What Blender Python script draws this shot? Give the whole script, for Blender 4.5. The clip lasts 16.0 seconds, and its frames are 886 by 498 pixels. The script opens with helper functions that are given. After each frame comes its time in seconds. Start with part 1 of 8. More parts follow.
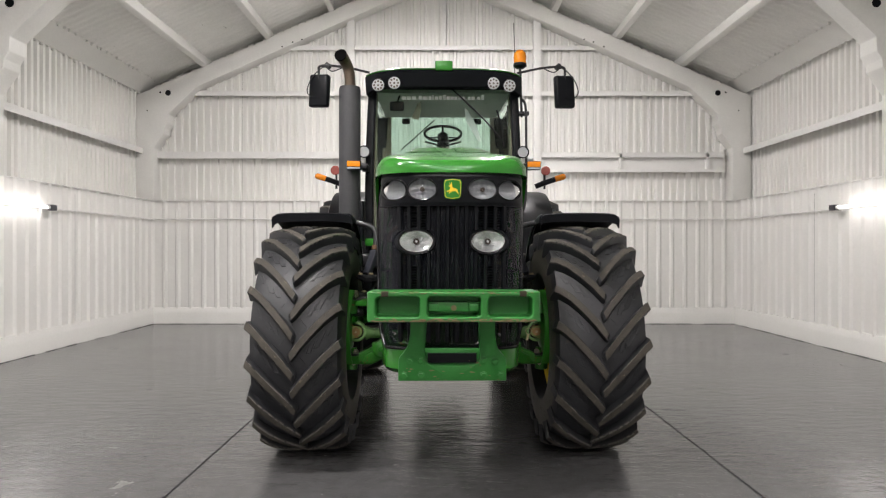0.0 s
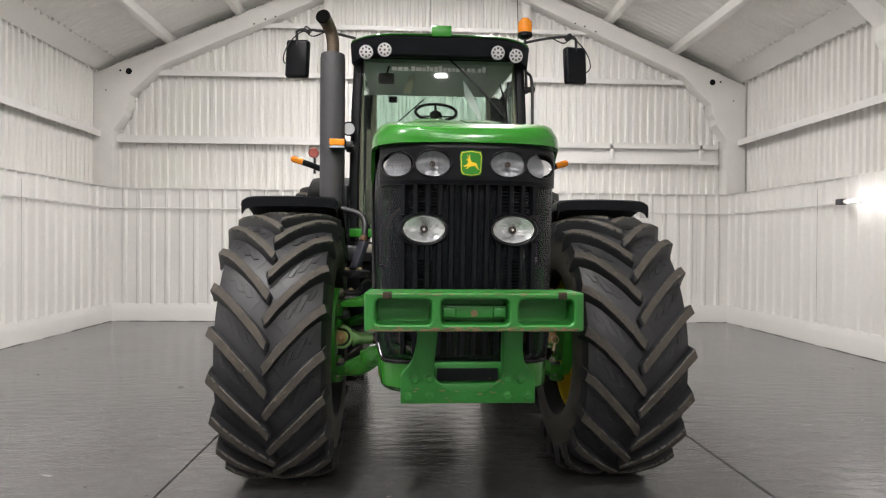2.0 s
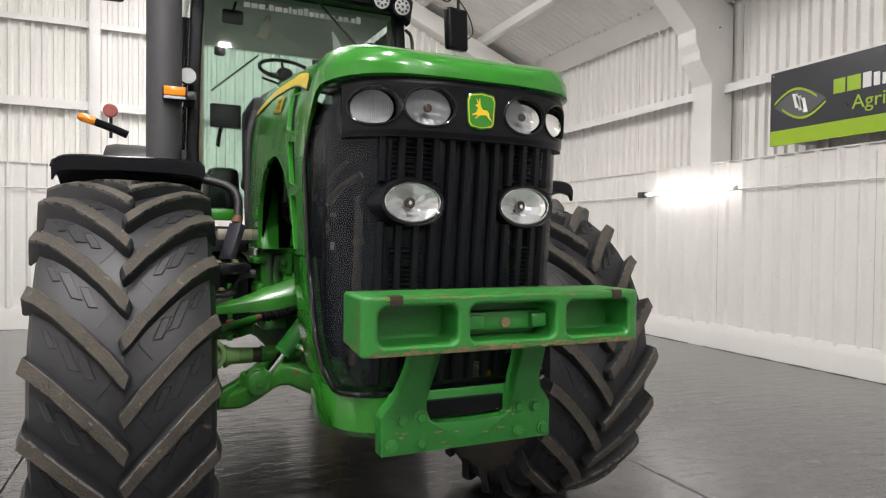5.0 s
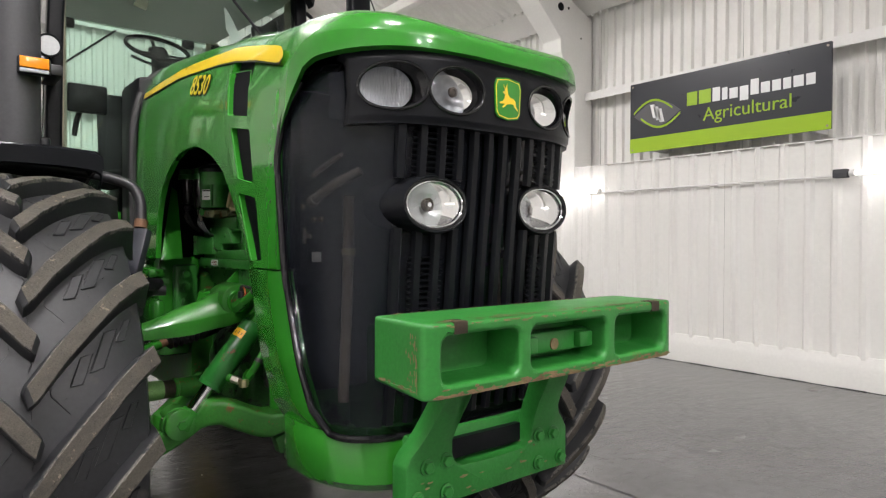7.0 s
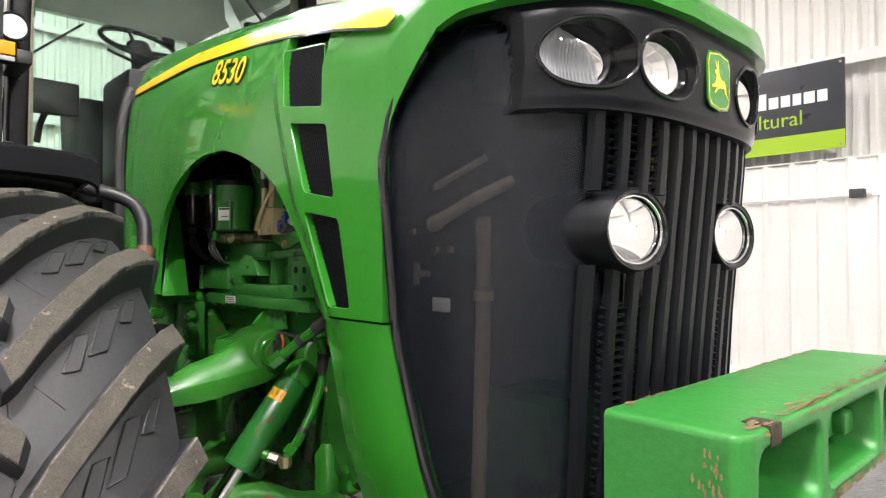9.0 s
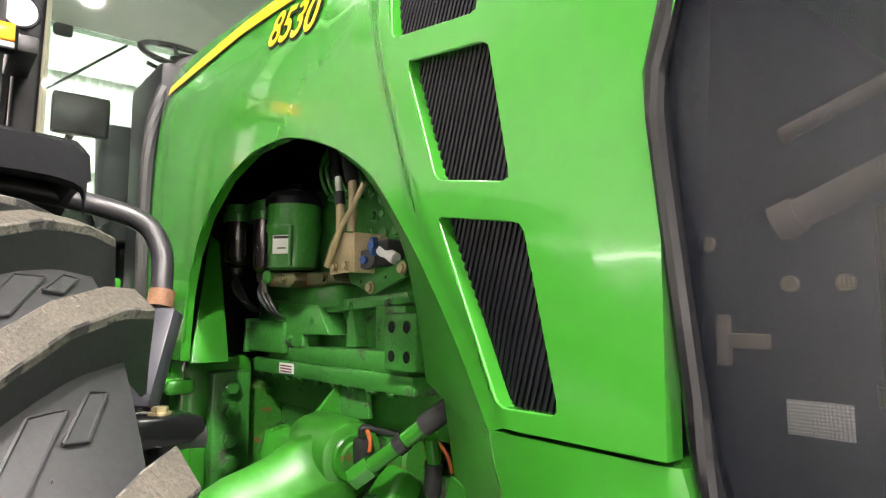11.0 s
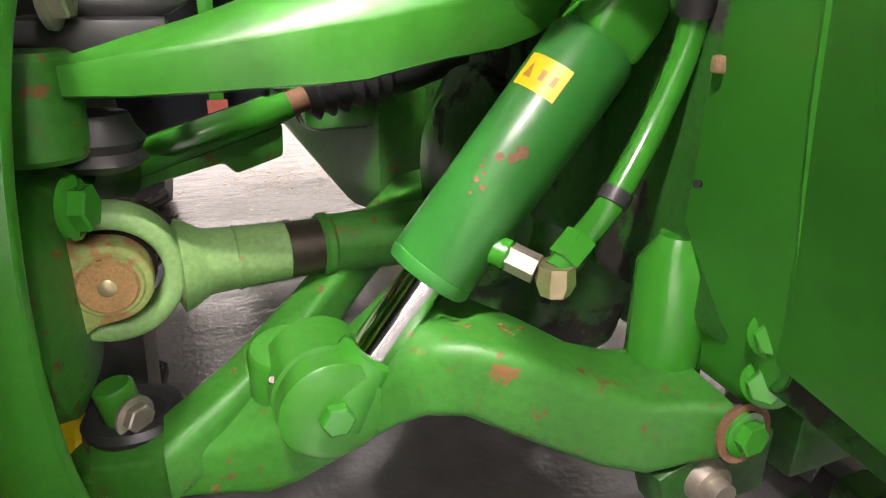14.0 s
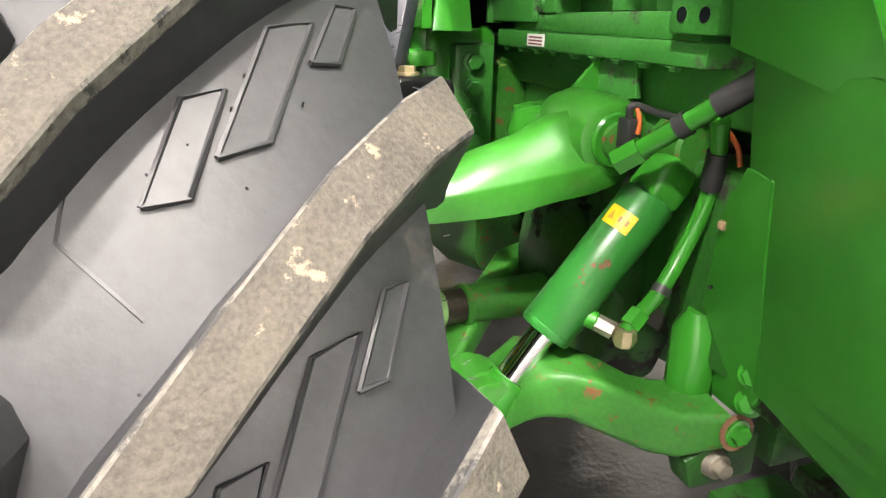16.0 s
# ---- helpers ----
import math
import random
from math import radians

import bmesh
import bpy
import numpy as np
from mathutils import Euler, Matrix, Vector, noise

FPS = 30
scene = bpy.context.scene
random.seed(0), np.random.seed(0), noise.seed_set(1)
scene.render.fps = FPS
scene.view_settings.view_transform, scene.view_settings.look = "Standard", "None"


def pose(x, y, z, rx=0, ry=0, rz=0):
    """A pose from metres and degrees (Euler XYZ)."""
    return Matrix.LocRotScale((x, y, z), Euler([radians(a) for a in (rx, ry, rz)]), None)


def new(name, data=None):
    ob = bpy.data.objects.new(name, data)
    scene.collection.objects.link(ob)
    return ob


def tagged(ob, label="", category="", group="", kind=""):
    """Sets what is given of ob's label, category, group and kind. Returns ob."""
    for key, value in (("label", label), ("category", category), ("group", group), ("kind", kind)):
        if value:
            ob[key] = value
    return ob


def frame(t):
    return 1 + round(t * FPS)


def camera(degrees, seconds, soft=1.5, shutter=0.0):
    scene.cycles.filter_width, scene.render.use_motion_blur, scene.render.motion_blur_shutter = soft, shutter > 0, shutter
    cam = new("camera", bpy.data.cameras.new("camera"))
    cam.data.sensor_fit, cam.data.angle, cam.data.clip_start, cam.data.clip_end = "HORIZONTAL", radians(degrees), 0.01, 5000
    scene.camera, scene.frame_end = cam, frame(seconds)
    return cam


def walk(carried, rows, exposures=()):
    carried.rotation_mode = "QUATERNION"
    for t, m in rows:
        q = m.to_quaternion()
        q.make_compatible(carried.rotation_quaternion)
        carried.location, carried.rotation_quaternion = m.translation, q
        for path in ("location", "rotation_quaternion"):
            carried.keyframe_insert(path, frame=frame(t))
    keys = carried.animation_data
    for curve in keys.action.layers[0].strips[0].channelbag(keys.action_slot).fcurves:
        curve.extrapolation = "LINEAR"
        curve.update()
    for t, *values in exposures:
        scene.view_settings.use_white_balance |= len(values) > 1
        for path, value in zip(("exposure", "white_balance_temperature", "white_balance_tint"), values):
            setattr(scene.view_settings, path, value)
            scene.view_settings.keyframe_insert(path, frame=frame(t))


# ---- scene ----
cam = camera(69.3, 16.0, soft=1.2)
METRES, EYE, TILT, LEAN, TURN = 5.0, 1.43, 0.0, 0.0, 0.0
ROWS = [
    (0.0, 0.0, 0.0, 0.0, 0.0, 0.0, 0.0),
    (0.5, -0.0022, 0.0157, -0.0027, -0.46, -0.24, -0.06),
    (1.0, 0.0002, 0.0582, 0.0001, -0.84, -0.37, -0.01),
    (1.5, -0.0082, 0.0962, -0.0026, -1.19, -0.36, -0.07),
    (2.0, -0.0356, 0.1365, -0.0044, -2.47, -0.46, -0.46),
    (2.5, -0.058, 0.1642, -0.0098, -4.52, -0.78, -0.6),
    (3.0, -0.0746, 0.1971, -0.0145, -6.92, -1.35, -0.44),
    (3.5, -0.0942, 0.2275, -0.0118, -10.69, -1.48, -0.49),
    (4.0, -0.1213, 0.2579, -0.0097, -14.44, -1.27, -0.64),
    (4.5, -0.1454, 0.289, -0.0116, -19.05, -1.08, -0.78),
    (5.0, -0.1598, 0.3262, -0.0122, -23.26, -1.05, -0.67),
    (7.5, -0.2217, 0.4545, -0.009, -39.76, -0.63, -0.12),
    (8.0, -0.2174, 0.487, -0.008, -40.79, -0.38, -0.18),
    (8.5, -0.2222, 0.5239, -0.0019, -42.1, 0.07, -0.24),
    (11.0, -0.1646, 0.6955, -0.003, -38.02, 5.72, -0.07),
    (11.5, -0.1449, 0.7209, -0.0146, -34.56, 4.03, -0.02),
    (12.0, -0.1244, 0.7437, -0.0258, -31.73, 0.98, 0.24),
    (12.5, -0.1158, 0.7587, -0.0393, -28.9, -4.65, 0.03),
    (13.0, -0.1112, 0.7763, -0.0519, -27.13, -11.68, -0.26),
    (13.5, -0.1065, 0.7876, -0.0596, -25.86, -18.13, -0.44),
    (14.0, -0.1042, 0.79, -0.0636, -20.86, -22.12, -0.38),
    (14.5, -0.1048, 0.7867, -0.0617, -14.94, -24.61, -0.63),
    (15.0, -0.1129, 0.7738, -0.0513, -13.41, -25.39, -0.89),
    (15.5, -0.1338, 0.7538, -0.0343, -14.87, -23.81, -1.28),
    (16.0, -0.1584, 0.7327, -0.0189, -18.59, -20.29, -0.99),
]
walk(cam, [(t, pose(0, 0, EYE, TILT, LEAN, TURN) @ pose(METRES * x, METRES * y, METRES * z, 90 + pitch, roll, yaw)) for t, x, y, z, yaw, pitch, roll in ROWS],
     [(0.0, 0.0, 6500, 10), (4.0, 0.08, 6500, 10), (8.0, 0.40, 6450, 10), (11.0, 1.86, 6900, 12), (11.5, 1.74, 6900, 11), (12.2, 1.95, 6900, 9), (13.0, 1.88, 6900, 13), (14.5, 2.06, 6950, 19), (15.3, 2.18, 6950, 20), (16.0, 2.08, 6950, 10)])

# ---- light ----
world = bpy.data.worlds.new("world")
scene.world = world
world.use_nodes = True
world.node_tree.nodes["Background"].inputs[0].default_value = (0.9, 0.95, 1.0, 1)
world.node_tree.nodes["Background"].inputs[1].default_value = 0.02
TUBE_POWER, BAY_POWER = 13.0, 735.0

# ---- materials ----
def material(name, colour, rough=0.5, metal=0.0, vary=0.12, scale=6.0, bump=0.0, bump_scale=60.0, spots=None, spot_at=0.62,
             spot_scale=9.0, coat=0.0, emit=0.0, trans=0.0, rough_vary=0.1, alpha=1.0, spec=0.5, world=False):
    """A painted, moulded or cast surface: colour varied at two scales, fine relief, and optional worn spots of a second colour."""
    m = bpy.data.materials.new(name)
    m.use_nodes = True
    nt = m.node_tree
    n, link = nt.nodes, nt.links.new
    b = n["Principled BSDF"]
    co = n.new("ShaderNodeTexCoord")
    geo = n.new("ShaderNodeNewGeometry")
    where = geo.outputs["Position"] if world else co.outputs["Object"]
    big, fine = n.new("ShaderNodeTexNoise"), n.new("ShaderNodeTexNoise")
    big.inputs["Scale"].default_value, fine.inputs["Scale"].default_value = scale, scale * 14
    big.inputs["Detail"].default_value, fine.inputs["Detail"].default_value = 5, 3
    link(where, big.inputs["Vector"]), link(where, fine.inputs["Vector"])
    add = n.new("ShaderNodeMath")
    add.operation = "ADD"
    link(big.outputs["Fac"], add.inputs[0]), link(fine.outputs["Fac"], add.inputs[1])
    ramp = n.new("ShaderNodeMapRange")
    ramp.inputs[1].default_value, ramp.inputs[2].default_value = 0.6, 1.4
    link(add.outputs[0], ramp.inputs[0])
    mix = n.new("ShaderNodeMix")
    mix.data_type = "RGBA"
    mix.inputs[6].default_value = (*[c * (1 - vary) for c in colour], 1)
    mix.inputs[7].default_value = (*[min(1, c * (1 + vary)) for c in colour], 1)
    link(ramp.outputs[0], mix.inputs[0])
    out = mix.outputs[2]
    rr = n.new("ShaderNodeMapRange")
    rr.inputs[1].default_value, rr.inputs[2].default_value = 0.3, 0.7
    rr.inputs[3].default_value, rr.inputs[4].default_value = max(0.02, rough * (1 - rough_vary)), min(1, rough * (1 + rough_vary))
    link(big.outputs["Fac"], rr.inputs[0])
    rough_out = rr.outputs[0]
    if spots:
        sp = n.new("ShaderNodeTexNoise")
        sp.inputs["Scale"].default_value, sp.inputs["Detail"].default_value, sp.inputs["Roughness"].default_value = spot_scale, 6, 0.65
        link(where, sp.inputs["Vector"])
        st = n.new("ShaderNodeMapRange")
        st.inputs[1].default_value, st.inputs[2].default_value = spot_at, spot_at + 0.05
        link(sp.outputs["Fac"], st.inputs[0])
        m2 = n.new("ShaderNodeMix")
        m2.data_type = "RGBA"
        m2.inputs[7].default_value = (*spots, 1)
        link(st.outputs[0], m2.inputs[0]), link(out, m2.inputs[6])
        out = m2.outputs[2]
        m3 = n.new("ShaderNodeMix")
        m3.inputs[3].default_value = 0.85
        link(st.outputs[0], m3.inputs[0]), link(rough_out, m3.inputs[2])
        rough_out = m3.outputs[0]
    link(out, b.inputs["Base Color"]), link(rough_out, b.inputs["Roughness"])
    b.inputs["Metallic"].default_value = metal
    b.inputs["Coat Weight"].default_value = coat
    b.inputs["Coat Roughness"].default_value = 0.06
    b.inputs["Transmission Weight"].default_value = trans
    b.inputs["Alpha"].default_value = alpha
    b.inputs["Specular IOR Level"].default_value = spec
    if emit:
        b.inputs["Emission Color"].default_value = (*colour, 1)
        b.inputs["Emission Strength"].default_value = emit
    if bump:
        bt = n.new("ShaderNodeTexNoise")
        bt.inputs["Scale"].default_value, bt.inputs["Detail"].default_value = bump_scale, 4
        link(where, bt.inputs["Vector"])
        bp = n.new("ShaderNodeBump")
        bp.inputs["Strength"].default_value, bp.inputs["Distance"].default_value = bump, 0.004
        link(bt.outputs["Fac"], bp.inputs["Height"]), link(bp.outputs[0], b.inputs["Normal"])
    return m


GREEN = material("green_paint", (0.026, 0.195, 0.017), 0.24, spec=0.32, vary=0.05, scale=3, coat=0.55, bump=0.015, bump_scale=12)
MACHINE = material("green_machinery_paint", (0.030, 0.190, 0.018), 0.32, vary=0.14, scale=6, coat=0.35, bump=0.10, bump_scale=55, spots=(0.16, 0.085, 0.03), spot_at=0.68, spot_scale=34)
PANEL = material("green_satin_paint", (0.026, 0.195, 0.017), 0.40, vary=0.07, scale=4, coat=0.08, bump=0.04, bump_scale=30, spots=(0.20, 0.24, 0.10), spot_at=0.76, spot_scale=30)
CAST = material("green_cast", (0.025, 0.145, 0.016), 0.48, spec=0.38, coat=0.08, vary=0.22, scale=7, bump=0.22, bump_scale=70, spots=(0.17, 0.075, 0.028), spot_at=0.605, spot_scale=40)
CHIPPED = material("green_chipped", (0.022, 0.175, 0.026), 0.42, vary=0.15, scale=8, bump=0.25, bump_scale=60, spots=(0.17, 0.13, 0.06), spot_at=0.70, spot_scale=14)
ENGINE = material("engine_green", (0.034, 0.190, 0.030), 0.36, coat=0.2, vary=0.25, scale=9, bump=0.3, bump_scale=70, spots=(0.06, 0.075, 0.05), spot_at=0.62)
# Cast green darkened: the shade deep in the axle bay is put into colour.
SHADED_CAST = material("shaded_green_casting", (0.016, 0.085, 0.012), 0.38, vary=0.4, scale=8, bump=0.25, bump_scale=60, spots=(0.02, 0.018, 0.014), spot_at=0.56, spot_scale=9)
YELLOW = material("yellow_paint", (0.78, 0.56, 0.012), 0.3, vary=0.05, coat=0.4)
ORANGE_YELLOW = material("sticker_yellow", (0.8, 0.42, 0.01), 0.4, vary=0.06)
BLACK = material("black_plastic", (0.0055, 0.0062, 0.0080), 0.36, spec=0.18, vary=0.3, bump=0.08, bump_scale=250)
GLOSS_BLACK = material("gloss_black_plastic", (0.008, 0.008, 0.009), 0.16, spec=0.35, vary=0.1)
BLACK_METAL = material("black_painted_metal", (0.02, 0.02, 0.022), 0.35, vary=0.25, scale=10, bump=0.15, spots=(0.14, 0.11, 0.08), spot_at=0.7)
STRUT = material("satin_black_steel", (0.036, 0.038, 0.048), 0.42, vary=0.15, scale=10, bump=0.08, bump_scale=90)
CYL_GREEN = material("dark_green_cylinder_paint", (0.018, 0.145, 0.022), 0.34, vary=0.12, scale=9, coat=0.25, bump=0.06, bump_scale=60)
MATT_GREY = material("muffler_grey", (0.055, 0.055, 0.06), 0.6, vary=0.15, bump=0.1, bump_scale=120)
# Near-black for the tailpipe's end disc: stands in for shade inside the pipe.
PIPE_SHADE = material("pipe_hollow_shade", (0.004, 0.004, 0.004), 0.95, spec=0.05, vary=0.3)
PIPE_BROWN = material("heat_stained_steel", (0.12, 0.09, 0.065), 0.5, metal=0.6, vary=0.3)
RUBBER = material("tyre_rubber", (0.0170, 0.0176, 0.0200), 0.52, spec=0.60, world=True, vary=0.4, scale=7, bump=0.10, bump_scale=90, spots=(0.06, 0.055, 0.05), spot_at=0.64)
DUSTY = material("dusty_rubber", (0.058, 0.051, 0.041), 0.8, world=True, vary=0.55, scale=22, bump=0.9, bump_scale=110, spots=(0.19, 0.16, 0.115), spot_at=0.63, spot_scale=48)
SIDEWALL = material("dusty_sidewall_rubber", (0.075, 0.066, 0.055), 0.55, spec=0.5, world=True, vary=0.4, scale=8, bump=0.15, bump_scale=80, spots=(0.08, 0.07, 0.058), spot_at=0.62)
HOSE = material("hose_rubber", (0.02, 0.02, 0.021), 0.5, vary=0.3)
CHROME = material("chrome", (0.75, 0.75, 0.76), 0.07, metal=1.0, vary=0.02)
STEEL = material("bare_steel", (0.36, 0.32, 0.27), 0.48, metal=0.7, vary=0.2, spots=(0.2, 0.1, 0.05), spot_at=0.63)
DARK_STEEL = material("dark_oily_steel", (0.09, 0.07, 0.06), 0.32, metal=0.8, vary=0.3)
ZINC = material("zinc_plated", (0.52, 0.44, 0.27), 0.38, metal=0.8, vary=0.2)
CAP_RUST = material("pale_rusty_cap", (0.36, 0.205, 0.085), 0.65, vary=0.4, scale=26, bump=0.5, spots=(0.16, 0.07, 0.03), spot_at=0.60, spot_scale=40)
RUST = material("rusty_steel", (0.17, 0.085, 0.045), 0.8, vary=0.4, scale=20, bump=0.5)
# Rust specks on a dark base; the base is the recess's shade as colour.
NOTCH_SHADE = material("rusty_recess_shade", (0.030, 0.020, 0.010), 0.85, vary=0.5, scale=30, bump=0.4, spots=(0.12, 0.07, 0.03), spot_at=0.62, spot_scale=40)
EDGE_WEAR = material("worn_edge", (0.21, 0.145, 0.075), 0.75, vary=0.5, scale=30, bump=0.4)
LUG_EDGE = material("worn_lug_edge", (0.105, 0.098, 0.086), 0.75, world=True, vary=0.6, scale=14, bump=0.6, bump_scale=90, spots=(0.03, 0.03, 0.03), spot_at=0.52, spot_scale=30)
WORN = material("worn_joint", (0.155, 0.29, 0.10), 0.5, vary=0.3, scale=12, bump=0.3, spots=(0.30, 0.15, 0.07), spot_at=0.655, spot_scale=26)
WORN_RUST = material("rusty_yoke", (0.23, 0.29, 0.09), 0.55, vary=0.3, scale=12, bump=0.35, spots=(0.34, 0.17, 0.07), spot_at=0.545, spot_scale=20)
AMBER = material("amber_lens", (0.9, 0.28, 0.01), 0.15, vary=0.08, coat=0.5)
RED_LENS = material("red_lens", (0.45, 0.12, 0.10), 0.2, vary=0.15, coat=0.5)
WHITE_LENS = material("clear_lens", (0.42, 0.43, 0.44), 0.2, vary=0.1, coat=0.8)
LABEL = material("white_label", (0.7, 0.7, 0.68), 0.5, vary=0.06)
GREY_CLOTH = material("grey_cloth", (0.06, 0.06, 0.062), 0.9, vary=0.2, bump=0.4)
BEIGE = material("cab_beige_plastic", (0.27, 0.24, 0.17), 0.6, vary=0.08, bump=0.1)
HEADLINER = material("grey_headliner", (0.74, 0.72, 0.66), 0.85, vary=0.1, bump=0.2)
CONCRETE = material("white_painted_concrete", (0.77, 0.76, 0.73), 0.6, vary=0.04, scale=2.5, bump=0.35, bump_scale=30, spots=(0.5, 0.48, 0.45), spot_at=0.72, spot_scale=5)
SHEET = material("white_painted_sheet", (0.79, 0.78, 0.75), 0.42, vary=0.035, scale=1.6, bump=0.12, bump_scale=40, spots=(0.6, 0.58, 0.54), spot_at=0.735, spot_scale=7)
STEELWHITE = material("white_painted_steel", (0.78, 0.77, 0.75), 0.45, vary=0.04, scale=3, bump=0.2, bump_scale=35, spots=(0.45, 0.38, 0.32), spot_at=0.74, spot_scale=12)
ROOFING = material("white_painted_fibre_cement", (0.84, 0.83, 0.80), 0.7, vary=0.06, scale=2.0, bump=0.3, bump_scale=30, spots=(0.45, 0.43, 0.40), spot_at=0.70, spot_scale=4)
SIGN_DARK = material("sign_charcoal", (0.03, 0.032, 0.04), 0.3, vary=0.04)
SIGN_LIME = material("sign_lime", (0.33, 0.52, 0.02), 0.35, vary=0.04)
SIGN_WHITE = material("sign_white", (0.8, 0.8, 0.8), 0.4, vary=0.02)
SIGN_GREY = material("sign_grey", (0.10, 0.10, 0.11), 0.35, vary=0.03)
DECAL_WHITE = material("decal_white", (0.85, 0.87, 0.86), 0.5, vary=0.03)
TUBE = material("fluorescent_tube", (1.0, 0.955, 0.94), 0.5, vary=0.0, emit=TUBE_POWER)
BAY = material("added_lamp_diffuser", (1.0, 0.955, 0.945), 0.5, vary=0.0, emit=BAY_POWER)


def floor_material():
    """Grey floor paint: scuffed, brushed across, glossy in patches, with worn pale specks."""
    m = material("grey_floor_paint", (0.10, 0.099, 0.10), 0.125, vary=0.22, scale=0.8, rough_vary=0.3, spots=(0.16, 0.155, 0.15), spot_at=0.66, spot_scale=2.2)
    nt = m.node_tree
    n, link = nt.nodes, nt.links.new
    co, mp, nz, fine, bp, bp2 = (n.new("ShaderNode" + k) for k in ("TexCoord", "Mapping", "TexNoise", "TexNoise", "Bump", "Bump"))
    mp.inputs["Scale"].default_value = (2.0, 5.5, 1)
    link(co.outputs["Object"], mp.inputs["Vector"]), link(mp.outputs[0], nz.inputs["Vector"]), link(co.outputs["Object"], fine.inputs["Vector"])
    nz.inputs["Scale"].default_value, nz.inputs["Detail"].default_value = 2.2, 6
    fine.inputs["Scale"].default_value, fine.inputs["Detail"].default_value = 46, 2
    bp.inputs["Strength"].default_value, bp.inputs["Distance"].default_value = 0.22, 0.02
    bp2.inputs["Strength"].default_value, bp2.inputs["Distance"].default_value = 0.6, 0.003
    link(nz.outputs["Fac"], bp.inputs["Height"]), link(fine.outputs["Fac"], bp2.inputs["Height"]), link(bp.outputs[0], bp2.inputs["Normal"])
    link(bp2.outputs[0], n["Principled BSDF"].inputs["Normal"])
    return m


FLOOR = floor_material()


def glass_material(name, tint, through_part):
    """A thin pane: mostly clear, with a glossy reflection."""
    m = bpy.data.materials.new(name)
    m.use_nodes = True
    nt = m.node_tree
    nt.nodes.clear()
    o, mx, tr, gl, fr = (nt.nodes.new("ShaderNode" + k) for k in ("OutputMaterial", "MixShader", "BsdfTransparent", "BsdfGlossy", "Fresnel"))
    tr.inputs[0].default_value = (*tint, 1)
    gl.inputs["Roughness"].default_value = 0.02
    fr.inputs[0].default_value = through_part
    nt.links.new(fr.outputs[0], mx.inputs[0]), nt.links.new(tr.outputs[0], mx.inputs[1])
    nt.links.new(gl.outputs[0], mx.inputs[2]), nt.links.new(mx.outputs[0], o.inputs[0])
    return m


GLASS = glass_material("cab_glass", (0.81, 0.89, 0.85), 1.5)
CLEAR_LENS = glass_material("moulded_clear_lens", (0.96, 0.97, 0.97), 1.5)


def mesh_material(name, size, open_part, colour):
    """Woven or punched sheet: tiny holes on a grid let the dark behind show."""
    m = bpy.data.materials.new(name)
    m.use_nodes = True
    nt = m.node_tree
    n, link = nt.nodes, nt.links.new
    b, o = n["Principled BSDF"], n["Material Output"]
    b.inputs["Base Color"].default_value = (*colour, 1)
    b.inputs["Roughness"].default_value = 0.33
    b.inputs["Specular IOR Level"].default_value = 0.4
    tr, mx = n.new("ShaderNodeBsdfTransparent"), n.new("ShaderNodeMixShader")
    co, vo, sep, com, mul, cut = (n.new("ShaderNode" + k) for k in ("TexCoord", "TexVoronoi", "SeparateXYZ", "CombineXYZ", "Math", "MapRange"))
    vo.voronoi_dimensions = "2D"
    vo.inputs["Scale"].default_value, vo.inputs["Randomness"].default_value = size, 0.0
    mul.operation = "ADD"
    link(co.outputs["Object"], sep.inputs[0]), link(sep.outputs[0], mul.inputs[0]), link(sep.outputs[1], mul.inputs[1])
    link(mul.outputs[0], com.inputs[0]), link(sep.outputs[2], com.inputs[1]), link(com.outputs[0], vo.inputs["Vector"])
    cut.inputs[1].default_value, cut.inputs[2].default_value = 0.0, 0.7
    cut.inputs[3].default_value, cut.inputs[4].default_value = open_part * 1.25, open_part * 0.75
    link(vo.outputs["Distance"], cut.inputs[0]), link(cut.outputs[0], mx.inputs[0])
    link(b.outputs[0], mx.inputs[1]), link(tr.outputs[0], mx.inputs[2]), link(mx.outputs[0], o.inputs[0])
    return m


SCREEN = mesh_material("black_screen", 420, 0.52, (0.009, 0.011, 0.016))


# ---- mesh helpers ----
lin = lambda a, b, n: [a + (b - a) * i / (n - 1) for i in range(n)]


def part(name, bm, mat, parent=None, label="", smooth=35, kind=""):
    """Link a bmesh as one mesh object, under a thing or a part."""
    me = bpy.data.meshes.new(name)
    bmesh.ops.recalc_face_normals(bm, faces=bm.faces)
    bm.to_mesh(me)
    bm.free()
    for one in mat if isinstance(mat, (list, tuple)) else [mat]:
        me.materials.append(one)
    if smooth:
        me.polygons.foreach_set("use_smooth", [True] * len(me.polygons))
        me.set_sharp_from_angle(angle=radians(smooth))
    ob = new(name, me)
    if parent:
        while parent.parent and parent.parent.parent:      # thing > part > sub-part, no deeper
            parent = parent.parent
        ob.parent = parent
    if label or kind:
        tagged(ob, label, kind=kind)
    return ob


def box(lo, hi, bevel=0.0, bm=None, seg=2):
    bm = bm or bmesh.new()
    own = bmesh.new()
    bmesh.ops.create_cube(own, size=1)
    for v in own.verts:
        v.co = Vector([lo[i] + (v.co[i] + 0.5) * (hi[i] - lo[i]) for i in range(3)])
    if bevel:
        bmesh.ops.bevel(own, geom=own.edges[:], offset=bevel, segments=seg, profile=0.5, affect="EDGES")
    return merge(bm, own)


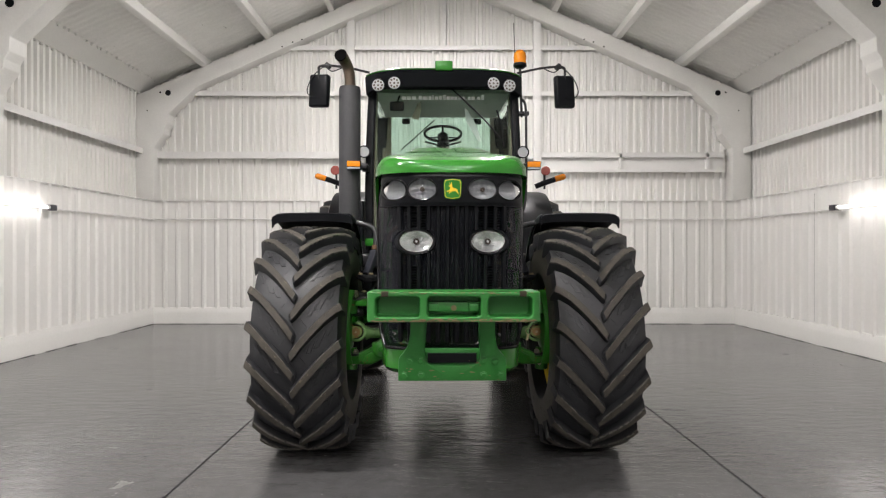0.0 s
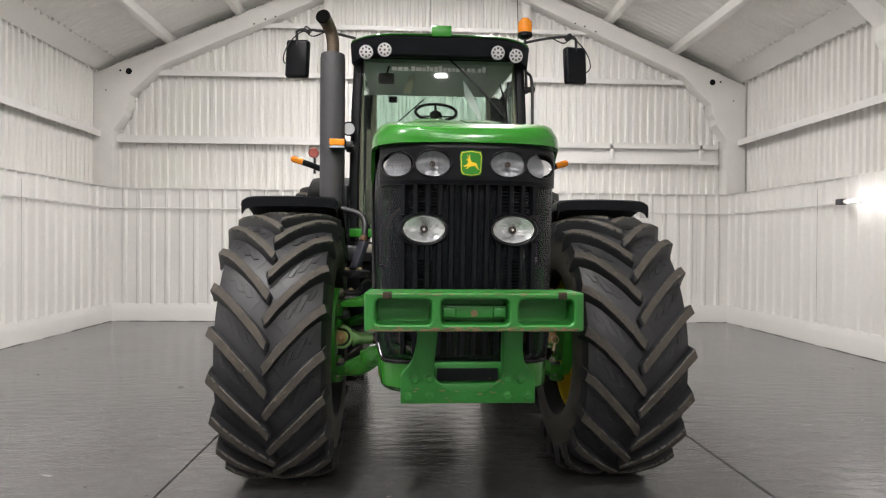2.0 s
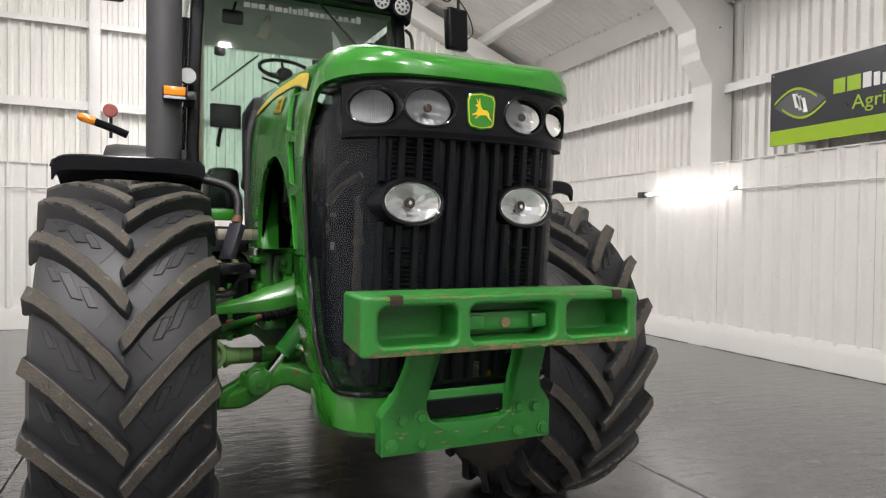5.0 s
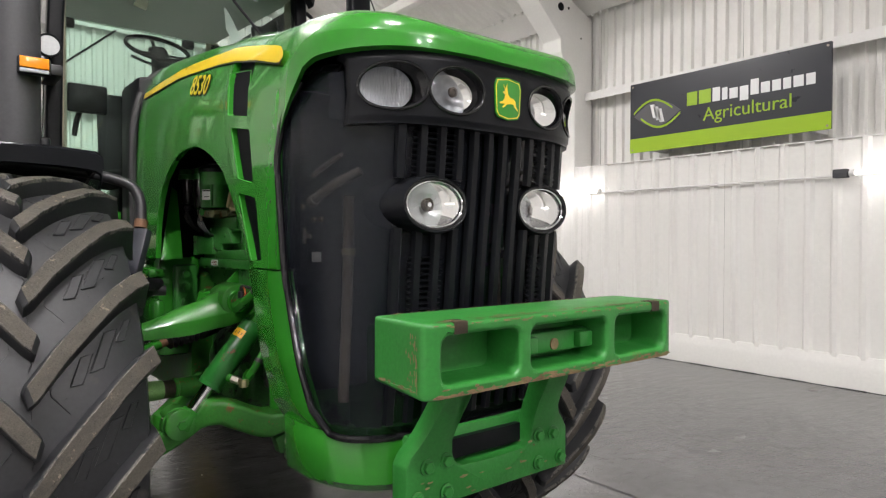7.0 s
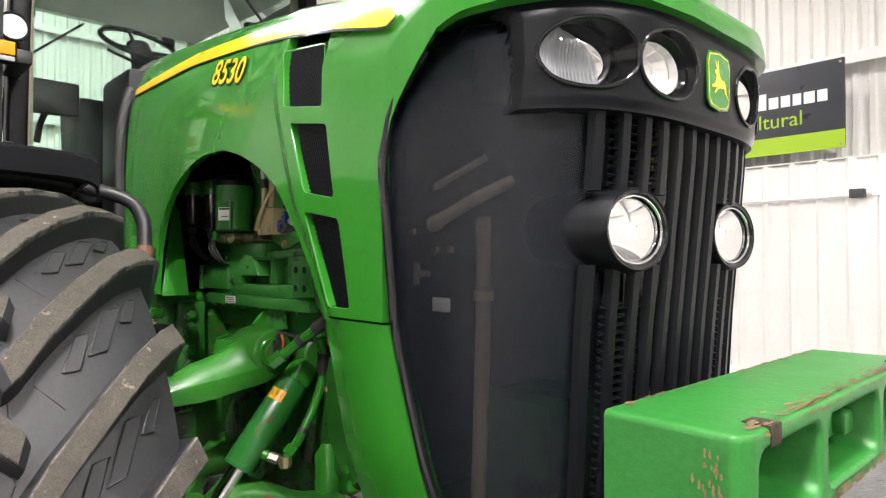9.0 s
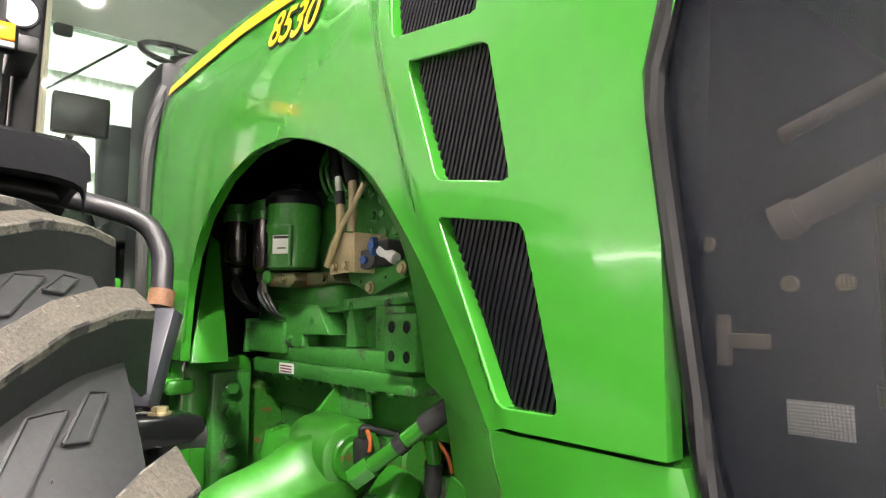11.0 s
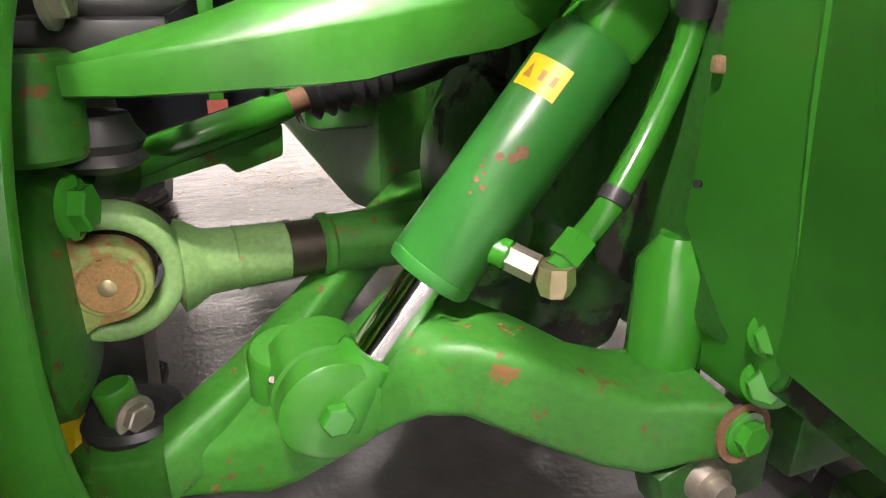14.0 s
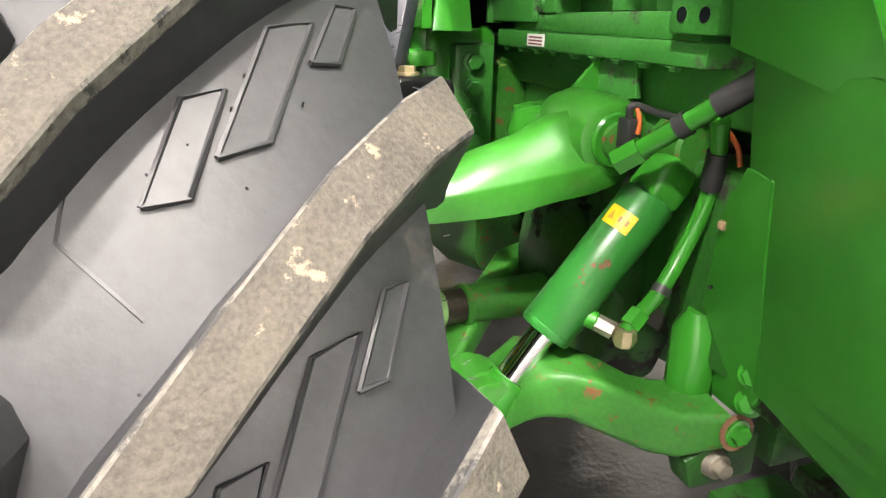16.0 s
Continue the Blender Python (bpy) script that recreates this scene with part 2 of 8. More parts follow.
def merge(bm, own, m=None, slot=None):
    """Add the mesh own to bm."""
    made = {v: bm.verts.new(m @ v.co if m else v.co) for v in own.verts}
    for f in own.faces:
        g = bm.faces.new([made[v] for v in f.verts])
        g.material_index = f.material_index if slot is None else slot
    own.free()
    return bm


def turned(bm, m):
    bmesh.ops.transform(bm, matrix=m, verts=bm.verts)
    return bm


def along(p0, p1):
    """The matrix that takes the z axis to the way from p0 to p1, and the length."""
    d = Vector(p1) - Vector(p0)
    return Matrix.Translation(p0) @ d.to_track_quat("Z", "Y").to_matrix().to_4x4(), d.length


def lathe(profile, p0, p1, seg=32, bm=None, slot=None):
    """Turn (height, radius) pairs round the axis from p0 towards p1; ends are closed."""
    bm = bm or bmesh.new()
    own = bmesh.new()
    m, _ = along(p0, p1)
    rings = []
    for h, r in profile:
        rings.append([own.verts.new((r * math.cos(2 * math.pi * i / seg), r * math.sin(2 * math.pi * i / seg), h)) for i in range(seg)])
    for a, b in zip(rings, rings[1:]):
        for i in range(seg):
            own.faces.new((a[i], a[(i + 1) % seg], b[(i + 1) % seg], b[i]))
    own.faces.new(rings[0][::-1]), own.faces.new(rings[-1])
    return merge(bm, own, m, slot)


def rod(p0, p1, r, bm=None, seg=20, edge=0.0, r1=None):
    _, n = along(p0, p1)
    r1 = r if r1 is None else r1
    e = min(edge, n / 3)
    prof = [(0, r - e), (e, r), (n - e, r1), (n, r1 - e)] if e else [(0, r), (n, r1)]
    return lathe(prof, p0, p1, seg, bm)


def bolt(p, way, r=0.012, bm=None, washer=True):
    """A hexagon head on a washer."""
    p, way = Vector(p), Vector(way).normalized()
    if washer:
        bm = lathe([(0, r * 1.5), (r * 0.25, r * 1.5), (r * 0.3, r * 1.4)], p, p + way, 20, bm)
    return lathe([(r * 0.25, r * 1.1), (r * 0.9, r * 1.1), (r * 1.0, r * 0.95)], p, p + way, 6, bm)


def smooth_path(pts, n=6):
    """Catmull-Rom through the points."""
    pts = [Vector(p) for p in pts]
    ext = [pts[0] * 2 - pts[1]] + pts + [pts[-1] * 2 - pts[-2]]
    out = []
    for a, b, c, d in zip(ext, ext[1:], ext[2:], ext[3:]):
        for i in range(n):
            t = i / n
            out.append(0.5 * ((2 * b) + (c - a) * t + (2 * a - 5 * b + 4 * c - d) * t * t + (3 * b - a - 3 * c + d) * t ** 3))
    return out + [pts[-1]]


def tube(pts, r, bm=None, seg=12, n=6, flat=1.0):
    """A round or oval bar swept along a smooth path; r: one radius, or one for each given point."""
    bm = bm or bmesh.new()
    own = bmesh.new()
    path = smooth_path(pts, n) if n > 1 else [Vector(p) for p in pts]
    radii = r if isinstance(r, (list, tuple)) else [r] * len(pts)
    rings, up = [], Vector((0.13, 0.21, 0.97))
    for i, p in enumerate(path):
        d = (path[min(i + 1, len(path) - 1)] - path[max(i - 1, 0)]).normalized()
        side = d.cross(up).normalized()
        up2 = side.cross(d)
        k = i / (len(path) - 1) * (len(radii) - 1)
        a = min(int(k), len(radii) - 2)
        rr = radii[a] + (radii[a + 1] - radii[a]) * (k - a)
        rings.append([own.verts.new(p + side * rr * math.cos(2 * math.pi * j / seg) + up2 * rr * flat * math.sin(2 * math.pi * j / seg)) for j in range(seg)])
    for a, b in zip(rings, rings[1:]):
        for i in range(seg):
            own.faces.new((a[i], a[(i + 1) % seg], b[(i + 1) % seg], b[i]))
    own.faces.new(rings[0][::-1]), own.faces.new(rings[-1])
    return merge(bm, own)


def prism(poly, way, bevel=0.0, bm=None, at=lambda a, b: (a, 0, b), seg=2):
    """A plate: the outline poly, in the plane given by at(a, b), thickened by the vector way."""
    bm = bm or bmesh.new()
    own = bmesh.new()
    f = own.faces.new([own.verts.new(at(*p)) for p in poly])
    e = bmesh.ops.extrude_face_region(own, geom=[f])
    bmesh.ops.translate(own, vec=Vector(way), verts=[v for v in e["geom"] if isinstance(v, bmesh.types.BMVert)])
    bmesh.ops.recalc_face_normals(own, faces=own.faces)
    if bevel:
        bmesh.ops.bevel(own, geom=own.edges[:], offset=bevel, segments=seg, profile=0.5, affect="EDGES")
    return merge(bm, own)


def loft(sections, bm=None, close=True, caps=True, slot=None):
    """Skin through sections, each a list of equally many points."""
    bm = bm or bmesh.new()
    own = bmesh.new()
    rings = [[own.verts.new(p) for p in s] for s in sections]
    n = len(rings[0])
    for a, b in zip(rings, rings[1:]):
        for i in range(n if close else n - 1):
            own.faces.new((a[i], a[(i + 1) % n], b[(i + 1) % n], b[i]))
    if close and caps:
        own.faces.new(rings[0][::-1]), own.faces.new(rings[-1])
    return merge(bm, own, slot=slot)


def rounded(hw, hh, r, n=5):
    """A rectangle outline with round corners about the origin."""
    out = []
    for cx, cy, a0 in ((hw - r, hh - r, 0), (-hw + r, hh - r, 90), (-hw + r, -hh + r, 180), (hw - r, -hh + r, 270)):
        out += [(cx + r * math.cos(radians(a0 + 90 * i / n)), cy + r * math.sin(radians(a0 + 90 * i / n))) for i in range(n + 1)]
    return out


def lettering(text, size, depth, mat, name, parent, m, bold=0.0, shear=0.0):
    """Letters in the built-in font, turned into a mesh; m puts the text's lower middle in place."""
    cu = bpy.data.curves.new(name, "FONT")
    cu.body, cu.size, cu.extrude, cu.align_x, cu.offset, cu.shear = text, size, depth, "CENTER", bold, shear
    tmp = bpy.data.objects.new(name, cu)
    me = bpy.data.meshes.new_from_object(tmp)
    bpy.data.objects.remove(tmp)
    me.transform(m)
    me.materials.clear()
    me.materials.append(mat)
    ob = new(name, me)
    ob.parent = parent
    return ob


def empty(name, m=None):
    ob = new(name)
    ob.empty_display_size = 0.2
    if m:
        ob.matrix_world = m
    return ob

# ---- the shed ----
XL, XR, YG, LEDGE = -5.58, 5.63, 12.3, 2.35      # lining planes and the top of the lining
OUT = 0.38                                       # how far the upper sheets stand behind the lining
YB = -13.0                                       # the wall behind the camera
EAVE, RIDGE = 4.527, 7.09
FRAMES_AT = (12.52, 8.0, 3.5, -1.0, -5.5, -10.0)


def box_profile(length, pitch, depth, top, flank):
    """Points (along, out) of a trapezoid-ribbed sheet: rib tops towards the room."""
    pts, a = [(0, 0)], 0
    while a < length - 1e-6:
        for da, o in ((pitch * 0.5 - top / 2 - flank, 0), (pitch * 0.5 - top / 2, depth), (pitch * 0.5 + top / 2, depth), (pitch * 0.5 + top / 2 + flank, 0), (pitch, 0)):
            if a + da <= length + 1e-6:
                pts.append((a + da, o))
        a += pitch
    return pts


def ribbed_sheet(p0, along_way, out_way, length, z0, z1, pitch=0.25, depth=0.022, top=0.04, flank=0.03, lift=0.0, z_top=None):
    """One upright sheet. z_top: the height of its top edge as a function of the place along it."""
    bm = bmesh.new()
    lower, upper = [], []
    for a, o in box_profile(length, pitch, depth, top, flank):
        p = Vector(p0) + Vector(along_way) * a + Vector(out_way) * (o + lift)
        lower.append(bm.verts.new((p.x, p.y, z0)))
        upper.append(bm.verts.new((p.x, p.y, z_top(p) if z_top else z1)))
    for i in range(len(lower) - 1):
        bm.faces.new((lower[i], lower[i + 1], upper[i + 1], upper[i]))
    return bm


def roof_z(x):
    return RIDGE - abs(x) * (RIDGE - EAVE) / 5.96


def wall(name, p0, way, out, length, label):
    """Kerb, ribbed lining and the upper sheets of one wall."""
    way, out = Vector(way), Vector(out)
    base = empty(name)
    tagged(base, label, "wall", kind="structure")
    n = round(length / 1.0)
    for i in range(n):
        w = length / n
        part("lining_sheet", ribbed_sheet(Vector(p0) + way * w * i, way, out, w, 0.28, LEDGE, w / 4, 0.030, lift=0.003 * (i % 2)), SHEET, base, smooth=0)
        part("upper_sheet", ribbed_sheet(Vector(p0) + way * w * i - out * OUT, way, out, w + 0.012, LEDGE - 0.03, EAVE + 0.02, w / 7, 0.042, 0.045, 0.016, 0.005 * (i % 2),
                                         (lambda p: roof_z(p.x) + 0.05) if abs(way.x) > 0.9 else None), SHEET, base, smooth=0)
    # screw heads in upright rows
    screws = bmesh.new()
    for i in range(n):
        for z in lin(0.42, LEDGE - 0.14, 8):
            p = Vector(p0) + way * (length * i / n + 0.03 + 0.004 * math.sin(7.0 * z + i)) + Vector((0, 0, z)) + out * 0.002
            rod(p, p + out * 0.007, 0.009, screws, 6)
        for z in (2.62, 2.95, 3.45, 3.95, 4.3):
            for k in (0.5, 3.5, 5.5):
                p = Vector(p0) + way * (length * (i + k / 7) / n) + Vector((0, 0, z)) + out * (0.033 - OUT)
                rod(p, p + out * 0.008, 0.010, screws, 6)
    part("screw", screws, STEELWHITE, base, "painted screw heads", smooth=0, kind="stuff")
    q = Vector(p0)
    kerb = [(0.06, 0.0), (0.055, 0.20), (0.045, 0.235), (0.024, 0.31), (-0.05, 0.31), (-0.05, 0.0)]
    bm = bmesh.new()
    steps = int(length / 0.25)
    rings = []
    for i in range(steps + 1):
        c = q + way * (length * i / steps)
        wob = 0.008 * noise.noise(c * 1.7)
        rings.append([bm.verts.new(c + out * (o + wob) + Vector((0, 0, z + (wob if z > 0.1 else 0)))) for o, z in kerb])
    for a, b in zip(rings, rings[1:]):
        for j in range(len(kerb)):
            bm.faces.new((a[j], a[(j + 1) % len(kerb)], b[(j + 1) % len(kerb)], b[j]))
    part("kerb", bm, CONCRETE, base, "white painted concrete upstand", 40)
    foot = bmesh.new()
    for i in range(steps):
        if noise.noise((q + way * i) * 3.1) > -0.25:
            c = q + way * (length * (i + 0.5) / steps) + out * 0.058
            hw, hd = way * (length / steps * 0.52), out * (0.010 + 0.006 * noise.noise(c * 5))
            prism([(0, 0), (1, 0), (1, 1), (0, 1)], (0, 0, 0.004 + 0.003 * (i % 2)), 0, foot, at=lambda u, v: c + hw * (2 * u - 1) + hd * (2 * v - 1))
    part("foot_joint", foot, HOSE, base, "dark ragged joint at the kerb foot", smooth=0, kind="stuff")
    # top ledge of the lining, and the thin rail across its ribs
    a, b = q, q + way * length
    lo = [min(a[i], b[i], (a - out * OUT)[i], (b - out * OUT)[i], (a + out * 0.036)[i], (b + out * 0.036)[i]) for i in range(2)]
    hi = [max(a[i], b[i], (a - out * OUT)[i], (b - out * OUT)[i], (a + out * 0.036)[i], (b + out * 0.036)[i]) for i in range(2)]
    part("ledge", box((lo[0], lo[1], LEDGE), (hi[0], hi[1], LEDGE + 0.012)), STEELWHITE, base)
    part("cable_rail", rod(a + out * 0.05 + Vector((0, 0, 2.0)), b + out * 0.05 + Vector((0, 0, 2.0)), 0.011, seg=10), STEELWHITE, base)
    return base


def rail(name, a, b, out, h=0.14, d=0.1, mat=None, parent=None):
    """A C-shaped sheeting rail, open downwards."""
    a, b, out = Vector(a), Vector(b), Vector(out)
    prof = [(0, 0), (d, 0), (d, h), (d - 0.012, h), (d - 0.012, 0.012), (0, 0.012)]
    secs = []
    for c in (a, b):
        secs.append([c + out * o + Vector((0, 0, h - z)) for o, z in prof])
    return part(name, loft(secs), mat or STEELWHITE, parent, smooth=0)


wall_gable = wall("wall_north", (XL - OUT, YG, 0), (1, 0, 0), (0, -1, 0), XR - XL + 2 * OUT, "white painted ribbed steel gable wall with concrete kerb")
wall_left = wall("wall_west", (XL, YB, 0), (0, 1, 0), (1, 0, 0), YG - YB + OUT, "white painted ribbed steel side wall with concrete kerb")
wall_right = wall("wall_east", (XR, YB, 0), (0, 1, 0), (-1, 0, 0), YG - YB + OUT, "white painted ribbed steel side wall with concrete kerb")
wall("wall_south", (XL - OUT, YB, 0), (1, 0, 0), (0, 1, 0), XR - XL + 2 * OUT, "white painted ribbed steel wall behind")

floor = tagged(empty("floor"), "grey painted concrete floor, scuffed and glossy", "floor", kind="structure")
for x0, x1 in ((XL - 0.5, -1.609), (-1.595, 1.836), (1.850, XR + 0.5)):
    bm = bmesh.new()
    nx, ny = 6, 14
    g = [[bm.verts.new((x0 + (x1 - x0) * i / nx, YB - 0.5 + (YG + 1.2 - YB) * j / ny, 0)) for i in range(nx + 1)] for j in range(ny + 1)]
    for j in range(ny):
        for i in range(nx):
            bm.faces.new((g[j][i], g[j][i + 1], g[j + 1][i + 1], g[j + 1][i]))
    part("floor_bay", bm, FLOOR, floor, smooth=0)
part("joint_filler", box((XL, YB, -0.05), (XR, YG, -0.010)), HOSE, floor, "dark joint between floor bays", smooth=0)



def crumbs(count, place, size, seed, mat, name, label):
    """Small lumps strewn on the floor."""
    rng, bm = random.Random(seed), bmesh.new()
    for _ in range(count):
        x, y = place(rng)
        r = size * rng.uniform(0.35, 1.3)
        own = bmesh.new()
        bmesh.ops.create_icosphere(own, subdivisions=1, radius=r)
        for v in own.verts:
            v.co = Vector((x + v.co.x * rng.uniform(0.6, 1.4), y + v.co.y * rng.uniform(0.6, 1.4), max(-0.001, r * 0.2 + v.co.z * 0.5)))
        merge(bm, own)
    return part(name, bm, mat, floor, label, kind="stuff")


crumbs(260, lambda g: (g.gauss(-0.05, 0.25), g.gauss(7.95, 0.16)), 0.007, 1, EDGE_WEAR, "dirt_crumb", "brown crumbs of dried mud on the floor")
crumbs(36, lambda g: (g.uniform(-5.0, 5.0), g.uniform(0.8, 11.5)), 0.005, 2, LABEL, "paint_chip", "pale specks on the floor")
crumbs(90, lambda g: (g.uniform(-5.0, 5.0), g.uniform(0.8, 11.5)), 0.008, 4, HOSE, "grit", "dark grit on the floor")

# rails on the upper walls
for side, base in ((-1, wall_left), (1, wall_right)):
    x = side * (5.58 + OUT - 0.03)
    rail("sheeting_rail", (x, YB, 3.27), (x, YG + 0.3, 3.27), (-side, 0, 0), 0.11, 0.14, parent=base)
    part("eaves_beam", prism([(5.57, 4.685), (5.90, 4.465), (5.95, 4.50), (5.63, 4.72)], (0, YG - YB + 0.3, 0), 0.006, at=lambda a, b, s=side: (s * a, YB, b)), CONCRETE, base, smooth=0)
for z, h in ((3.2, 0.13), (4.43, 0.09), (5.33, 0.08)):
    w = 5.6 if z < 4.4 else min(5.6, (RIDGE - 0.45 - z) / 0.369)
    if z < 4:
        rail("sheeting_rail", (-w, YG + OUT - 0.03, z), (1.9, YG + OUT - 0.03, z), (0, -1, 0), h, 0.12, parent=wall_gable)
        rail("sheeting_rail", (1.9, YG + OUT - 0.03, z + 0.02), (5.5, YG + OUT - 0.03, z + 0.02), (0, -1, 0), 0.1, 0.12, parent=wall_gable)
        rail("sheeting_rail", (1.9, YG + OUT - 0.03, z - 0.27), (5.5, YG + OUT - 0.03, z - 0.27), (0, -1, 0), 0.07, 0.12, parent=wall_gable)
        part("infill_panel", box((1.9, YG + OUT - 0.08, z - 0.2), (5.5, YG + OUT - 0.05, z + 0.03)), STEELWHITE, wall_gable)
        for x in (3.45, 5.15):
            part("stud", box((x, YG + OUT - 0.15, z - 0.2), (x + 0.06, YG + OUT - 0.06, z + 0.1), 0.004), STEELWHITE, wall_gable)
    else:
        rail("sheeting_rail", (-w, YG + OUT - 0.03, z), (w, YG + OUT - 0.03, z), (0, -1, 0), h, 0.1, parent=wall_gable)
for x, w, d in ((-1.80, 0.15, 0.2), (1.84, 0.15, 0.2), (0.02, 0.07, 0.1)):
    z0 = LEDGE if w > 0.1 else 5.4
    part("gable_post", box((x - w / 2, YG + OUT - d, z0), (x + w / 2, YG + OUT - 0.02, roof_z(x) - 0.1), 0.006), STEELWHITE, wall_gable)


# concrete portal frames
def portal(y):
    base = tagged(empty("portal_frame"), "white painted concrete portal frame with haunched knees", "beam", "portal frames", "structure")
    d = 0.32
    for s in (-1, 1):
        outline = [(5.94, 2.2), (5.94, EAVE - 0.14), (0.0, RIDGE - 0.15), (0.0, RIDGE - 0.42)]
        outline += [(1.79, 5.88), (4.74, 4.56), (5.20, 4.13), (5.30, 4.03), (5.31, 3.86), (5.37, 3.76), (5.38, 3.66), (5.50, 3.50), (5.585, 3.38), (5.585, 2.2)]
        part("frame_leg", prism([(s * a, b) for a, b in outline], (0, -d, 0), 0.012, at=lambda a, b: (a, y + d / 2, b)), CONCRETE, base)
        holes = bmesh.new()
        for hx, hz, hr in ((5.30, 4.44, 0.055), (5.45, 4.45, 0.018), (5.7, 4.1, 0.012), (3.1, 5.33, 0.015), (2.9, 5.42, 0.015), (2.72, 5.47, 0.015)):
            rod((s * hx, y - d / 2 - 0.002, hz), (s * hx, y - d / 2 - 0.006, hz), hr, holes, 16)
        part("bolt_hole", holes, BLACK, base, "dark hole", kind="stuff")
    return base


for y in FRAMES_AT:
    portal(y)



def foam(path, step, size, seed, parent):
    """Lumps of white foam filler along a line, one to a rib, with some missing."""
    rng, bm = random.Random(seed), bmesh.new()
    path = [Vector(p) for p in path]
    for a, b in zip(path, path[1:]):
        n = max(1, int((b - a).length / step))
        for k in range(n):
            if rng.random() < 0.12:
                continue
            own = bmesh.new()
            bmesh.ops.create_icosphere(own, subdivisions=1, radius=1)
            c = a.lerp(b, (k + rng.uniform(0.3, 0.7)) / n) + Vector((0, 0, rng.uniform(-0.015, 0.01)))
            r = Vector((size * rng.uniform(0.6, 1.2), size * rng.uniform(0.6, 1.2), size * rng.uniform(0.5, 1.3)))
            for v in own.verts:
                v.co = c + Vector([v.co[i] * r[i] * rng.uniform(0.8, 1.15) for i in range(3)])
            merge(bm, own)
    part("foam_filler", bm, CONCRETE, parent, "ragged white foam filler", smooth=60, kind="stuff")


knee = [(5.585, 2.5), (5.585, 3.38), (5.50, 3.50), (5.38, 3.66), (5.37, 3.76), (5.31, 3.86), (5.30, 4.03), (5.20, 4.13), (4.74, 4.56), (1.79, 5.88), (0.0, RIDGE - 0.42)]
for sd in (-1, 1):
    foam([(sd * x, YG + OUT - 0.035, z - 0.01) for x, z in knee[1:]], 0.135, 0.034, 40 + sd, wall_gable)
    foam([(sd * 5.90, y, 4.455) for y in (YB, YG + 0.2)], 0.143, 0.030, 50 + sd, wall_left if sd < 0 else wall_right)
    foam([(sd * 5.575, y, 4.692) for y in (YB, YG + 0.2)], 0.15, 0.026, 60 + sd, wall_left if sd < 0 else wall_right)

# purlins and roof sheets
ceiling_bm = bmesh.new()
for s in (-1, 1):
    n, m = 100, 2
    x_end = 6.1
    for k in range(5):
        xa, xb = s * x_end * k / 5, s * x_end * (k + 1) / 5 * 1.005
        rows = []
        for x in (xa, xb):
            row = []
            for i in range(int((YG + 0.6 - YB) / 0.0375) + 1):
                y = YB - 0.1 + i * 0.0375
                row.append(ceiling_bm.verts.new((x, y, roof_z(x) + 0.02 + 0.018 * math.cos(2 * math.pi * i / 4) - 0.02 * (x == xb) + 0.005)))
            rows.append(row)
        for i in range(len(rows[0]) - 1):
            ceiling_bm.faces.new((rows[0][i], rows[0][i + 1], rows[1][i + 1], rows[1][i]))
tagged(part("ceiling", ceiling_bm, ROOFING, smooth=60), "white painted corrugated fibre cement roof lining", "ceiling", kind="structure")
for s in (-1, 1):
    for x in (0.35, 1.0, 2.15, 3.37, 4.60):
        z = roof_z(x) - 0.005
        p = tagged(part("purlin", prism([(-0.05, 0), (0.05, 0), (0.05, -0.15), (-0.05, -0.15)], (0, YG + 0.35 - YB, 0), 0.008,
                                        at=lambda a, b, x=x, z=z, s=s: (s * (x + a * 0.93 - b * 0.0), YB, z + b - a * 0.43)), CONCRETE, kind="structure"),
                   "white painted concrete roof purlin", "purlin", "roof purlins", "structure")


# ---- lamps of the shed: wall tubes, and unseen ceiling lamps added for light ----
def tube_lamp(side, y0):
    """A bare fluorescent tube between two end caps, on the lining's rail."""
    x = side * (5.58 - 0.09)
    t = tagged(empty("tube_light"), "lit white fluorescent tube on the ribbed wall", "wall light", "tube lights")
    part("tube", rod((x, y0, 2.01), (x, y0 + 1.5, 2.01), 0.017, seg=14), TUBE, t, "glowing white tube")
    for y in (y0 - 0.05, y0 + 1.5):
        part("end_cap", rod((x, y, 2.01), (x, y + 0.05, 2.01), 0.03, seg=14, edge=0.005), LABEL, t)
    part("clip", box((min(x, x + side * 0.06), y0 + 0.3, 1.995), (max(x, x + side * 0.06), y0 + 0.33, 2.025)), LABEL, t)
    part("junction_box", box((x - 0.04, y0 + 1.56, 1.97), (x + 0.04, y0 + 1.68, 2.05), 0.008), MATT_GREY, t, "grey cable junction box")
    return t


for s in (-1, 1):
    for y0 in (7.38, 2.95, -1.5):
        tube_lamp(s, y0)


# Assumed lamps, never in view; their places are chosen for the brightness they give.
def added_bay_lamp(x, y):
    z = roof_z(x) - 0.55
    t = tagged(empty("added_ceiling_light"), "round white high-bay lamp, added out of view to light the shed", "ceiling light", "high-bay lamps")
    part("housing", lathe([(0, 0.16), (0.02, 0.18), (0.1, 0.17), (0.14, 0.08), (0.3, 0.06)], (x, y, z), (x, y, z + 1)), STEELWHITE, t)
    part("diffuser", lathe([(0, 0.15), (0.012, 0.155)], (x, y, z - 0.012), (x, y, z)), BAY, t, "glowing white diffuser of the added lamp")
    part("rod", rod((x, y, z + 0.3), (x, y, roof_z(x)), 0.01), STEELWHITE, t)


for x, y in ((-1.0, -7.0), (1.0, -7.0), (-1.0, -2.2), (1.0, -2.4), (-2.9, 2.1), (-1.1, 2.3), (-1.0, 9.0), (1.0, 9.0)):
    added_bay_lamp(x, y)


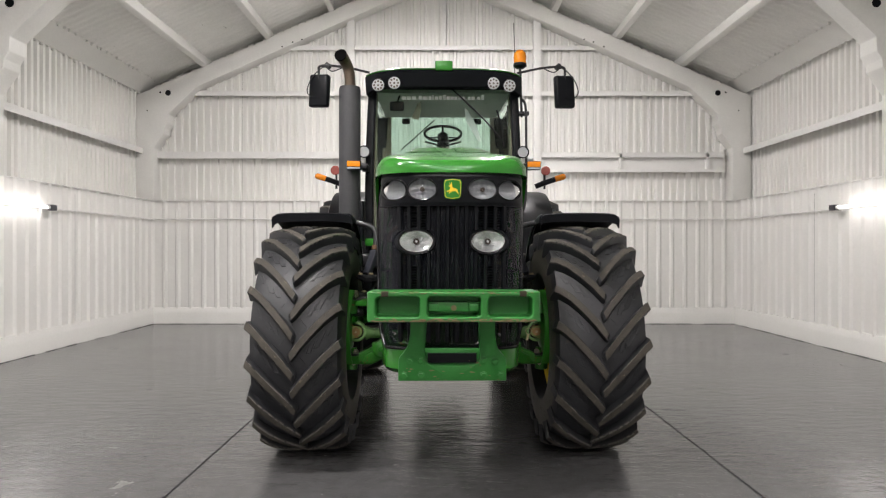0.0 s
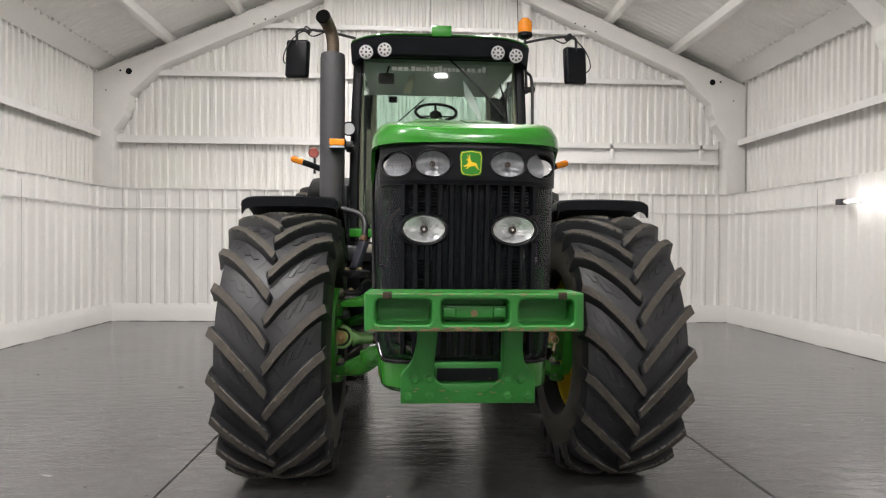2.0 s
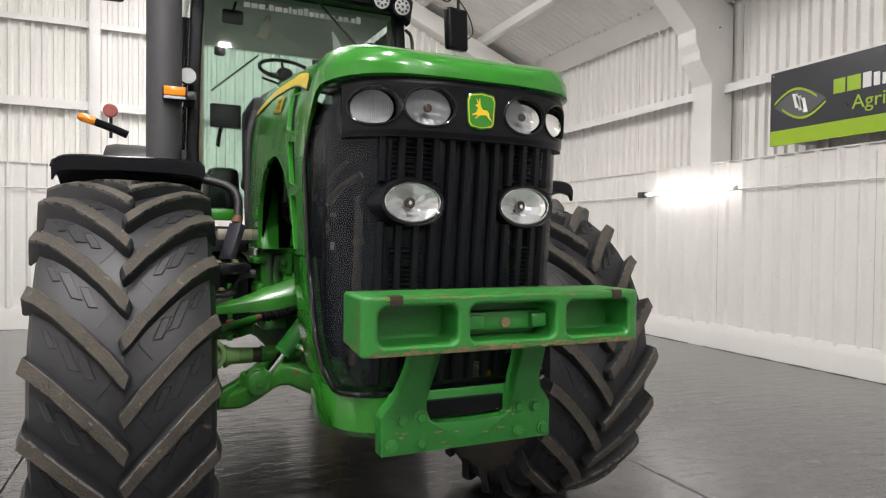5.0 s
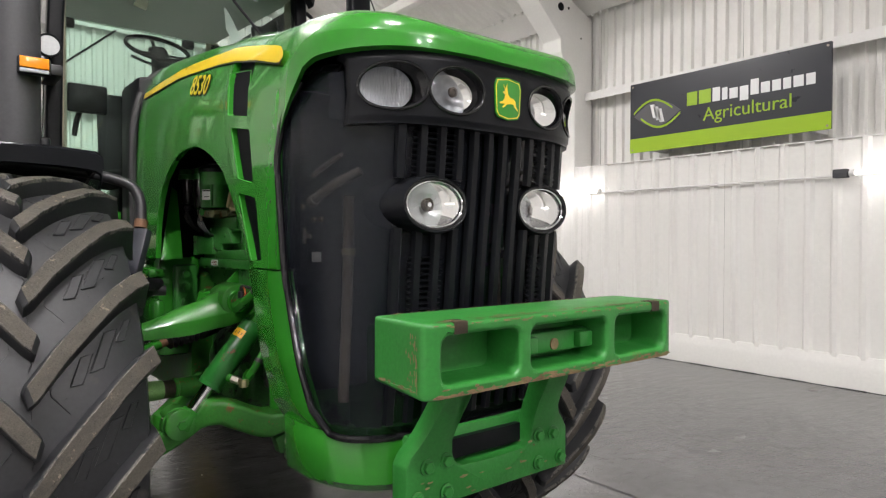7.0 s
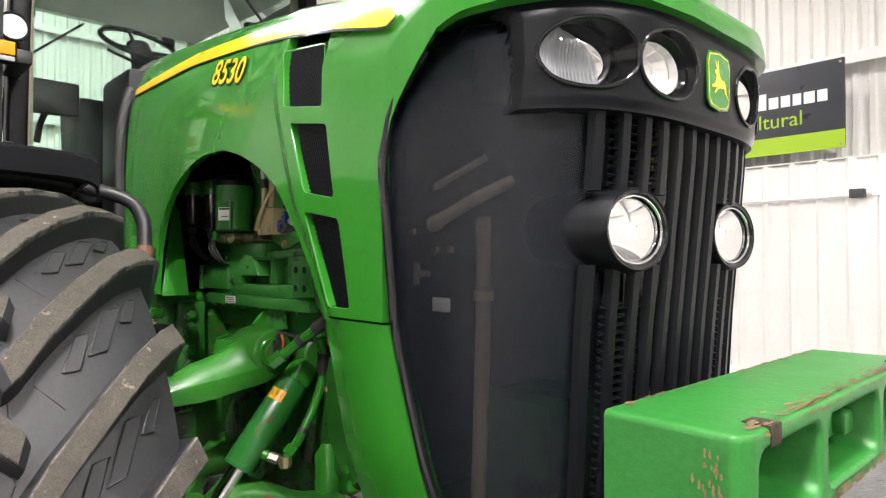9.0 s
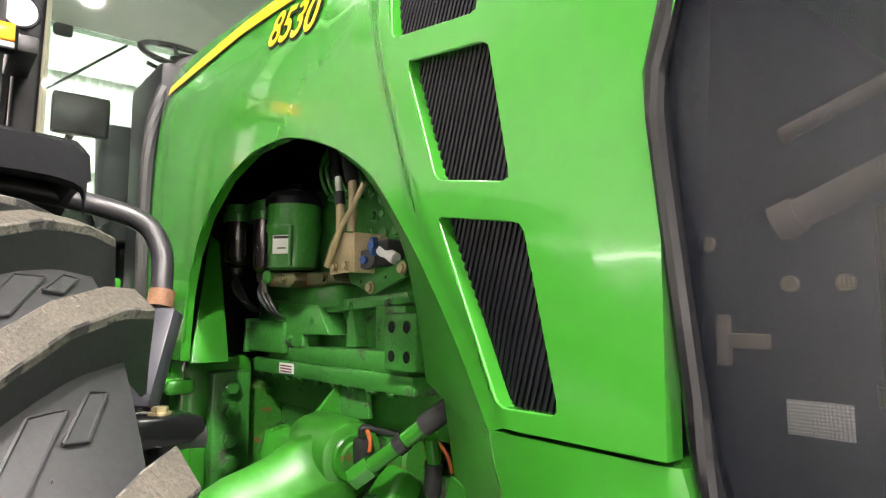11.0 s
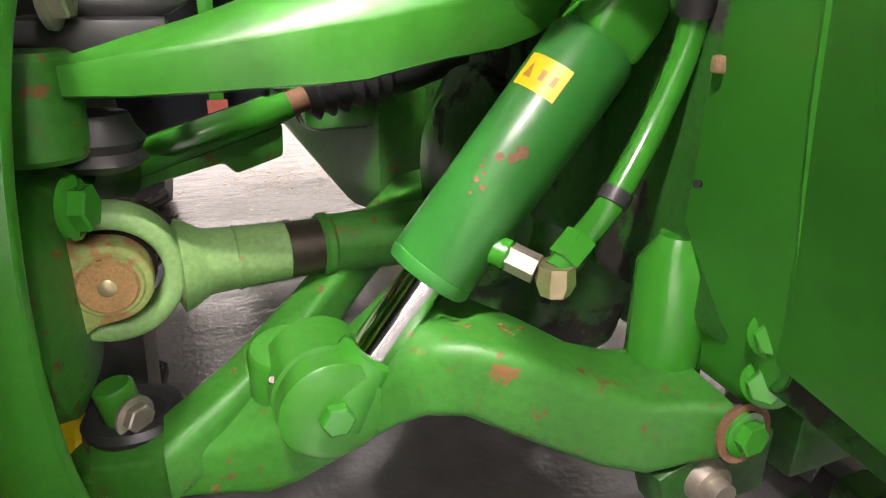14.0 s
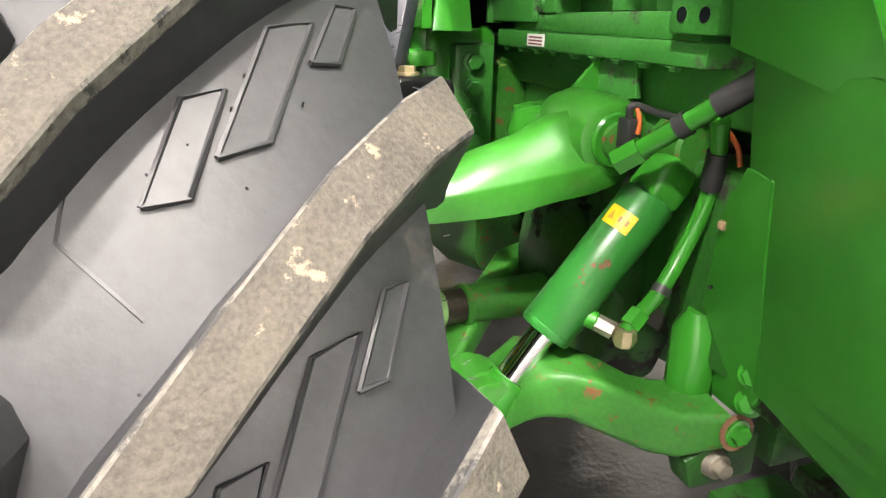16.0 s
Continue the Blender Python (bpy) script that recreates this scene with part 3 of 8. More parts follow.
# ---- the wall sign ----
def wall_sign():
    s = tagged(empty("banner_sign", Matrix.Translation((5.56, 5.80, 2.86)) @ pose(0, 0, 0, 90, 0, -90)),
               "charcoal banner with lime stripe, eye-shaped emblem and lettering", "sign")
    # in the sign's own plane: a to the right, b up, facing +z
    flat = lambda poly, z, t=0.003: prism(poly, (0, 0, t), at=lambda a, b: (a, b, z))
    part("board", prism(rounded(1.125, 0.415, 0.01), (0, 0, 0.02), at=lambda a, b: (a, b, 0.0)), SIGN_DARK, s)
    part("lime_stripe", flat([(-1.125, -0.415), (1.125, -0.415), (1.125, -0.245), (-1.125, -0.245)], 0.0205), SIGN_LIME, s)
    eye = [(-1.07 + 0.62 * i / 16, 0.02 + 0.15 * math.sin(math.pi * i / 16)) for i in range(17)]
    eye += [(-0.45 - 0.62 * i / 16, 0.02 - 0.15 * math.sin(math.pi * i / 16)) for i in range(1, 16)]
    part("emblem_field", flat(eye, 0.0205), SIGN_GREY, s)
    for k in (-1, 1):
        arc = [(k * (-0.31 + 0.52 * i / 12), k * 0.165 * math.sin(math.pi * (i + 1) / 14)) for i in range(13)]
        ring = [(-0.76 + a, 0.02 + b + k * 0.012) for a, b in arc] + [(-0.76 + a, 0.02 + b - k * 0.014) for a, b in arc[::-1]]
        part("emblem_arc", flat(ring, 0.024), SIGN_LIME, s)
    for dx, dz in ((-0.045, 0.03), (0.045, -0.03), (0.0, 0.0)):
        part("emblem_bar", flat([(-0.80 + dx, 0.10 + dz), (-0.74 + dx, 0.10 + dz), (-0.70 + dx, -0.06 + dz), (-0.76 + dx, -0.06 + dz)], 0.024), SIGN_WHITE, s)
    for a, w, h in ((-0.37, 0.125, 0.15), (-0.225, 0.14, 0.15)):
        part("name_bar", flat([(a, 0.04), (a + w, 0.04), (a + w, 0.04 + h), (a, 0.04 + h)], 0.0205), SIGN_LIME, s)
    a = -0.065
    for w, lo, hi in ((0.085, 0, 0.15), (0.06, 0, 0.13), (0.09, 0, 0.11), (0.09, -0.04, 0.11), (0.085, 0, 0.16), (0.09, 0, 0.11), (0.085, 0, 0.11), (0.075, 0, 0.11), (0.095, 0, 0.11), (0.085, 0, 0.11)):
        part("name_bar", flat([(a, 0.04 + lo), (a + w, 0.04 + lo), (a + w, 0.04 + hi), (a, 0.04 + hi)], 0.0205), SIGN_WHITE, s)
        a += w + 0.023
    lettering("Agricultural", 0.2, 0.0015, SIGN_LIME, "lettering", s, Matrix.Translation((0.30, -0.15, 0.022)))
    for a in (-0.9, 0.9):
        part("hanger", box((a - 0.025, -0.40, -0.42), (a + 0.025, -0.35, 0.0), 0.003), STEELWHITE, s, "white spacer bar")
    for a in (-1.09, 1.09):
        for b in (-0.38, 0.38):
            part("fixing", rod((a, b, 0.02), (a, b, 0.026), 0.012, seg=12), STEEL, s)


wall_sign()

# ---- the tractor ----
# local frame: x across (the machine's right is minus), y from the nose to the rear, z up
TRACTOR = Matrix.Translation((0.05, 3.34, 0)) @ pose(0, 0, 0, 0, 0, 1.1) @ Matrix.Translation((0, -3.34, 0))
tractor = tagged(empty("tractor", TRACTOR), "large green and yellow farm tractor with big lugged tyres", "tractor")
AX_Y, AX_Z = 4.68, 0.80


def interp(v, table):
    return float(np.interp(v, [a for a, _ in table], [b for _, b in table]))


def flip(bm):
    """The mirror image across the machine's middle."""
    turned(bm, Matrix.Diagonal((-1, 1, 1, 1)))
    bmesh.ops.reverse_faces(bm, faces=bm.faces)
    return bm


# -- nose and hood forms --
def plan(u, w, y_front, y_side, n=3.4):
    """A point of the rounded nose in plan: u from -1 (machine's right flank) through 0 (front) to 1."""
    a = min(1.0, abs(u)) * math.pi / 2
    return math.copysign(w * math.sin(a) ** (2 / n), u), y_side - (y_side - y_front) * max(0.0, math.cos(a)) ** (2 / n)


NOSE_W = [(0.86, 0.341), (0.92, 0.380), (1.05, 0.402), (1.3, 0.410), (1.6, 0.418), (1.72, 0.412), (1.80, 0.393), (1.86, 0.355), (1.90, 0.315)]
NOSE_F = [(0.86, 3.46), (1.0, 3.44), (1.3, 3.415), (1.6, 3.385), (1.86, 3.37), (1.95, 3.40)]
NOSE_S = [(0.86, 3.60), (0.95, 3.645), (1.05, 3.675), (1.18, 3.718), (1.3, 3.752), (1.6, 3.780), (1.7, 3.755), (1.80, 3.67), (1.86, 3.62), (1.90, 3.59)]


def nose(u, z, proud=0.0):
    x, y = plan(u, interp(z, NOSE_W), interp(z, NOSE_F), interp(z, NOSE_S))
    if proud:
        x1, y1 = plan(max(-1, u - 0.01), interp(z, NOSE_W), interp(z, NOSE_F), interp(z, NOSE_S))
        x2, y2 = plan(min(1, u + 0.01), interp(z, NOSE_W), interp(z, NOSE_F), interp(z, NOSE_S))
        d = Vector((y2 - y1, x1 - x2, 0)).normalized()
        x, y = x + d.x * proud, y + d.y * proud
    return Vector((x, y, z))


def nose_at(x, z, proud=0.0):
    """The point of the nose at a given x."""
    lo, hi = -1.0, 1.0
    for _ in range(40):
        mid = (lo + hi) / 2
        if nose(mid, z).x < x:
            lo = mid
        else:
            hi = mid
    return nose(lo, z, proud)


def nose_sheet(us, zs, proud, thick, bm=None):
    """A strip of the nose with thickness."""
    secs = []
    for u in us:
        secs.append([nose(u, z, proud) for z in zs] + [nose(u, z, proud - thick) for z in zs[::-1]])
    return loft(secs, bm)



grille_bm = nose_sheet(lin(-1, 1, 121), lin(0.87, 1.826, 50), -0.004, 0.004)
for v in grille_bm.verts:
    if ((abs(v.co.x) - 0.19) / 0.085) ** 2 + ((v.co.z - 1.47) / 0.062) ** 2 < 1:
        v.co.y += 0.08      # behind the lamp pods
    elif v.co.z > 1.68 and abs(v.co.x) < 0.372:
        v.co.y += 0.09      # behind the headlamps
grille = part("grille", grille_bm, SCREEN, tractor, "fine black mesh screen over the radiator")
# frame strip round the screen
side_edge = [Vector((-interp(z, NOSE_W) - 0.006, interp(z, NOSE_S) - 0.004, z)) for z in lin(1.79, 0.95, 24)]
edge = side_edge + [nose(u, 0.895, 0.006) for u in lin(-0.96, 0.96, 40)] + [Vector((-p.x, p.y, p.z)) for p in side_edge[::-1]]
part("screen_trim", tube(edge, 0.0095, n=1, seg=10), GLOSS_BLACK, grille, "thin gloss black bead")
# vertical bars before the screen
for x in lin(-0.275, 0.275, 12):
    z_lo, z_hi = 0.93, 1.675
    secs = []
    wid = 0.013
    for z in lin(z_lo, z_hi, 32):
        a, b = nose_at(x - wid, z, 0.004), nose_at(x + wid, z, 0.004)
        c, d = nose_at(x - wid * 0.6, z, 0.018), nose_at(x + wid * 0.6, z, 0.018)
        secs.append([a, c, d, b])
    pod_z = [k for k, z in enumerate(lin(z_lo, z_hi, 32)) if abs(z - 1.47) < 0.065 and 0.10 < abs(x) < 0.285]
    for run in ((secs[:pod_z[0] + 1], secs[pod_z[-1]:]) if pod_z else (secs,)):
        part("grille_bar", loft(run), BLACK, grille)
# ribbed inserts at the sides of the bars
for x0, x1, z0, z1 in ((-0.245, -0.155, 1.00, 1.36), (0.155, 0.245, 1.00, 1.36), (-0.25, -0.12, 1.54, 1.66), (0.12, 0.25, 1.54, 1.66)):
    bm = bmesh.new()
    for k in range(int((z1 - z0) / 0.014)):
        z = z0 + k * 0.014
        a, b = nose_at(x0, z, 0.006), nose_at(x1, z, 0.006)
        loft([[p + Vector((0, 0, 0)), p + Vector((0, -0.008, 0.003)), p + Vector((0, 0, 0.007))] for p in (a, b)], bm)
    part("louvre_insert", bm, BLACK, grille, kind="stuff")

# -- lamp band --
def band_at(x, z, proud):
    """The point, proud of the nose, that itself lies at x."""
    near = x
    proud *= 1 - 0.58 * min(1, abs(x) / 0.385) ** 3
    for _ in range(4):
        near = min(0.40, max(-0.40, near + x - nose_at(near, z, proud).x))
    return nose_at(near, z, proud)


def band_step(x, a, rx):
    """How far x lies from the middle a of a lamp opening, in its half-widths, along the curved band."""
    q, d = 0.6 if abs(a) > 0.25 else 0.1, (x - a) / rx * math.copysign(1, a)
    return (d + q * d * d) / (1 + q) if d > 0 else d


def across(f, a, rx):
    """The x that lies f half-widths along the band from a, outwards where f is above nought."""
    q = 0.6 if abs(a) > 0.25 else 0.1
    d = (math.sqrt(1 + 4 * q * f * (1 + q)) - 1) / (2 * q) if f > 0 else f
    return a + math.copysign(d * rx, a * d) if d else a


def band_sheet():
    """The black lamp band with four oval openings; the cells inside are left out and the rim drawn onto the oval."""
    bm = bmesh.new()
    us, zs = lin(-0.715, 0.715, 121), lin(1.656, 1.826, 25)
    ovals = [(x, 1.742, rx, rz) for x, rx, rz in LAMPS]
    def place(x, z):
        bulge = 0.036 if z < 1.665 or z > 1.818 else 0.042
        return band_at(x, z, bulge)
    grid = {}
    for i, u in enumerate(us):
        for j, z in enumerate(zs):
            x = nose(u, 1.742).x
            grid[i, j] = [x, z]
    keep = []
    for i in range(len(us) - 1):
        for j in range(len(zs) - 1):
            cx, cz = (grid[i, j][0] + grid[i + 1, j + 1][0]) / 2, (zs[j] + zs[j + 1]) / 2
            if all(abs(cx - a) > 1.1 * rx or band_step(cx, a, rx) ** 2 + ((cz - b) / rz) ** 2 > 1 for a, b, rx, rz in ovals):
                keep.append((i, j))
    count = {}
    for i, j in keep:
        for c in ((i, j), (i + 1, j), (i + 1, j + 1), (i, j + 1)):
            count[c] = count.get(c, 0) + 1
    for c, k in count.items():
        i, j = c
        if k < 4 and 0 < i < len(us) - 1 and 0 < j < len(zs) - 1:
            x, z = grid[c]
            a, b, rx, rz = min(ovals, key=lambda o: abs(math.hypot((x - o[0]) / o[2], (z - o[1]) / o[3]) - 1))
            f = math.hypot(band_step(x, a, rx), (z - b) / rz)
            grid[c] = [across(band_step(x, a, rx) / f, a, rx), b + (z - b) / f]
    verts = {c: bm.verts.new(place(*grid[c])) for c in count}
    for i, j in keep:
        bm.faces.new((verts[i, j], verts[i + 1, j], verts[i + 1, j + 1], verts[i, j + 1]))
    rim = [e for e in bm.edges if len(e.link_faces) == 1]
    ex = bmesh.ops.extrude_edge_only(bm, edges=rim)
    for v in ex["geom"]:
        if isinstance(v, bmesh.types.BMVert):
            v.co += Vector((-v.co.x * 0.04, 0.045, 0))
    return bm


LAMPS = ((-0.304, 0.068, 0.054), (-0.157, 0.077, 0.056), (0.157, 0.077, 0.056), (0.304, 0.068, 0.054))
part("lamp_band", band_sheet(), BLACK, tractor, "matt black headlamp surround", smooth=50)


def oval_ring(c, way, rx, rz, r, bm=None, seg=36):
    """An oval hoop about c, facing way."""
    way = Vector(way).normalized()
    side = Vector((0, 0, 1)).cross(way).normalized()
    up = way.cross(side)
    pts = [c + side * rx * math.cos(2 * math.pi * i / seg) + up * rz * math.sin(2 * math.pi * i / seg) for i in range(seg + 1)]
    return tube(pts, r, bm, 8, 1)


def oval_dome(c, way, rx, rz, depth, bm=None, seg=36, rings=7, power=2.0):
    """An oval lens that bulges by depth towards way."""
    bm = bm or bmesh.new()
    own = bmesh.new()
    way = Vector(way).normalized()
    side = Vector((0, 0, 1)).cross(way).normalized()
    up = way.cross(side)
    loops = []
    for k in range(rings + 1):
        f = 1 - k / (rings + 0.5)
        loops.append([own.verts.new(c + side * rx * f * math.cos(2 * math.pi * i / seg) + up * rz * f * math.sin(2 * math.pi * i / seg) + way * depth * (1 - f ** power)) for i in range(seg)])
    for a, b in zip(loops, loops[1:]):
        for i in range(seg):
            own.faces.new((a[i], a[(i + 1) % seg], b[(i + 1) % seg], b[i]))
    own.faces.new(loops[-1])
    return merge(bm, own)


HEAD_REFLECT = material("headlamp_reflector", (0.36, 0.37, 0.39), 0.38, metal=0.5, vary=0.1, scale=14)
REFLECT = material("lamp_reflector", (0.80, 0.81, 0.82), 0.24, metal=0.65, vary=0.06, scale=14)


def facet_dish(c, way, rx, rz, depth, seed):
    """A bowl of many flat mirror facets, open towards -way, each a little off true."""
    rng = random.Random(seed)
    bm = oval_dome(c, way, rx, rz, depth, seg=18, rings=4)
    for v in bm.verts:
        v.co += Vector(way) * rng.uniform(-0.0025, 0.0025)
    return bm


def head_dish(c, way, rx, rz, fluted):
    """The moulded inside of a headlamp: fine upright flutes in blocks, or a few soft level steps."""
    bm = bmesh.new()
    side = Vector((0, 0, 1)).cross(way).normalized()
    n, m = 84, 44
    g = {}
    for i in range(n + 1):
        for j in range(m + 1):
            u, v = 2 * i / n - 1, 2 * j / m - 1
            a, b = u * math.sqrt(1 - v * v / 2), v * math.sqrt(1 - u * u / 2)
            d = -0.022 * (1 - min(1, a * a + b * b)) ** 0.8
            if fluted:
                d += 0.0011 * math.sin(a * 62) + 0.0009 * (math.sin(b * 15) > 0.55)
            else:
                d += 0.0022 * math.sin(b * 9 + 2.5 * a * a) + 0.0008 * math.sin(a * 17)
            g[i, j] = bm.verts.new(c + side * a * rx + Vector((0, 0, b * rz)) + way * d)
    for i in range(n):
        for j in range(m):
            bm.faces.new((g[i, j], g[i + 1, j], g[i + 1, j + 1], g[i, j + 1]))
    return bm


for k, (x, rx, rz) in enumerate(LAMPS):
    # the lens is flush at its outer edge and deep in its cup at the inner one
    fan = 0.46 if k in (0, 3) else 0.07
    way = Vector((math.copysign(fan, x), -1, 0)).normalized()
    c = Vector((x * 1.004, band_at(x + math.copysign(rx * 0.93, x), 1.742, 0.038).y - fan * rx * 0.9 + (0.012 if fan > 0.1 else 0.014), 1.742))
    fluted = k in (0, 3)
    lamp = part("headlight", head_dish(c, way, rx * 0.93, rz * 0.96, fluted), HEAD_REFLECT, tractor, "oval clear headlamp in the black band", smooth=60)
    part("lens", oval_dome(c - way * -0.010, way, rx * 0.93, rz * 0.96, 0.010), CLEAR_LENS, lamp, "clear lens")
    if not fluted:
        part("bulb", lathe([(0, 0.013), (0.006, 0.012), (0.007, 0.007), (0.004, 0.006)], c + way * 0.002, c + way, 24), DARK_STEEL, lamp)
    ring = bmesh.new()
    seg = 40
    hoop = [band_at(across(math.cos(math.pi * (x < 0) + 2 * math.pi * i / seg), x, rx), 1.742 + rz * math.sin(2 * math.pi * i / seg), 0.043) for i in range(seg + 1)]
    part("bezel", tube(hoop, 0.004, ring, 8, 1), GLOSS_BLACK, lamp, "gloss black rim")
    cup = [[band_at(across(f * math.cos(math.pi * (x < 0) + 2 * math.pi * i / seg), x, rx), 1.742 + rz * f * math.sin(2 * math.pi * i / seg), d) for i in range(seg)] for f, d in ((0.99, 0.042), (0.975, 0.015))] + [[c + Vector((rx * 0.935 * math.cos(2 * math.pi * i / seg), 0.004 + math.copysign(fan, x) * rx * 0.935 * math.cos(2 * math.pi * i / seg), rz * 0.965 * math.sin(2 * math.pi * i / seg))) for i in range(seg)]]
    part("cup", loft(cup, caps=False), GLOSS_BLACK, lamp, "dark lamp recess")

# shield emblem
em = empty("emblem")
em.parent = tractor
shield = [(-0.046, 0.03), (-0.04, 0.047), (0.0, 0.053), (0.04, 0.047), (0.046, 0.03), (0.042, -0.036), (0.034, -0.047), (0.0, -0.053), (-0.034, -0.047), (-0.042, -0.036)]
part("field", prism([(a * 1.04, b * 1.04) for a, b in shield], (0, -0.004, 0), 0.001, at=lambda a, b: (a, 3.3345, 1.742 + b)), GREEN, em, "green rim")
part("line", prism([(a * 0.955, b * 0.955) for a, b in shield], (0, -0.0017, 0), at=lambda a, b: (a, 3.3318, 1.742 + b)), YELLOW, em, "thin yellow line")
part("face", prism([(a * 0.905, b * 0.91) for a, b in shield], (0, -0.0015, 0), at=lambda a, b: (a, 3.3312, 1.742 + b)), GREEN, em, "green shield")
part("mark", prism([(-0.031, -0.010), (-0.022, -0.008), (-0.015, -0.001), (-0.012, 0.010), (-0.019, 0.013), (-0.020, 0.017), (-0.012, 0.020), (-0.018, 0.036), (-0.010, 0.024), (-0.006, 0.038), (-0.004, 0.022), (-0.002, 0.012), (0.006, 0.004), (0.018, 0.003), (0.025, -0.004), (0.026, -0.014), (0.035, -0.029), (0.021, -0.018), (0.017, -0.011), (0.004, -0.012), (-0.006, -0.014), (-0.018, -0.024), (-0.022, -0.022), (-0.012, -0.013), (-0.020, -0.013), (-0.030, -0.015)],
                   (0, -0.0010, 0), at=lambda a, b: (a, 3.3300, 1.742 + b)), YELLOW, em, "plain yellow mark")

# -- round work lamps in pods on the grille --
for s in (-1, 1):
    c = Vector((s * 0.190, 3.405, 1.47))
    secs = []
    for y, rx, rz, dx in ((3.53, 0.075, 0.058, 0.045), (3.48, 0.100, 0.071, 0.028), (3.44, 0.105, 0.074, 0.010), (3.395, 0.104, 0.073, 0.0), (3.382, 0.099, 0.068, 0.0), (3.386, 0.091, 0.060, 0.0), (3.43, 0.086, 0.056, 0.0), (3.475, 0.082, 0.053, 0.0)):
        secs.append([(c.x + s * dx + rx * math.cos(2 * math.pi * i / 40), y, 1.47 + rz * math.sin(2 * math.pi * i / 40)) for i in range(40)])
    lamp = part("work_lamp", loft(secs), BLACK, tractor, "clear oval work lamp in a black pod")
    part("reflector", facet_dish(c + Vector((0, -0.007, 0)), (0, 1, 0), 0.0865, 0.0565, 0.040, 7 + s), REFLECT, lamp, smooth=0)
    part("lens", oval_dome(c + Vector((0, -0.011, 0)), (0, -1, 0), 0.086, 0.056, 0.009), CLEAR_LENS, lamp, "clear glass lens")
    part("bulb_cap", lathe([(0, 0.017), (0.010, 0.017), (0.013, 0.013), (0.010, 0.010)], c + Vector((0, 0.020, 0)), c, 28), DARK_STEEL, lamp, "dark round bulb shield")
    part("bulb", lathe([(0, 0.007), (0.004, 0.006)], c + Vector((0, 0.0095, 0)), c, 16), CHROME, lamp, "bright bulb tip")
    part("trim_ring", oval_ring(c + Vector((0, -0.0155, 0)), (0, -1, 0), 0.0865, 0.0565, 0.0026), CHROME, lamp, "thin bright ring")
    part("rim", oval_ring(c + Vector((0, -0.016, 0)), (0, -1, 0), 0.094, 0.064, 0.006), GLOSS_BLACK, lamp)

# -- hood --
TOP = [(3.32, 1.858), (3.335, 1.880), (3.36, 1.898), (3.42, 1.922), (3.5, 1.941), (3.6, 1.960), (3.75, 1.987), (4.0, 2.035), (4.3, 2.105), (4.7, 2.165), (5.2, 2.225), (5.41, 2.24)]
HALF = [(3.75, 0.420), (4.0, 0.413), (4.6, 0.401), (5.2, 0.385), (5.41, 0.38)]
CUT = [(3.32, 1.828), (3.57, 1.828), (3.62, 1.815), (3.68, 1.755), (3.745, 1.68), (3.772, 1.60), (3.7721, 1.303), (5.41, 1.303)]


def hood_n(y):
    return interp(y, [(3.32, 18.0), (3.5, 15.0), (3.75, 9.0), (4.0, 6.0), (4.4, 4.6)])


STEP = [(1.30, 3.964), (1.40, 4.022), (1.535, 4.116), (1.78, 4.215), (1.95, 4.27)]


def hood_half(y):
    if y >= 3.745:
        return interp(y, HALF)
    lo, hi = 0.0, 1.0
    for _ in range(30):
        mid = (lo + hi) / 2
        if plan(mid, 0.423, 3.320, 3.76)[1] < y:
            lo = mid
        else:
            hi = mid
    return plan(lo, 0.423, 3.320, 3.76)[0]


def hood_x(y, z):
    w, h = hood_half(y), interp(y, TOP) - 1.303
    f = min(1, max(0, (z - 1.303) / h))
    n = hood_n(y)
    t = min(1, max(0, (interp(z, STEP) - y) / 0.016)) if z < 1.93 else 0
    return w * (1 - f ** n) ** (1 / n) + 0.007 * t * t * (3 - 2 * t)


ARCH = [(3.965, 1.26), (3.988, 1.306), (4.014, 1.35), (4.046, 1.40), (4.105, 1.48), (4.168, 1.553), (4.215, 1.600), (4.265, 1.632), (4.325, 1.662), (4.42, 1.697), (4.52, 1.72),
        (4.66, 1.722), (4.80, 1.69), (4.92, 1.625), (5.0, 1.54), (5.04, 1.45), (5.06, 1.35), (5.065, 1.26)]
VENTS = ([(4.063, 1.526), (3.924, 1.504), (3.880, 1.322), (3.962, 1.321)], [(4.132, 1.732), (3.974, 1.706), (3.94, 1.545), (4.065, 1.567)], [(4.202, 1.916), (4.01, 1.888), (3.993, 1.744), (4.168, 1.774)])


def round_corners(poly, r=0.012, n=3):
    out = []
    for i, p in enumerate(poly):
        p = Vector((*p, 0))
        a, b = Vector((*poly[i - 1], 0)) - p, Vector((*poly[(i + 1) % len(poly)], 0)) - p
        s, e = p + a.normalized() * r, p + b.normalized() * r
        for k in range(n + 1):
            t = k / n
            q = s * (1 - t) ** 2 + p * 2 * t * (1 - t) + e * t * t
            out.append((q.x, q.y))
    return out


def inside(poly, y, z):
    hit = False
    for (a, b), (c, d) in zip(poly, poly[1:] + poly[:1]):
        if (b > z) != (d > z) and y < (c - a) * (z - b) / (d - b) + a:
            hit = not hit
    return hit


def nearest(poly, y, z):
    best, p = 1e9, (y, z)
    for (a, b), (c, d) in zip(poly, poly[1:] + poly[:1]):
        n = (c - a) ** 2 + (d - b) ** 2
        t = max(0, min(1, ((y - a) * (c - a) + (z - b) * (d - b)) / n)) if n else 0
        q = (a + t * (c - a), b + t * (d - b))
        e = math.hypot(q[0] - y, q[1] - z)
        if e < best:
            best, p = e, q
    return best, p


HOLES = [ARCH] + [round_corners(v) for v in VENTS]


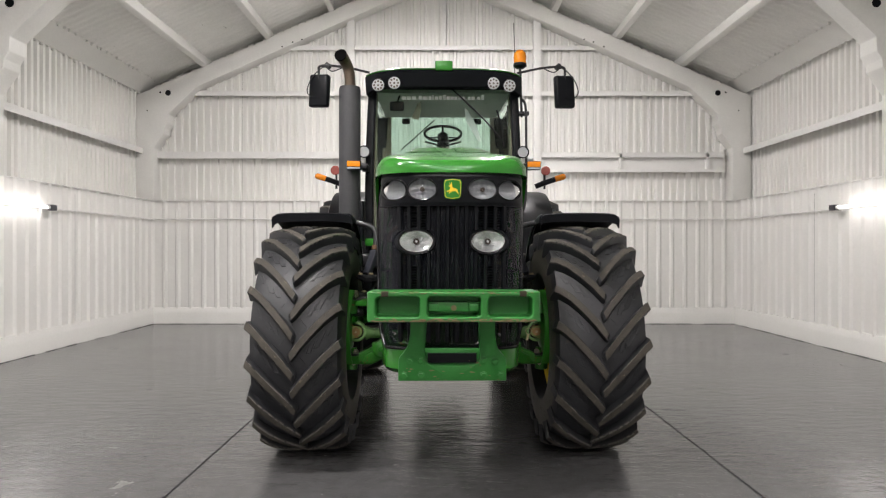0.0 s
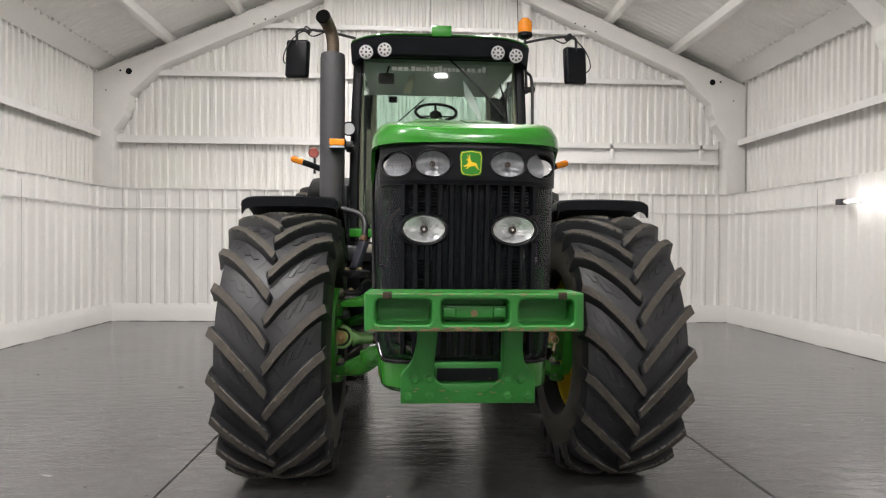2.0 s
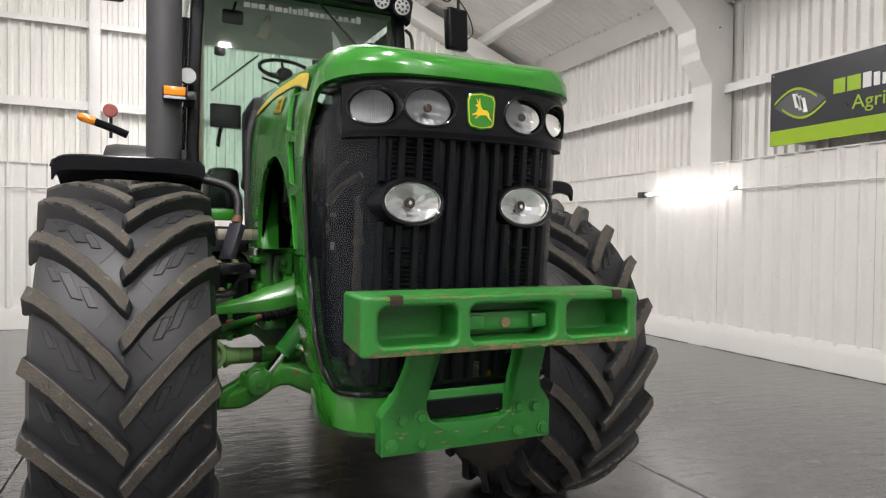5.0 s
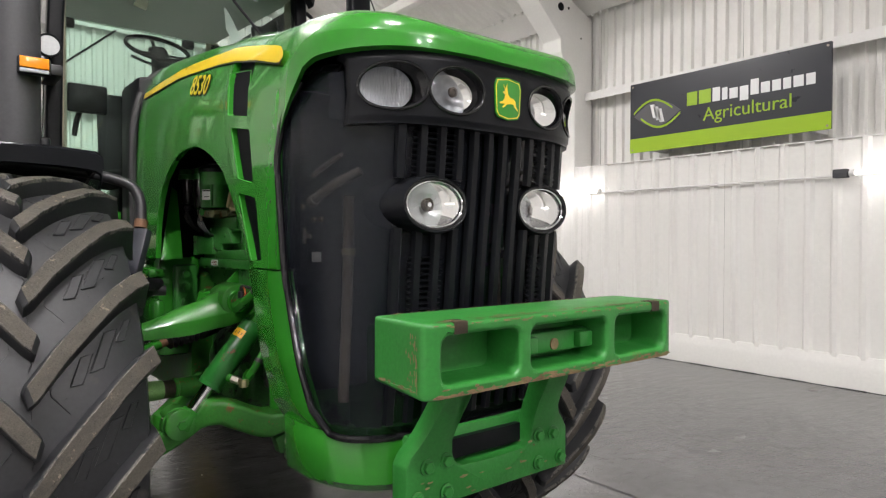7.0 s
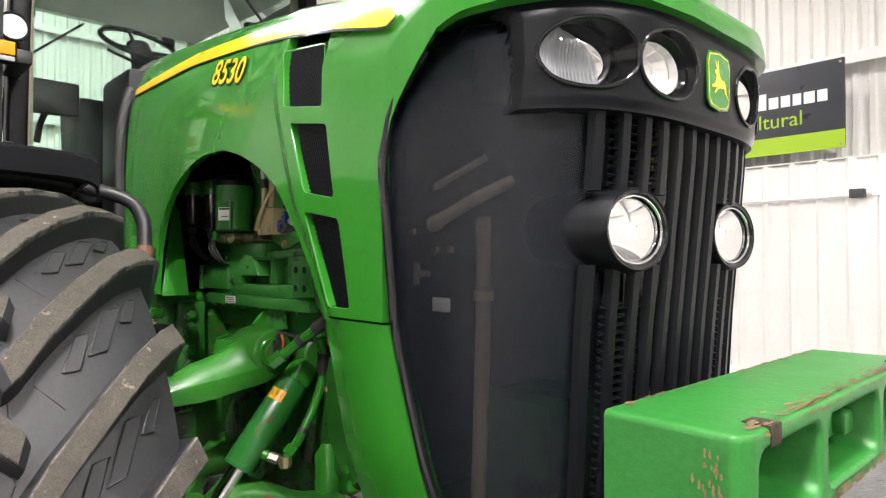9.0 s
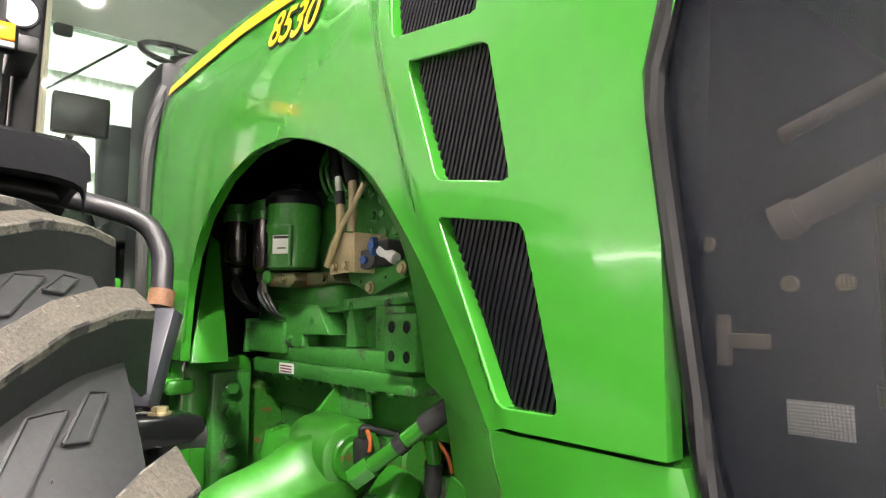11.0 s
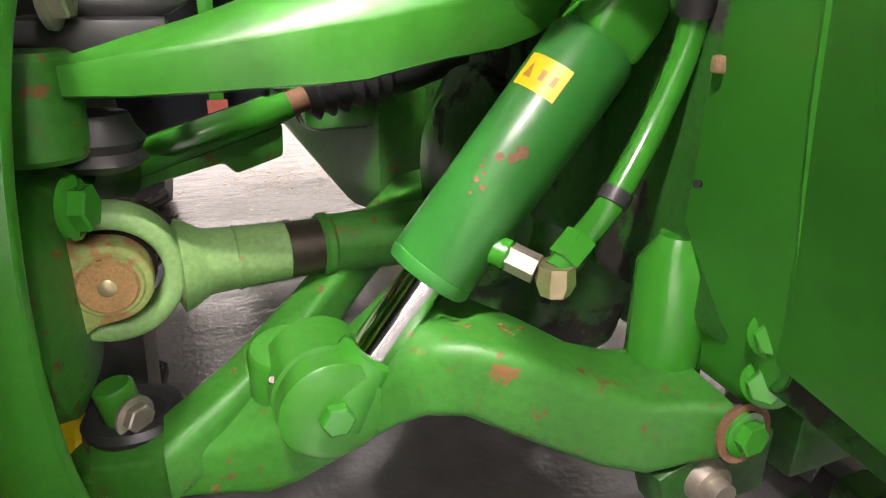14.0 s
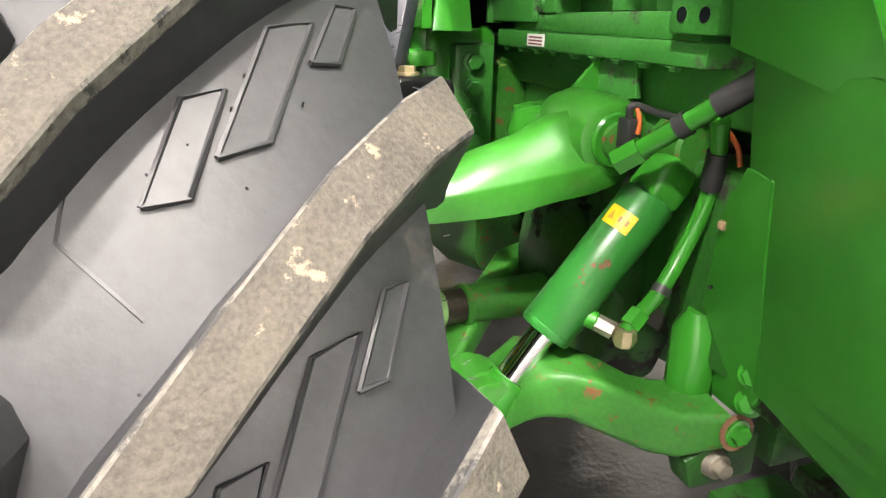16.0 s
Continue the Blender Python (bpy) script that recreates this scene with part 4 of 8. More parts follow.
def hood_side():
    """One half of the hood's skin, from the seam to the middle line, with the wheel arch and the three vents cut out."""
    bm = bmesh.new()
    ys = sorted(lin(3.3215, 3.46, 11) + lin(3.475, 3.771, 13) + lin(3.7725, 5.41, 127))
    nj, nt = 44, 14
    spot = {}
    for i, y in enumerate(ys):
        cut, top = interp(y, CUT), interp(y, TOP)
        w = hood_half(y)
        fc = min(0.999, max(0, (cut - 1.303) / (top - 1.303)))
        ff = max(fc + (1 - fc) * 0.45, min(0.90, 0.72))
        zs = [1.303 + (top - 1.303) * (fc + (ff - fc) * j / nj) for j in range(nj + 1)]
        for j, z in enumerate(zs):
            spot[i, j] = (y, z, None)
        x0 = hood_x(y, zs[-1])
        for j in range(1, nt + 1):
            x = x0 * (1 - j / nt)
            f = (1 - min(1, x / w) ** hood_n(y)) ** (1 / hood_n(y)) if w > 1e-4 else 1
            spot[i, nj + j] = (y, 1.303 + (top - 1.303) * f, x)
    cells = []
    for i in range(len(ys) - 1):
        for j in range(nj + nt):
            c = [spot[i, j], spot[i + 1, j], spot[i + 1, j + 1], spot[i, j + 1]]
            cy, cz = sum(p[0] for p in c) / 4, sum(p[1] for p in c) / 4
            if c[0][2] is None and any(inside(h, cy, cz) for h in HOLES):
                continue
            cells.append((i, j))
    count = {}
    for i, j in cells:
        for c in ((i, j), (i + 1, j), (i + 1, j + 1), (i, j + 1)):
            count[c] = count.get(c, 0) + 1
    verts = {}
    for c, k in count.items():
        y, z, x = spot[c]
        if k < 4 and x is None and 0 < c[0] < len(ys) - 1 and y > 3.8:
            e, p = min((nearest(h, y, z) for h in (HOLES if c[1] else HOLES[:1])), key=lambda q: q[0])
            if e < 0.022:
                y, z = p
        verts[c] = bm.verts.new((-(hood_x(y, z) if x is None else x), y, z))
    # close the blunt front
    bm.faces.new([verts[0, j] for j in range(nj + nt + 1)] + [bm.verts.new((0, ys[0], interp(ys[0], CUT)))])
    for i, j in cells:
        bm.faces.new((verts[i, j], verts[i + 1, j], verts[i + 1, j + 1], verts[i, j + 1]))
    bmesh.ops.remove_doubles(bm, verts=bm.verts, dist=0.0004)
    rim = [e for e in bm.edges if len(e.link_faces) == 1 and max(abs(v.co.x) for v in e.verts) > 0.01]
    ex = bmesh.ops.extrude_edge_only(bm, edges=rim)
    for v in ex["geom"]:
        if isinstance(v, bmesh.types.BMVert):
            v.co += Vector((0.022, 0, 0)) if v.co.y > 3.765 else Vector((-v.co.x * 0.04, 0.02, -0.004))
    return bm


hood_bm = hood_side()
merge(hood_bm, flip(hood_side()))
bmesh.ops.remove_doubles(hood_bm, verts=[v for v in hood_bm.verts if abs(v.co.x) < 0.004], dist=0.0005)
hood = part("hood", hood_bm, GREEN, tractor, "glossy green engine hood with side vents", smooth=42)


def hood_decal(poly_top, poly_low, lift=0.0018):
    """A strip on the hood's flank between two lines of (y, z)."""
    bm = bmesh.new()
    a = [bm.verts.new((-(hood_x(y, z) + lift), y, z + lift * 0.4)) for y, z in poly_top]
    b = [bm.verts.new((-(hood_x(y, z) + lift), y, z + lift * 0.4)) for y, z in poly_low]
    for i in range(len(a) - 1):
        bm.faces.new((a[i], a[i + 1], b[i + 1], b[i]))
    return bm


ys = lin(3.74, 5.40, 60)
stripe_mid = [(3.74, 1.868), (3.98, 1.935), (4.2, 1.985), (4.4, 2.017), (4.85, 2.055), (5.4, 2.055)]
stripe_half = [(3.74, 0.005), (3.755, 0.019), (3.79, 0.024), (4.3, 0.026), (5.0, 0.020), (5.4, 0.013)]
rows = [[(y, interp(y, stripe_mid) + k * interp(y, stripe_half)) for y in ys] for k in lin(1, -1, 7)]
for s in (0, 1):
    bm = bmesh.new()
    for a, b in zip(rows, rows[1:]):
        merge(bm, hood_decal(a, b))
    bm2 = hood_decal([(y, interp(y, stripe_mid) - interp(y, stripe_half)) for y in ys], [(y, interp(y, stripe_mid) - interp(y, stripe_half) - 0.006) for y in ys], 0.0015)
    part("stripe", flip(bm) if s else bm, YELLOW, hood, "yellow hood stripe")
    part("stripe_shadow", flip(bm2) if s else bm2, BLACK, hood, "thin black stripe edge")
for s in (-1, 1):
    m = Matrix.Translation((s * (hood_x(4.54, 1.95) + 0.006), 4.54, 1.911)) @ pose(0, 0, 0, 90, 0, -90 if s < 0 else 90) @ pose(0, 0, 0, -16, 0, 0) @ pose(0, 0, 0, 0, 0, -10 if s < 0 else 10)
    for tone, name, bold, lift, shift in ((BLACK, "number_shadow", 0.004, 0.0012, 0.004), (YELLOW, "number", 0.0015, 0.0028, 0.0)):
        ob = lettering("8530", 0.105, 0.0, tone, name, hood, m @ Matrix.Translation((shift, -shift, 0)), bold)
        for v in ob.data.vertices:
            v.co.x = s * (hood_x(v.co.y, v.co.z) + lift)
for s in (-1, 1):
    for poly in VENTS:
        yc, zc = sum(p[0] for p in poly) / 4, sum(p[1] for p in poly) / 4
        bm = prism([(yc + (y - yc) * 1.12, zc + (z - zc) * 1.10) for y, z in poly], (s * 0.004, 0, 0), at=lambda a, b: (s * (hood_x(a, b) - 0.026), a, b))
        vent = part("vent", bm, BLACK, hood, "black louvred vent")
        y0, y1, z0, z1 = min(p[0] for p in poly), max(p[0] for p in poly), min(p[1] for p in poly), max(p[1] for p in poly)
        bars = bmesh.new()
        for k in range(52):
            ya = y0 - 0.065 + k * 0.0085
            pts = [(ya - (z - z0) * 0.32, z) for z in lin(z0 - 0.005, z1 + 0.005, 80)]
            run = [p for p in pts if inside([(yc + (y - yc) * 1.55, zc + (z - zc) * 1.12) for y, z in poly], *p)]
            if len(run) > 1:
                tube([(s * (hood_x(*p) - 0.0205), *p) for p in (run[0], run[len(run) // 3], run[2 * len(run) // 3], run[-1])], 0.0026, bars, 5, 1)
        part("louvre", bars, BLACK, vent, kind="stuff")
        rim = round_corners(poly)
        part("vent_rim", tube([(s * (hood_x(y, z) - 0.0028), y, z) for y, z in rim + rim[:1]], 0.0016, seg=8, n=1), PANEL, vent, "green rolled edge")
    # raised lip round the arch
    part("arch_lip", tube([(s * (hood_x(y, z) - 0.004), y, z) for y, z in ARCH[1:-1]], 0.0035, seg=8), PANEL, hood)
    # deep inner wall at the front of the arch
    inner = ((1.3005, 0.198, 4.366), (1.36, 0.214, 4.357), (1.411, 0.23, 4.349), (1.495, 0.26, 4.335), (1.55, 0.29, 4.327), (1.60, 0.32, 4.330), (1.637, 0.35, 4.338), (1.664, 0.385, 4.35))
    secs = []
    for (y, z), (zi, xi, yi) in zip(ARCH[1:9], inner):
        o, i = Vector((s * (hood_x(y, z) - 0.004), y, z)), Vector((s * xi, yi, zi))
        if z < 1.32:
            o = Vector((s * 0.404, 3.968, 1.268))
        secs.append([o, o.lerp(i, 0.1) + Vector((s * 0.004, 0, 0)), o.lerp(i, 0.5), i, i + Vector((s * -0.004, -0.012, 0)), o.lerp(i, 0.5) + Vector((s * -0.006, -0.008, 0)), o + Vector((s * -0.012, 0.0, 0))])
    part("arch_wall", loft(secs), PANEL, hood, "green inner wall of the wheel arch", smooth=50)
# front pads on the hood's top, and the small wiper-jet cluster
for s in (-1, 1):
    pad = [(s * a, y) for a, y in ((0.035, 4.55), (0.26, 4.55), (0.25, 3.98), (0.05, 3.98))]
    bm = bmesh.new()
    n = 8
    g = []
    for i in range(n + 1):
        row = []
        for j in range(n + 1):
            u, v = i / n, j / n
            xa, xb = pad[3][0] + (pad[0][0] - pad[3][0]) * v, pad[2][0] + (pad[1][0] - pad[2][0]) * v
            x, y = xa + (xb - xa) * u, 3.98 + 0.57 * v
            w, h = hood_half(y), interp(y, TOP) - 1.303
            row.append(bm.verts.new((x, y, 1.303 + h * (1 - (abs(x) / w) ** hood_n(y)) ** (1 / hood_n(y)) + 0.004 + 0.006 * min(1, 6 * min(u, 1 - u, v, 1 - v)))))
        g.append(row)
    for i in range(n):
        for j in range(n):
            bm.faces.new((g[i][j], g[i + 1][j], g[i + 1][j + 1], g[i][j + 1]))
    part("hood_pad", bm, GREEN, hood)

# -- lower front frame round the grille --
SKIRT_REAR = [(0.86, 3.853), (1.13, 3.936), (1.185, 3.948), (1.267, 3.975), (1.2985, 3.981)]


def skirt(s):
    """The green panel beside the grille, below the hood's seam: outer face, rounded front edge and the inner return."""
    secs = []
    for z in lin(1.2985, 0.86, 14):
        yf = interp(z, NOSE_S) + 0.018
        yr = interp(z, SKIRT_REAR)
        x = interp(z, NOSE_W) + 0.012
        secs.append([(s * (x - 0.035), yf - 0.01, z), (s * (x - 0.004), yf - 0.004, z), (s * x, yf + 0.012, z), (s * x, yr - 0.01, z), (s * (x - 0.006), yr, z), (s * (x - 0.05), yr, z), (s * (x - 0.05), yf + 0.02, z)])
    return loft(secs)


for s in (-1, 1):
    part("side_panel", skirt(s), GREEN, tractor, "green panel below the hood seam")
    # the panel that runs slantwise inwards behind the skirt, and the bent plate before its lower end
    W = lambda pts: [Vector((s * x, y, z)) for x, y, z in pts]
    secs = []
    for f in lin(0, 1, 14):
        zo, zi = 1.296 - 0.33 * f, 1.306 - 0.476 * f
        o = Vector((s * (interp(zo, NOSE_W) + 0.0085), interp(zo, SKIRT_REAR) - 0.006, zo))
        i = Vector((s * interp(zi, [(0.83, 0.135), (1.15, 0.170), (1.306, 0.200)]), interp(zi, [(0.83, 4.285), (1.15, 4.325), (1.306, 4.322)]), zi))
        back = Vector((s * -0.003, 0.0, 0))
        secs.append([o, o.lerp(i, 0.5), i, i + back, o.lerp(i, 0.5) + back, o + back])
    inner = loft(secs)
    inner_ob = part("inner_panel", inner, PANEL, tractor, "green slanting inner panel", smooth=0)
    left = W([(0.191, 4.309, 1.154), (0.183, 4.326, 1.129), (0.176, 4.345, 1.107), (0.160, 4.372, 1.05), (0.140, 4.395, 0.97), (0.120, 4.418, 0.888), (0.105, 4.424, 0.82), (0.091, 4.430, 0.750), (0.097, 4.385, 0.748)])
    right = W([(0.231, 4.226, 1.157), (0.226, 4.229, 1.13), (0.219, 4.232, 1.10), (0.206, 4.239, 1.05), (0.185, 4.245, 0.97), (0.164, 4.249, 0.888), (0.150, 4.253, 0.84), (0.128, 4.285, 0.79), (0.108, 4.316, 0.754)])
    back = Vector((s * -0.006, 0.003, 0))
    part("bent_plate", loft([[a, b, b + back, a + back] for a, b in zip(left, right)]), PANEL, inner_ob, "green bent stiffener plate", smooth=30)
    ridge = W([(0.233, 4.224, 1.160), (0.203, 4.239, 1.05), (0.175, 4.246, 0.94), (0.152, 4.251, 0.845), (0.134, 4.272, 0.808)])
    part("plate_fold", tube(ridge, 0.0045, seg=8, n=2), PANEL, inner_ob)
    for a, b, z in ((0.133, 4.284, 0.851), (0.121, 4.291, 0.797)):
        part("panel_bolt", bolt(Vector((s * a, b, z)), (s * 0.80, -0.55, 0.2), 0.0145), GREEN, inner_ob, "green hexagon bolt")
    part("plate_clip", box((min(s * 0.160, s * 0.172), 4.350, 1.052), (max(s * 0.160, s * 0.172), 4.364, 1.066), 0.003), EDGE_WEAR, inner_ob, "rusty clip on the plate edge")
    part("plate_hole", rod(Vector((s * 0.166, 4.360, 0.962)), Vector((s * 0.170, 4.3595, 0.9625)), 0.0035, seg=10), HOSE, inner_ob, "small dark hole")
    part("seam_strip", box((min(s * 0.36, s * 0.395), 3.80, 1.293), (max(s * 0.36, s * 0.395), 3.98, 1.303)), BLACK, tractor, "dark seam")
low = []
for u in lin(-1, 1, 33):
    x, y = plan(u, 0.392, 3.445, 3.80)
    k = 1 - abs(u)
    low.append([(x, y, 0.90), (x * 1.01, y - 0.012, 0.885), (x, y - 0.012, 0.78 if abs(u) < 0.8 else 0.80), (x * 0.96, y + 0.015, 0.755), (x * 0.9, y + 0.06, 0.76), (x * 0.9, y + 0.06, 0.90)])
part("lower_front_panel", loft(low), GREEN, tractor, "green cast panel under the grille")

# -- front weight carrier --
half_line = [(0.0, 0.735), (0.285, 0.735), (0.285, 0.845), (0.272, 0.868), (0.250, 0.892), (0.235, 0.920), (0.226, 0.955), (0.220, 1.0), (0.218, 1.05), (0.217, 1.095),
             (0.132, 1.095), (0.134, 1.05), (0.137, 1.0), (0.141, 0.94), (0.146, 0.89), (0.143, 0.855), (0.132, 0.83), (0.112, 0.818), (0.0, 0.815)]
carrier_bm = prism(half_line + [(-a, b) for a, b in half_line[-2:0:-1]], (0, 0.06, 0), 0.005, at=lambda a, b: (a, 3.375, b))
for v in carrier_bm.verts:
    t = min(1, max(0, (v.co.z - 0.86) / 0.22))
    v.co.y -= 0.085 * t * t * (3 - 2 * t)
carrier = part("weight_carrier", carrier_bm, CHIPPED, tractor, "green steel weight carrier with bolts")
part("cross_tube", box((-0.24, 3.43, 0.76), (0.24, 3.56, 0.90), 0.01), CHIPPED, carrier)
part("tow_slot", box((-0.13, 3.41, 0.825), (0.13, 3.428, 0.875)), BLACK, carrier, "dark slot")
for s in (-1, 1):
    for x, z in ((0.225, 0.838), (0.165, 0.842), (0.165, 0.765), (0.255, 0.765)):
        part("bolt", bolt((s * x, 3.374, z), (0, -1, 0), 0.0135), CHIPPED, carrier)
# bumper block with three pockets
BX, BZ0, BZ1, BYF, BYB = 0.425, 1.072, 1.222, 3.12, 3.305


def block():
    bm = bmesh.new()
    pockets = [(-0.275, 0.108), (0.0, 0.132), (0.275, 0.108)]
    nx, nz = 86, 17
    xs, zs = lin(-BX, BX, nx), lin(BZ0, BZ1, nz)
    zc = (BZ0 + BZ1) / 2
    shape = [[(c + a, zc + b) for a, b in rounded(h, 0.05, 0.022)] for c, h in pockets]
    cells = [(i, j) for i in range(nx - 1) for j in range(nz - 1) if not any(inside(p, (xs[i] + xs[i + 1]) / 2, (zs[j] + zs[j + 1]) / 2) for p in shape)]
    count = {}
    for i, j in cells:
        for c in ((i, j), (i + 1, j), (i + 1, j + 1), (i, j + 1)):
            count[c] = count.get(c, 0) + 1
    verts = {}
    for (i, j), k in count.items():
        x, z = xs[i], zs[j]
        if k < 4 and 0 < i < nx - 1 and 0 < j < nz - 1:
            _, (x, z) = min((nearest(p, x, z) for p in shape), key=lambda q: q[0])
        verts[i, j] = bm.verts.new((x, BYF, z))
    for i, j in cells:
        bm.faces.new((verts[i, j], verts[i + 1, j], verts[i + 1, j + 1], verts[i, j + 1]))
    rim = [e for e in bm.edges if len(e.link_faces) == 1]
    inner = [e for e in rim if all(abs(abs(v.co.x) - BX) > 1e-4 and min(abs(v.co.z - BZ0), abs(v.co.z - BZ1)) > 1e-4 for v in e.verts)]
    outer = [e for e in rim if e not in inner]
    ex = bmesh.ops.extrude_edge_only(bm, edges=inner)
    top = [v for v in ex["geom"] if isinstance(v, bmesh.types.BMVert)]
    for v in top:
        c = min(pockets, key=lambda p: abs(p[0] - v.co.x))[0]
        v.co += Vector(((c - v.co.x) * 0.06, 0.10, (zc - v.co.z) * 0.1))
    ends = [e for e in ex["geom"] if isinstance(e, bmesh.types.BMEdge) and len(e.link_faces) == 1]
    bmesh.ops.holes_fill(bm, edges=ends, sides=0)
    ex = bmesh.ops.extrude_edge_only(bm, edges=outer)
    for v in ex["geom"]:
        if isinstance(v, bmesh.types.BMVert):
            v.co += Vector((0, BYB - BYF, 0))
            if v.co.z < BZ0 + 0.01:
                v.co.z += 0.012
            v.co.x *= 0.985
    ends = [e for e in ex["geom"] if isinstance(e, bmesh.types.BMEdge) and len(e.link_faces) == 1]
    bmesh.ops.holes_fill(bm, edges=ends, sides=0)
    sharp = [e for e in bm.edges if e.is_manifold and e.calc_face_angle(0) > 1.0 and abs(e.verts[0].co.y - BYF) < 1e-4 and abs(e.verts[1].co.y - BYF) < 1e-4]
    sharp += [e for e in bm.edges if e.is_manifold and abs(e.verts[0].co.y - e.verts[1].co.y) > 0.1 and e.calc_face_angle(0) > 1.0 and max(abs(v.co.x) for v in e.verts) > BX - 1e-4]
    bmesh.ops.bevel(bm, geom=sharp, offset=0.0085, segments=3, profile=0.5, affect="EDGES")
    for v in bm.verts:      # the front face falls back towards both ends
        t = max(0, (abs(v.co.x) - (BX - 0.035)) / 0.035)
        v.co.y += 0.015 * t * t * max(0, 1 - (v.co.y - BYF) / 0.1)
    return bm


bumper = part("bumper_block", block(), CHIPPED, tractor, "green cast bumper block with three pockets and rusty edges", smooth=40)
# Nothing is cut here: flush boxes carry the shade of the cuts in their colour.
for x in (-0.337, 0.337):
    part("notch", box((x - 0.017, BYF - 0.0015, BZ1 - 0.024), (x + 0.017, BYF + 0.034, BZ1 + 0.0015), 0.001), NOTCH_SHADE, bumper, "rusty notch in the top edge, its depth painted dark")
    part("notch", box((x - 0.014, BYF + 0.012, BZ0 + 0.0195), (x + 0.014, BYF + 0.045, BZ0 + 0.024), 0.001), NOTCH_SHADE, bumper, "rusty slot in the pocket, its depth painted dark")
part("pocket_bar", box((-0.128, BYF + 0.055, 1.118), (0.128, BYF + 0.101, 1.168), 0.006), CHIPPED, bumper)
for x in (-0.098, 0.098):
    part("lug_stop", box((x - 0.024, BYF + 0.035, 1.124), (x + 0.024, BYF + 0.06, 1.162), 0.005), CHIPPED, bumper)
part("pocket_hole", rod((0, BYF + 0.052, 1.138), (0, BYF + 0.0545, 1.138), 0.014, seg=24), EDGE_WEAR, bumper, "rusty round mark")


def flakes(a, b, u, v, count, big, rng, spread=0.012):
    """Ragged patches of bare rust strewn along the line from a to b, lying in the plane of u (along) and v (across)."""
    bm = bmesh.new()
    a, b, u, v = Vector(a), Vector(b), Vector(u), Vector(v)
    n = u.cross(v).normalized() * 0.0006
    for k in range(count):
        c = a.lerp(b, rng.random()) + v * abs(rng.gauss(0, spread))
        w, h = big * rng.uniform(0.3, 1.6), big * rng.uniform(0.12, 0.4)
        ring = []
        for i in range(11):
            t = 2 * math.pi * i / 11
            q = v * max(0.0004 - (c - a).dot(v), h * math.sin(t) * rng.uniform(0.5, 1.2))
            ring.append(bm.verts.new(c + u * w * math.cos(t) * rng.uniform(0.6, 1.1) + q + n))
        bm.faces.new(ring)
    return bm


wear = random.Random(11)
edges = (((-0.40, BYF + 0.004, BZ1), (0.40, BYF + 0.004, BZ1), (1, 0, 0), (0, 1, 0), 150, 0.011), ((0.40, BYF, BZ1 - 0.003), (-0.40, BYF, BZ1 - 0.003), (1, 0, 0), (0, 0, -1), 60, 0.008),
         ((-0.40, BYF, BZ0 + 0.003), (0.40, BYF, BZ0 + 0.003), (1, 0, 0), (0, 0, 1), 170, 0.012), ((-0.385, BYB, BZ1), (0.385, BYB, BZ1), (-1, 0, 0), (0, -1, 0), 60, 0.009),
         ((-BX + 0.002, BYF + 0.03, BZ0 + 0.014), (-BX + 0.004, BYB - 0.03, BZ0 + 0.02), (0, -1, 0), (0, 0, 1), 22, 0.008), ((-BX, BYF + 0.024, BZ0 + 0.02), (-BX, BYF + 0.024, BZ1 - 0.02), (0, 0, 1), (0, 1, 0), 44, 0.006))
for k, (a, b, u, v, count, big) in enumerate(edges):
    n = Vector(u).cross(Vector(v))
    way = (Vector((0, 0, 1)), Vector((0, -1, 0)), Vector((0, -1, 0)), Vector((0, 0, 1)), Vector((-1, 0, 0)), Vector((-1, 0, 0)))[k]
    part("rust_wear", turned(flakes(a, b, u, v, count, big, wear, (0.012, 0.005, 0.006, 0.010, 0.005, 0.016)[k]), Matrix.Translation(way * 0.0012)), EDGE_WEAR, bumper, "worn rusty edge", kind="stuff")
part("rust_wear", flakes((-0.30, 3.3735, 0.74), (0.28, 3.3735, 0.74), (1, 0, 0), (0, 0, 1), 30, 0.010, wear, 0.05), EDGE_WEAR, carrier, "rust specks", kind="stuff")


# linch pin with its wire ring beside the grille's foot
part("pin_ring", tube([(0.46 + 0.017 * math.cos(a), 3.75, 0.948 + 0.019 * math.sin(a)) for a in lin(0, 2 * math.pi, 25)], 0.002, seg=6, n=1), ZINC, tractor, "small bright wire ring")
part("linch_pin", rod((0.45, 3.75, 0.895), (0.457, 3.75, 0.932), 0.007, seg=12), ZINC, tractor, "small plated pin")


# -- wheels --
def carcass(R, half, rim_r, lug_h):
    """The tyre's smooth body about the x axis."""
    rb = R - lug_h
    prof = [(-half * 0.62, rim_r), (-half * 0.84, rim_r + 0.010), (-half * 0.965, rim_r + 0.034), (-half * 1.0, rim_r + 0.075), (-half * 1.0, rb - 0.17), (-half * 0.96, rb - 0.10)]
    prof += [(x, crown(x, rb, half)) for x in lin(-half * 0.90, half * 0.90, 13)]
    prof += [(-a, b) for a, b in prof[5::-1]]
    secs = []
    for k in range(97):
        a = 2 * math.pi * k / 96
        secs.append([(x, -r * math.cos(a), r * math.sin(a)) for x, r in prof])
    own = loft(secs, close=False)
    for f in own.faces:
        f.material_index = 1 if abs(f.calc_center_median().x) > half * 0.955 else 0
    return own


def crown(x, rb, half):
    return rb - 0.06 * (abs(x) / half) ** 3.2


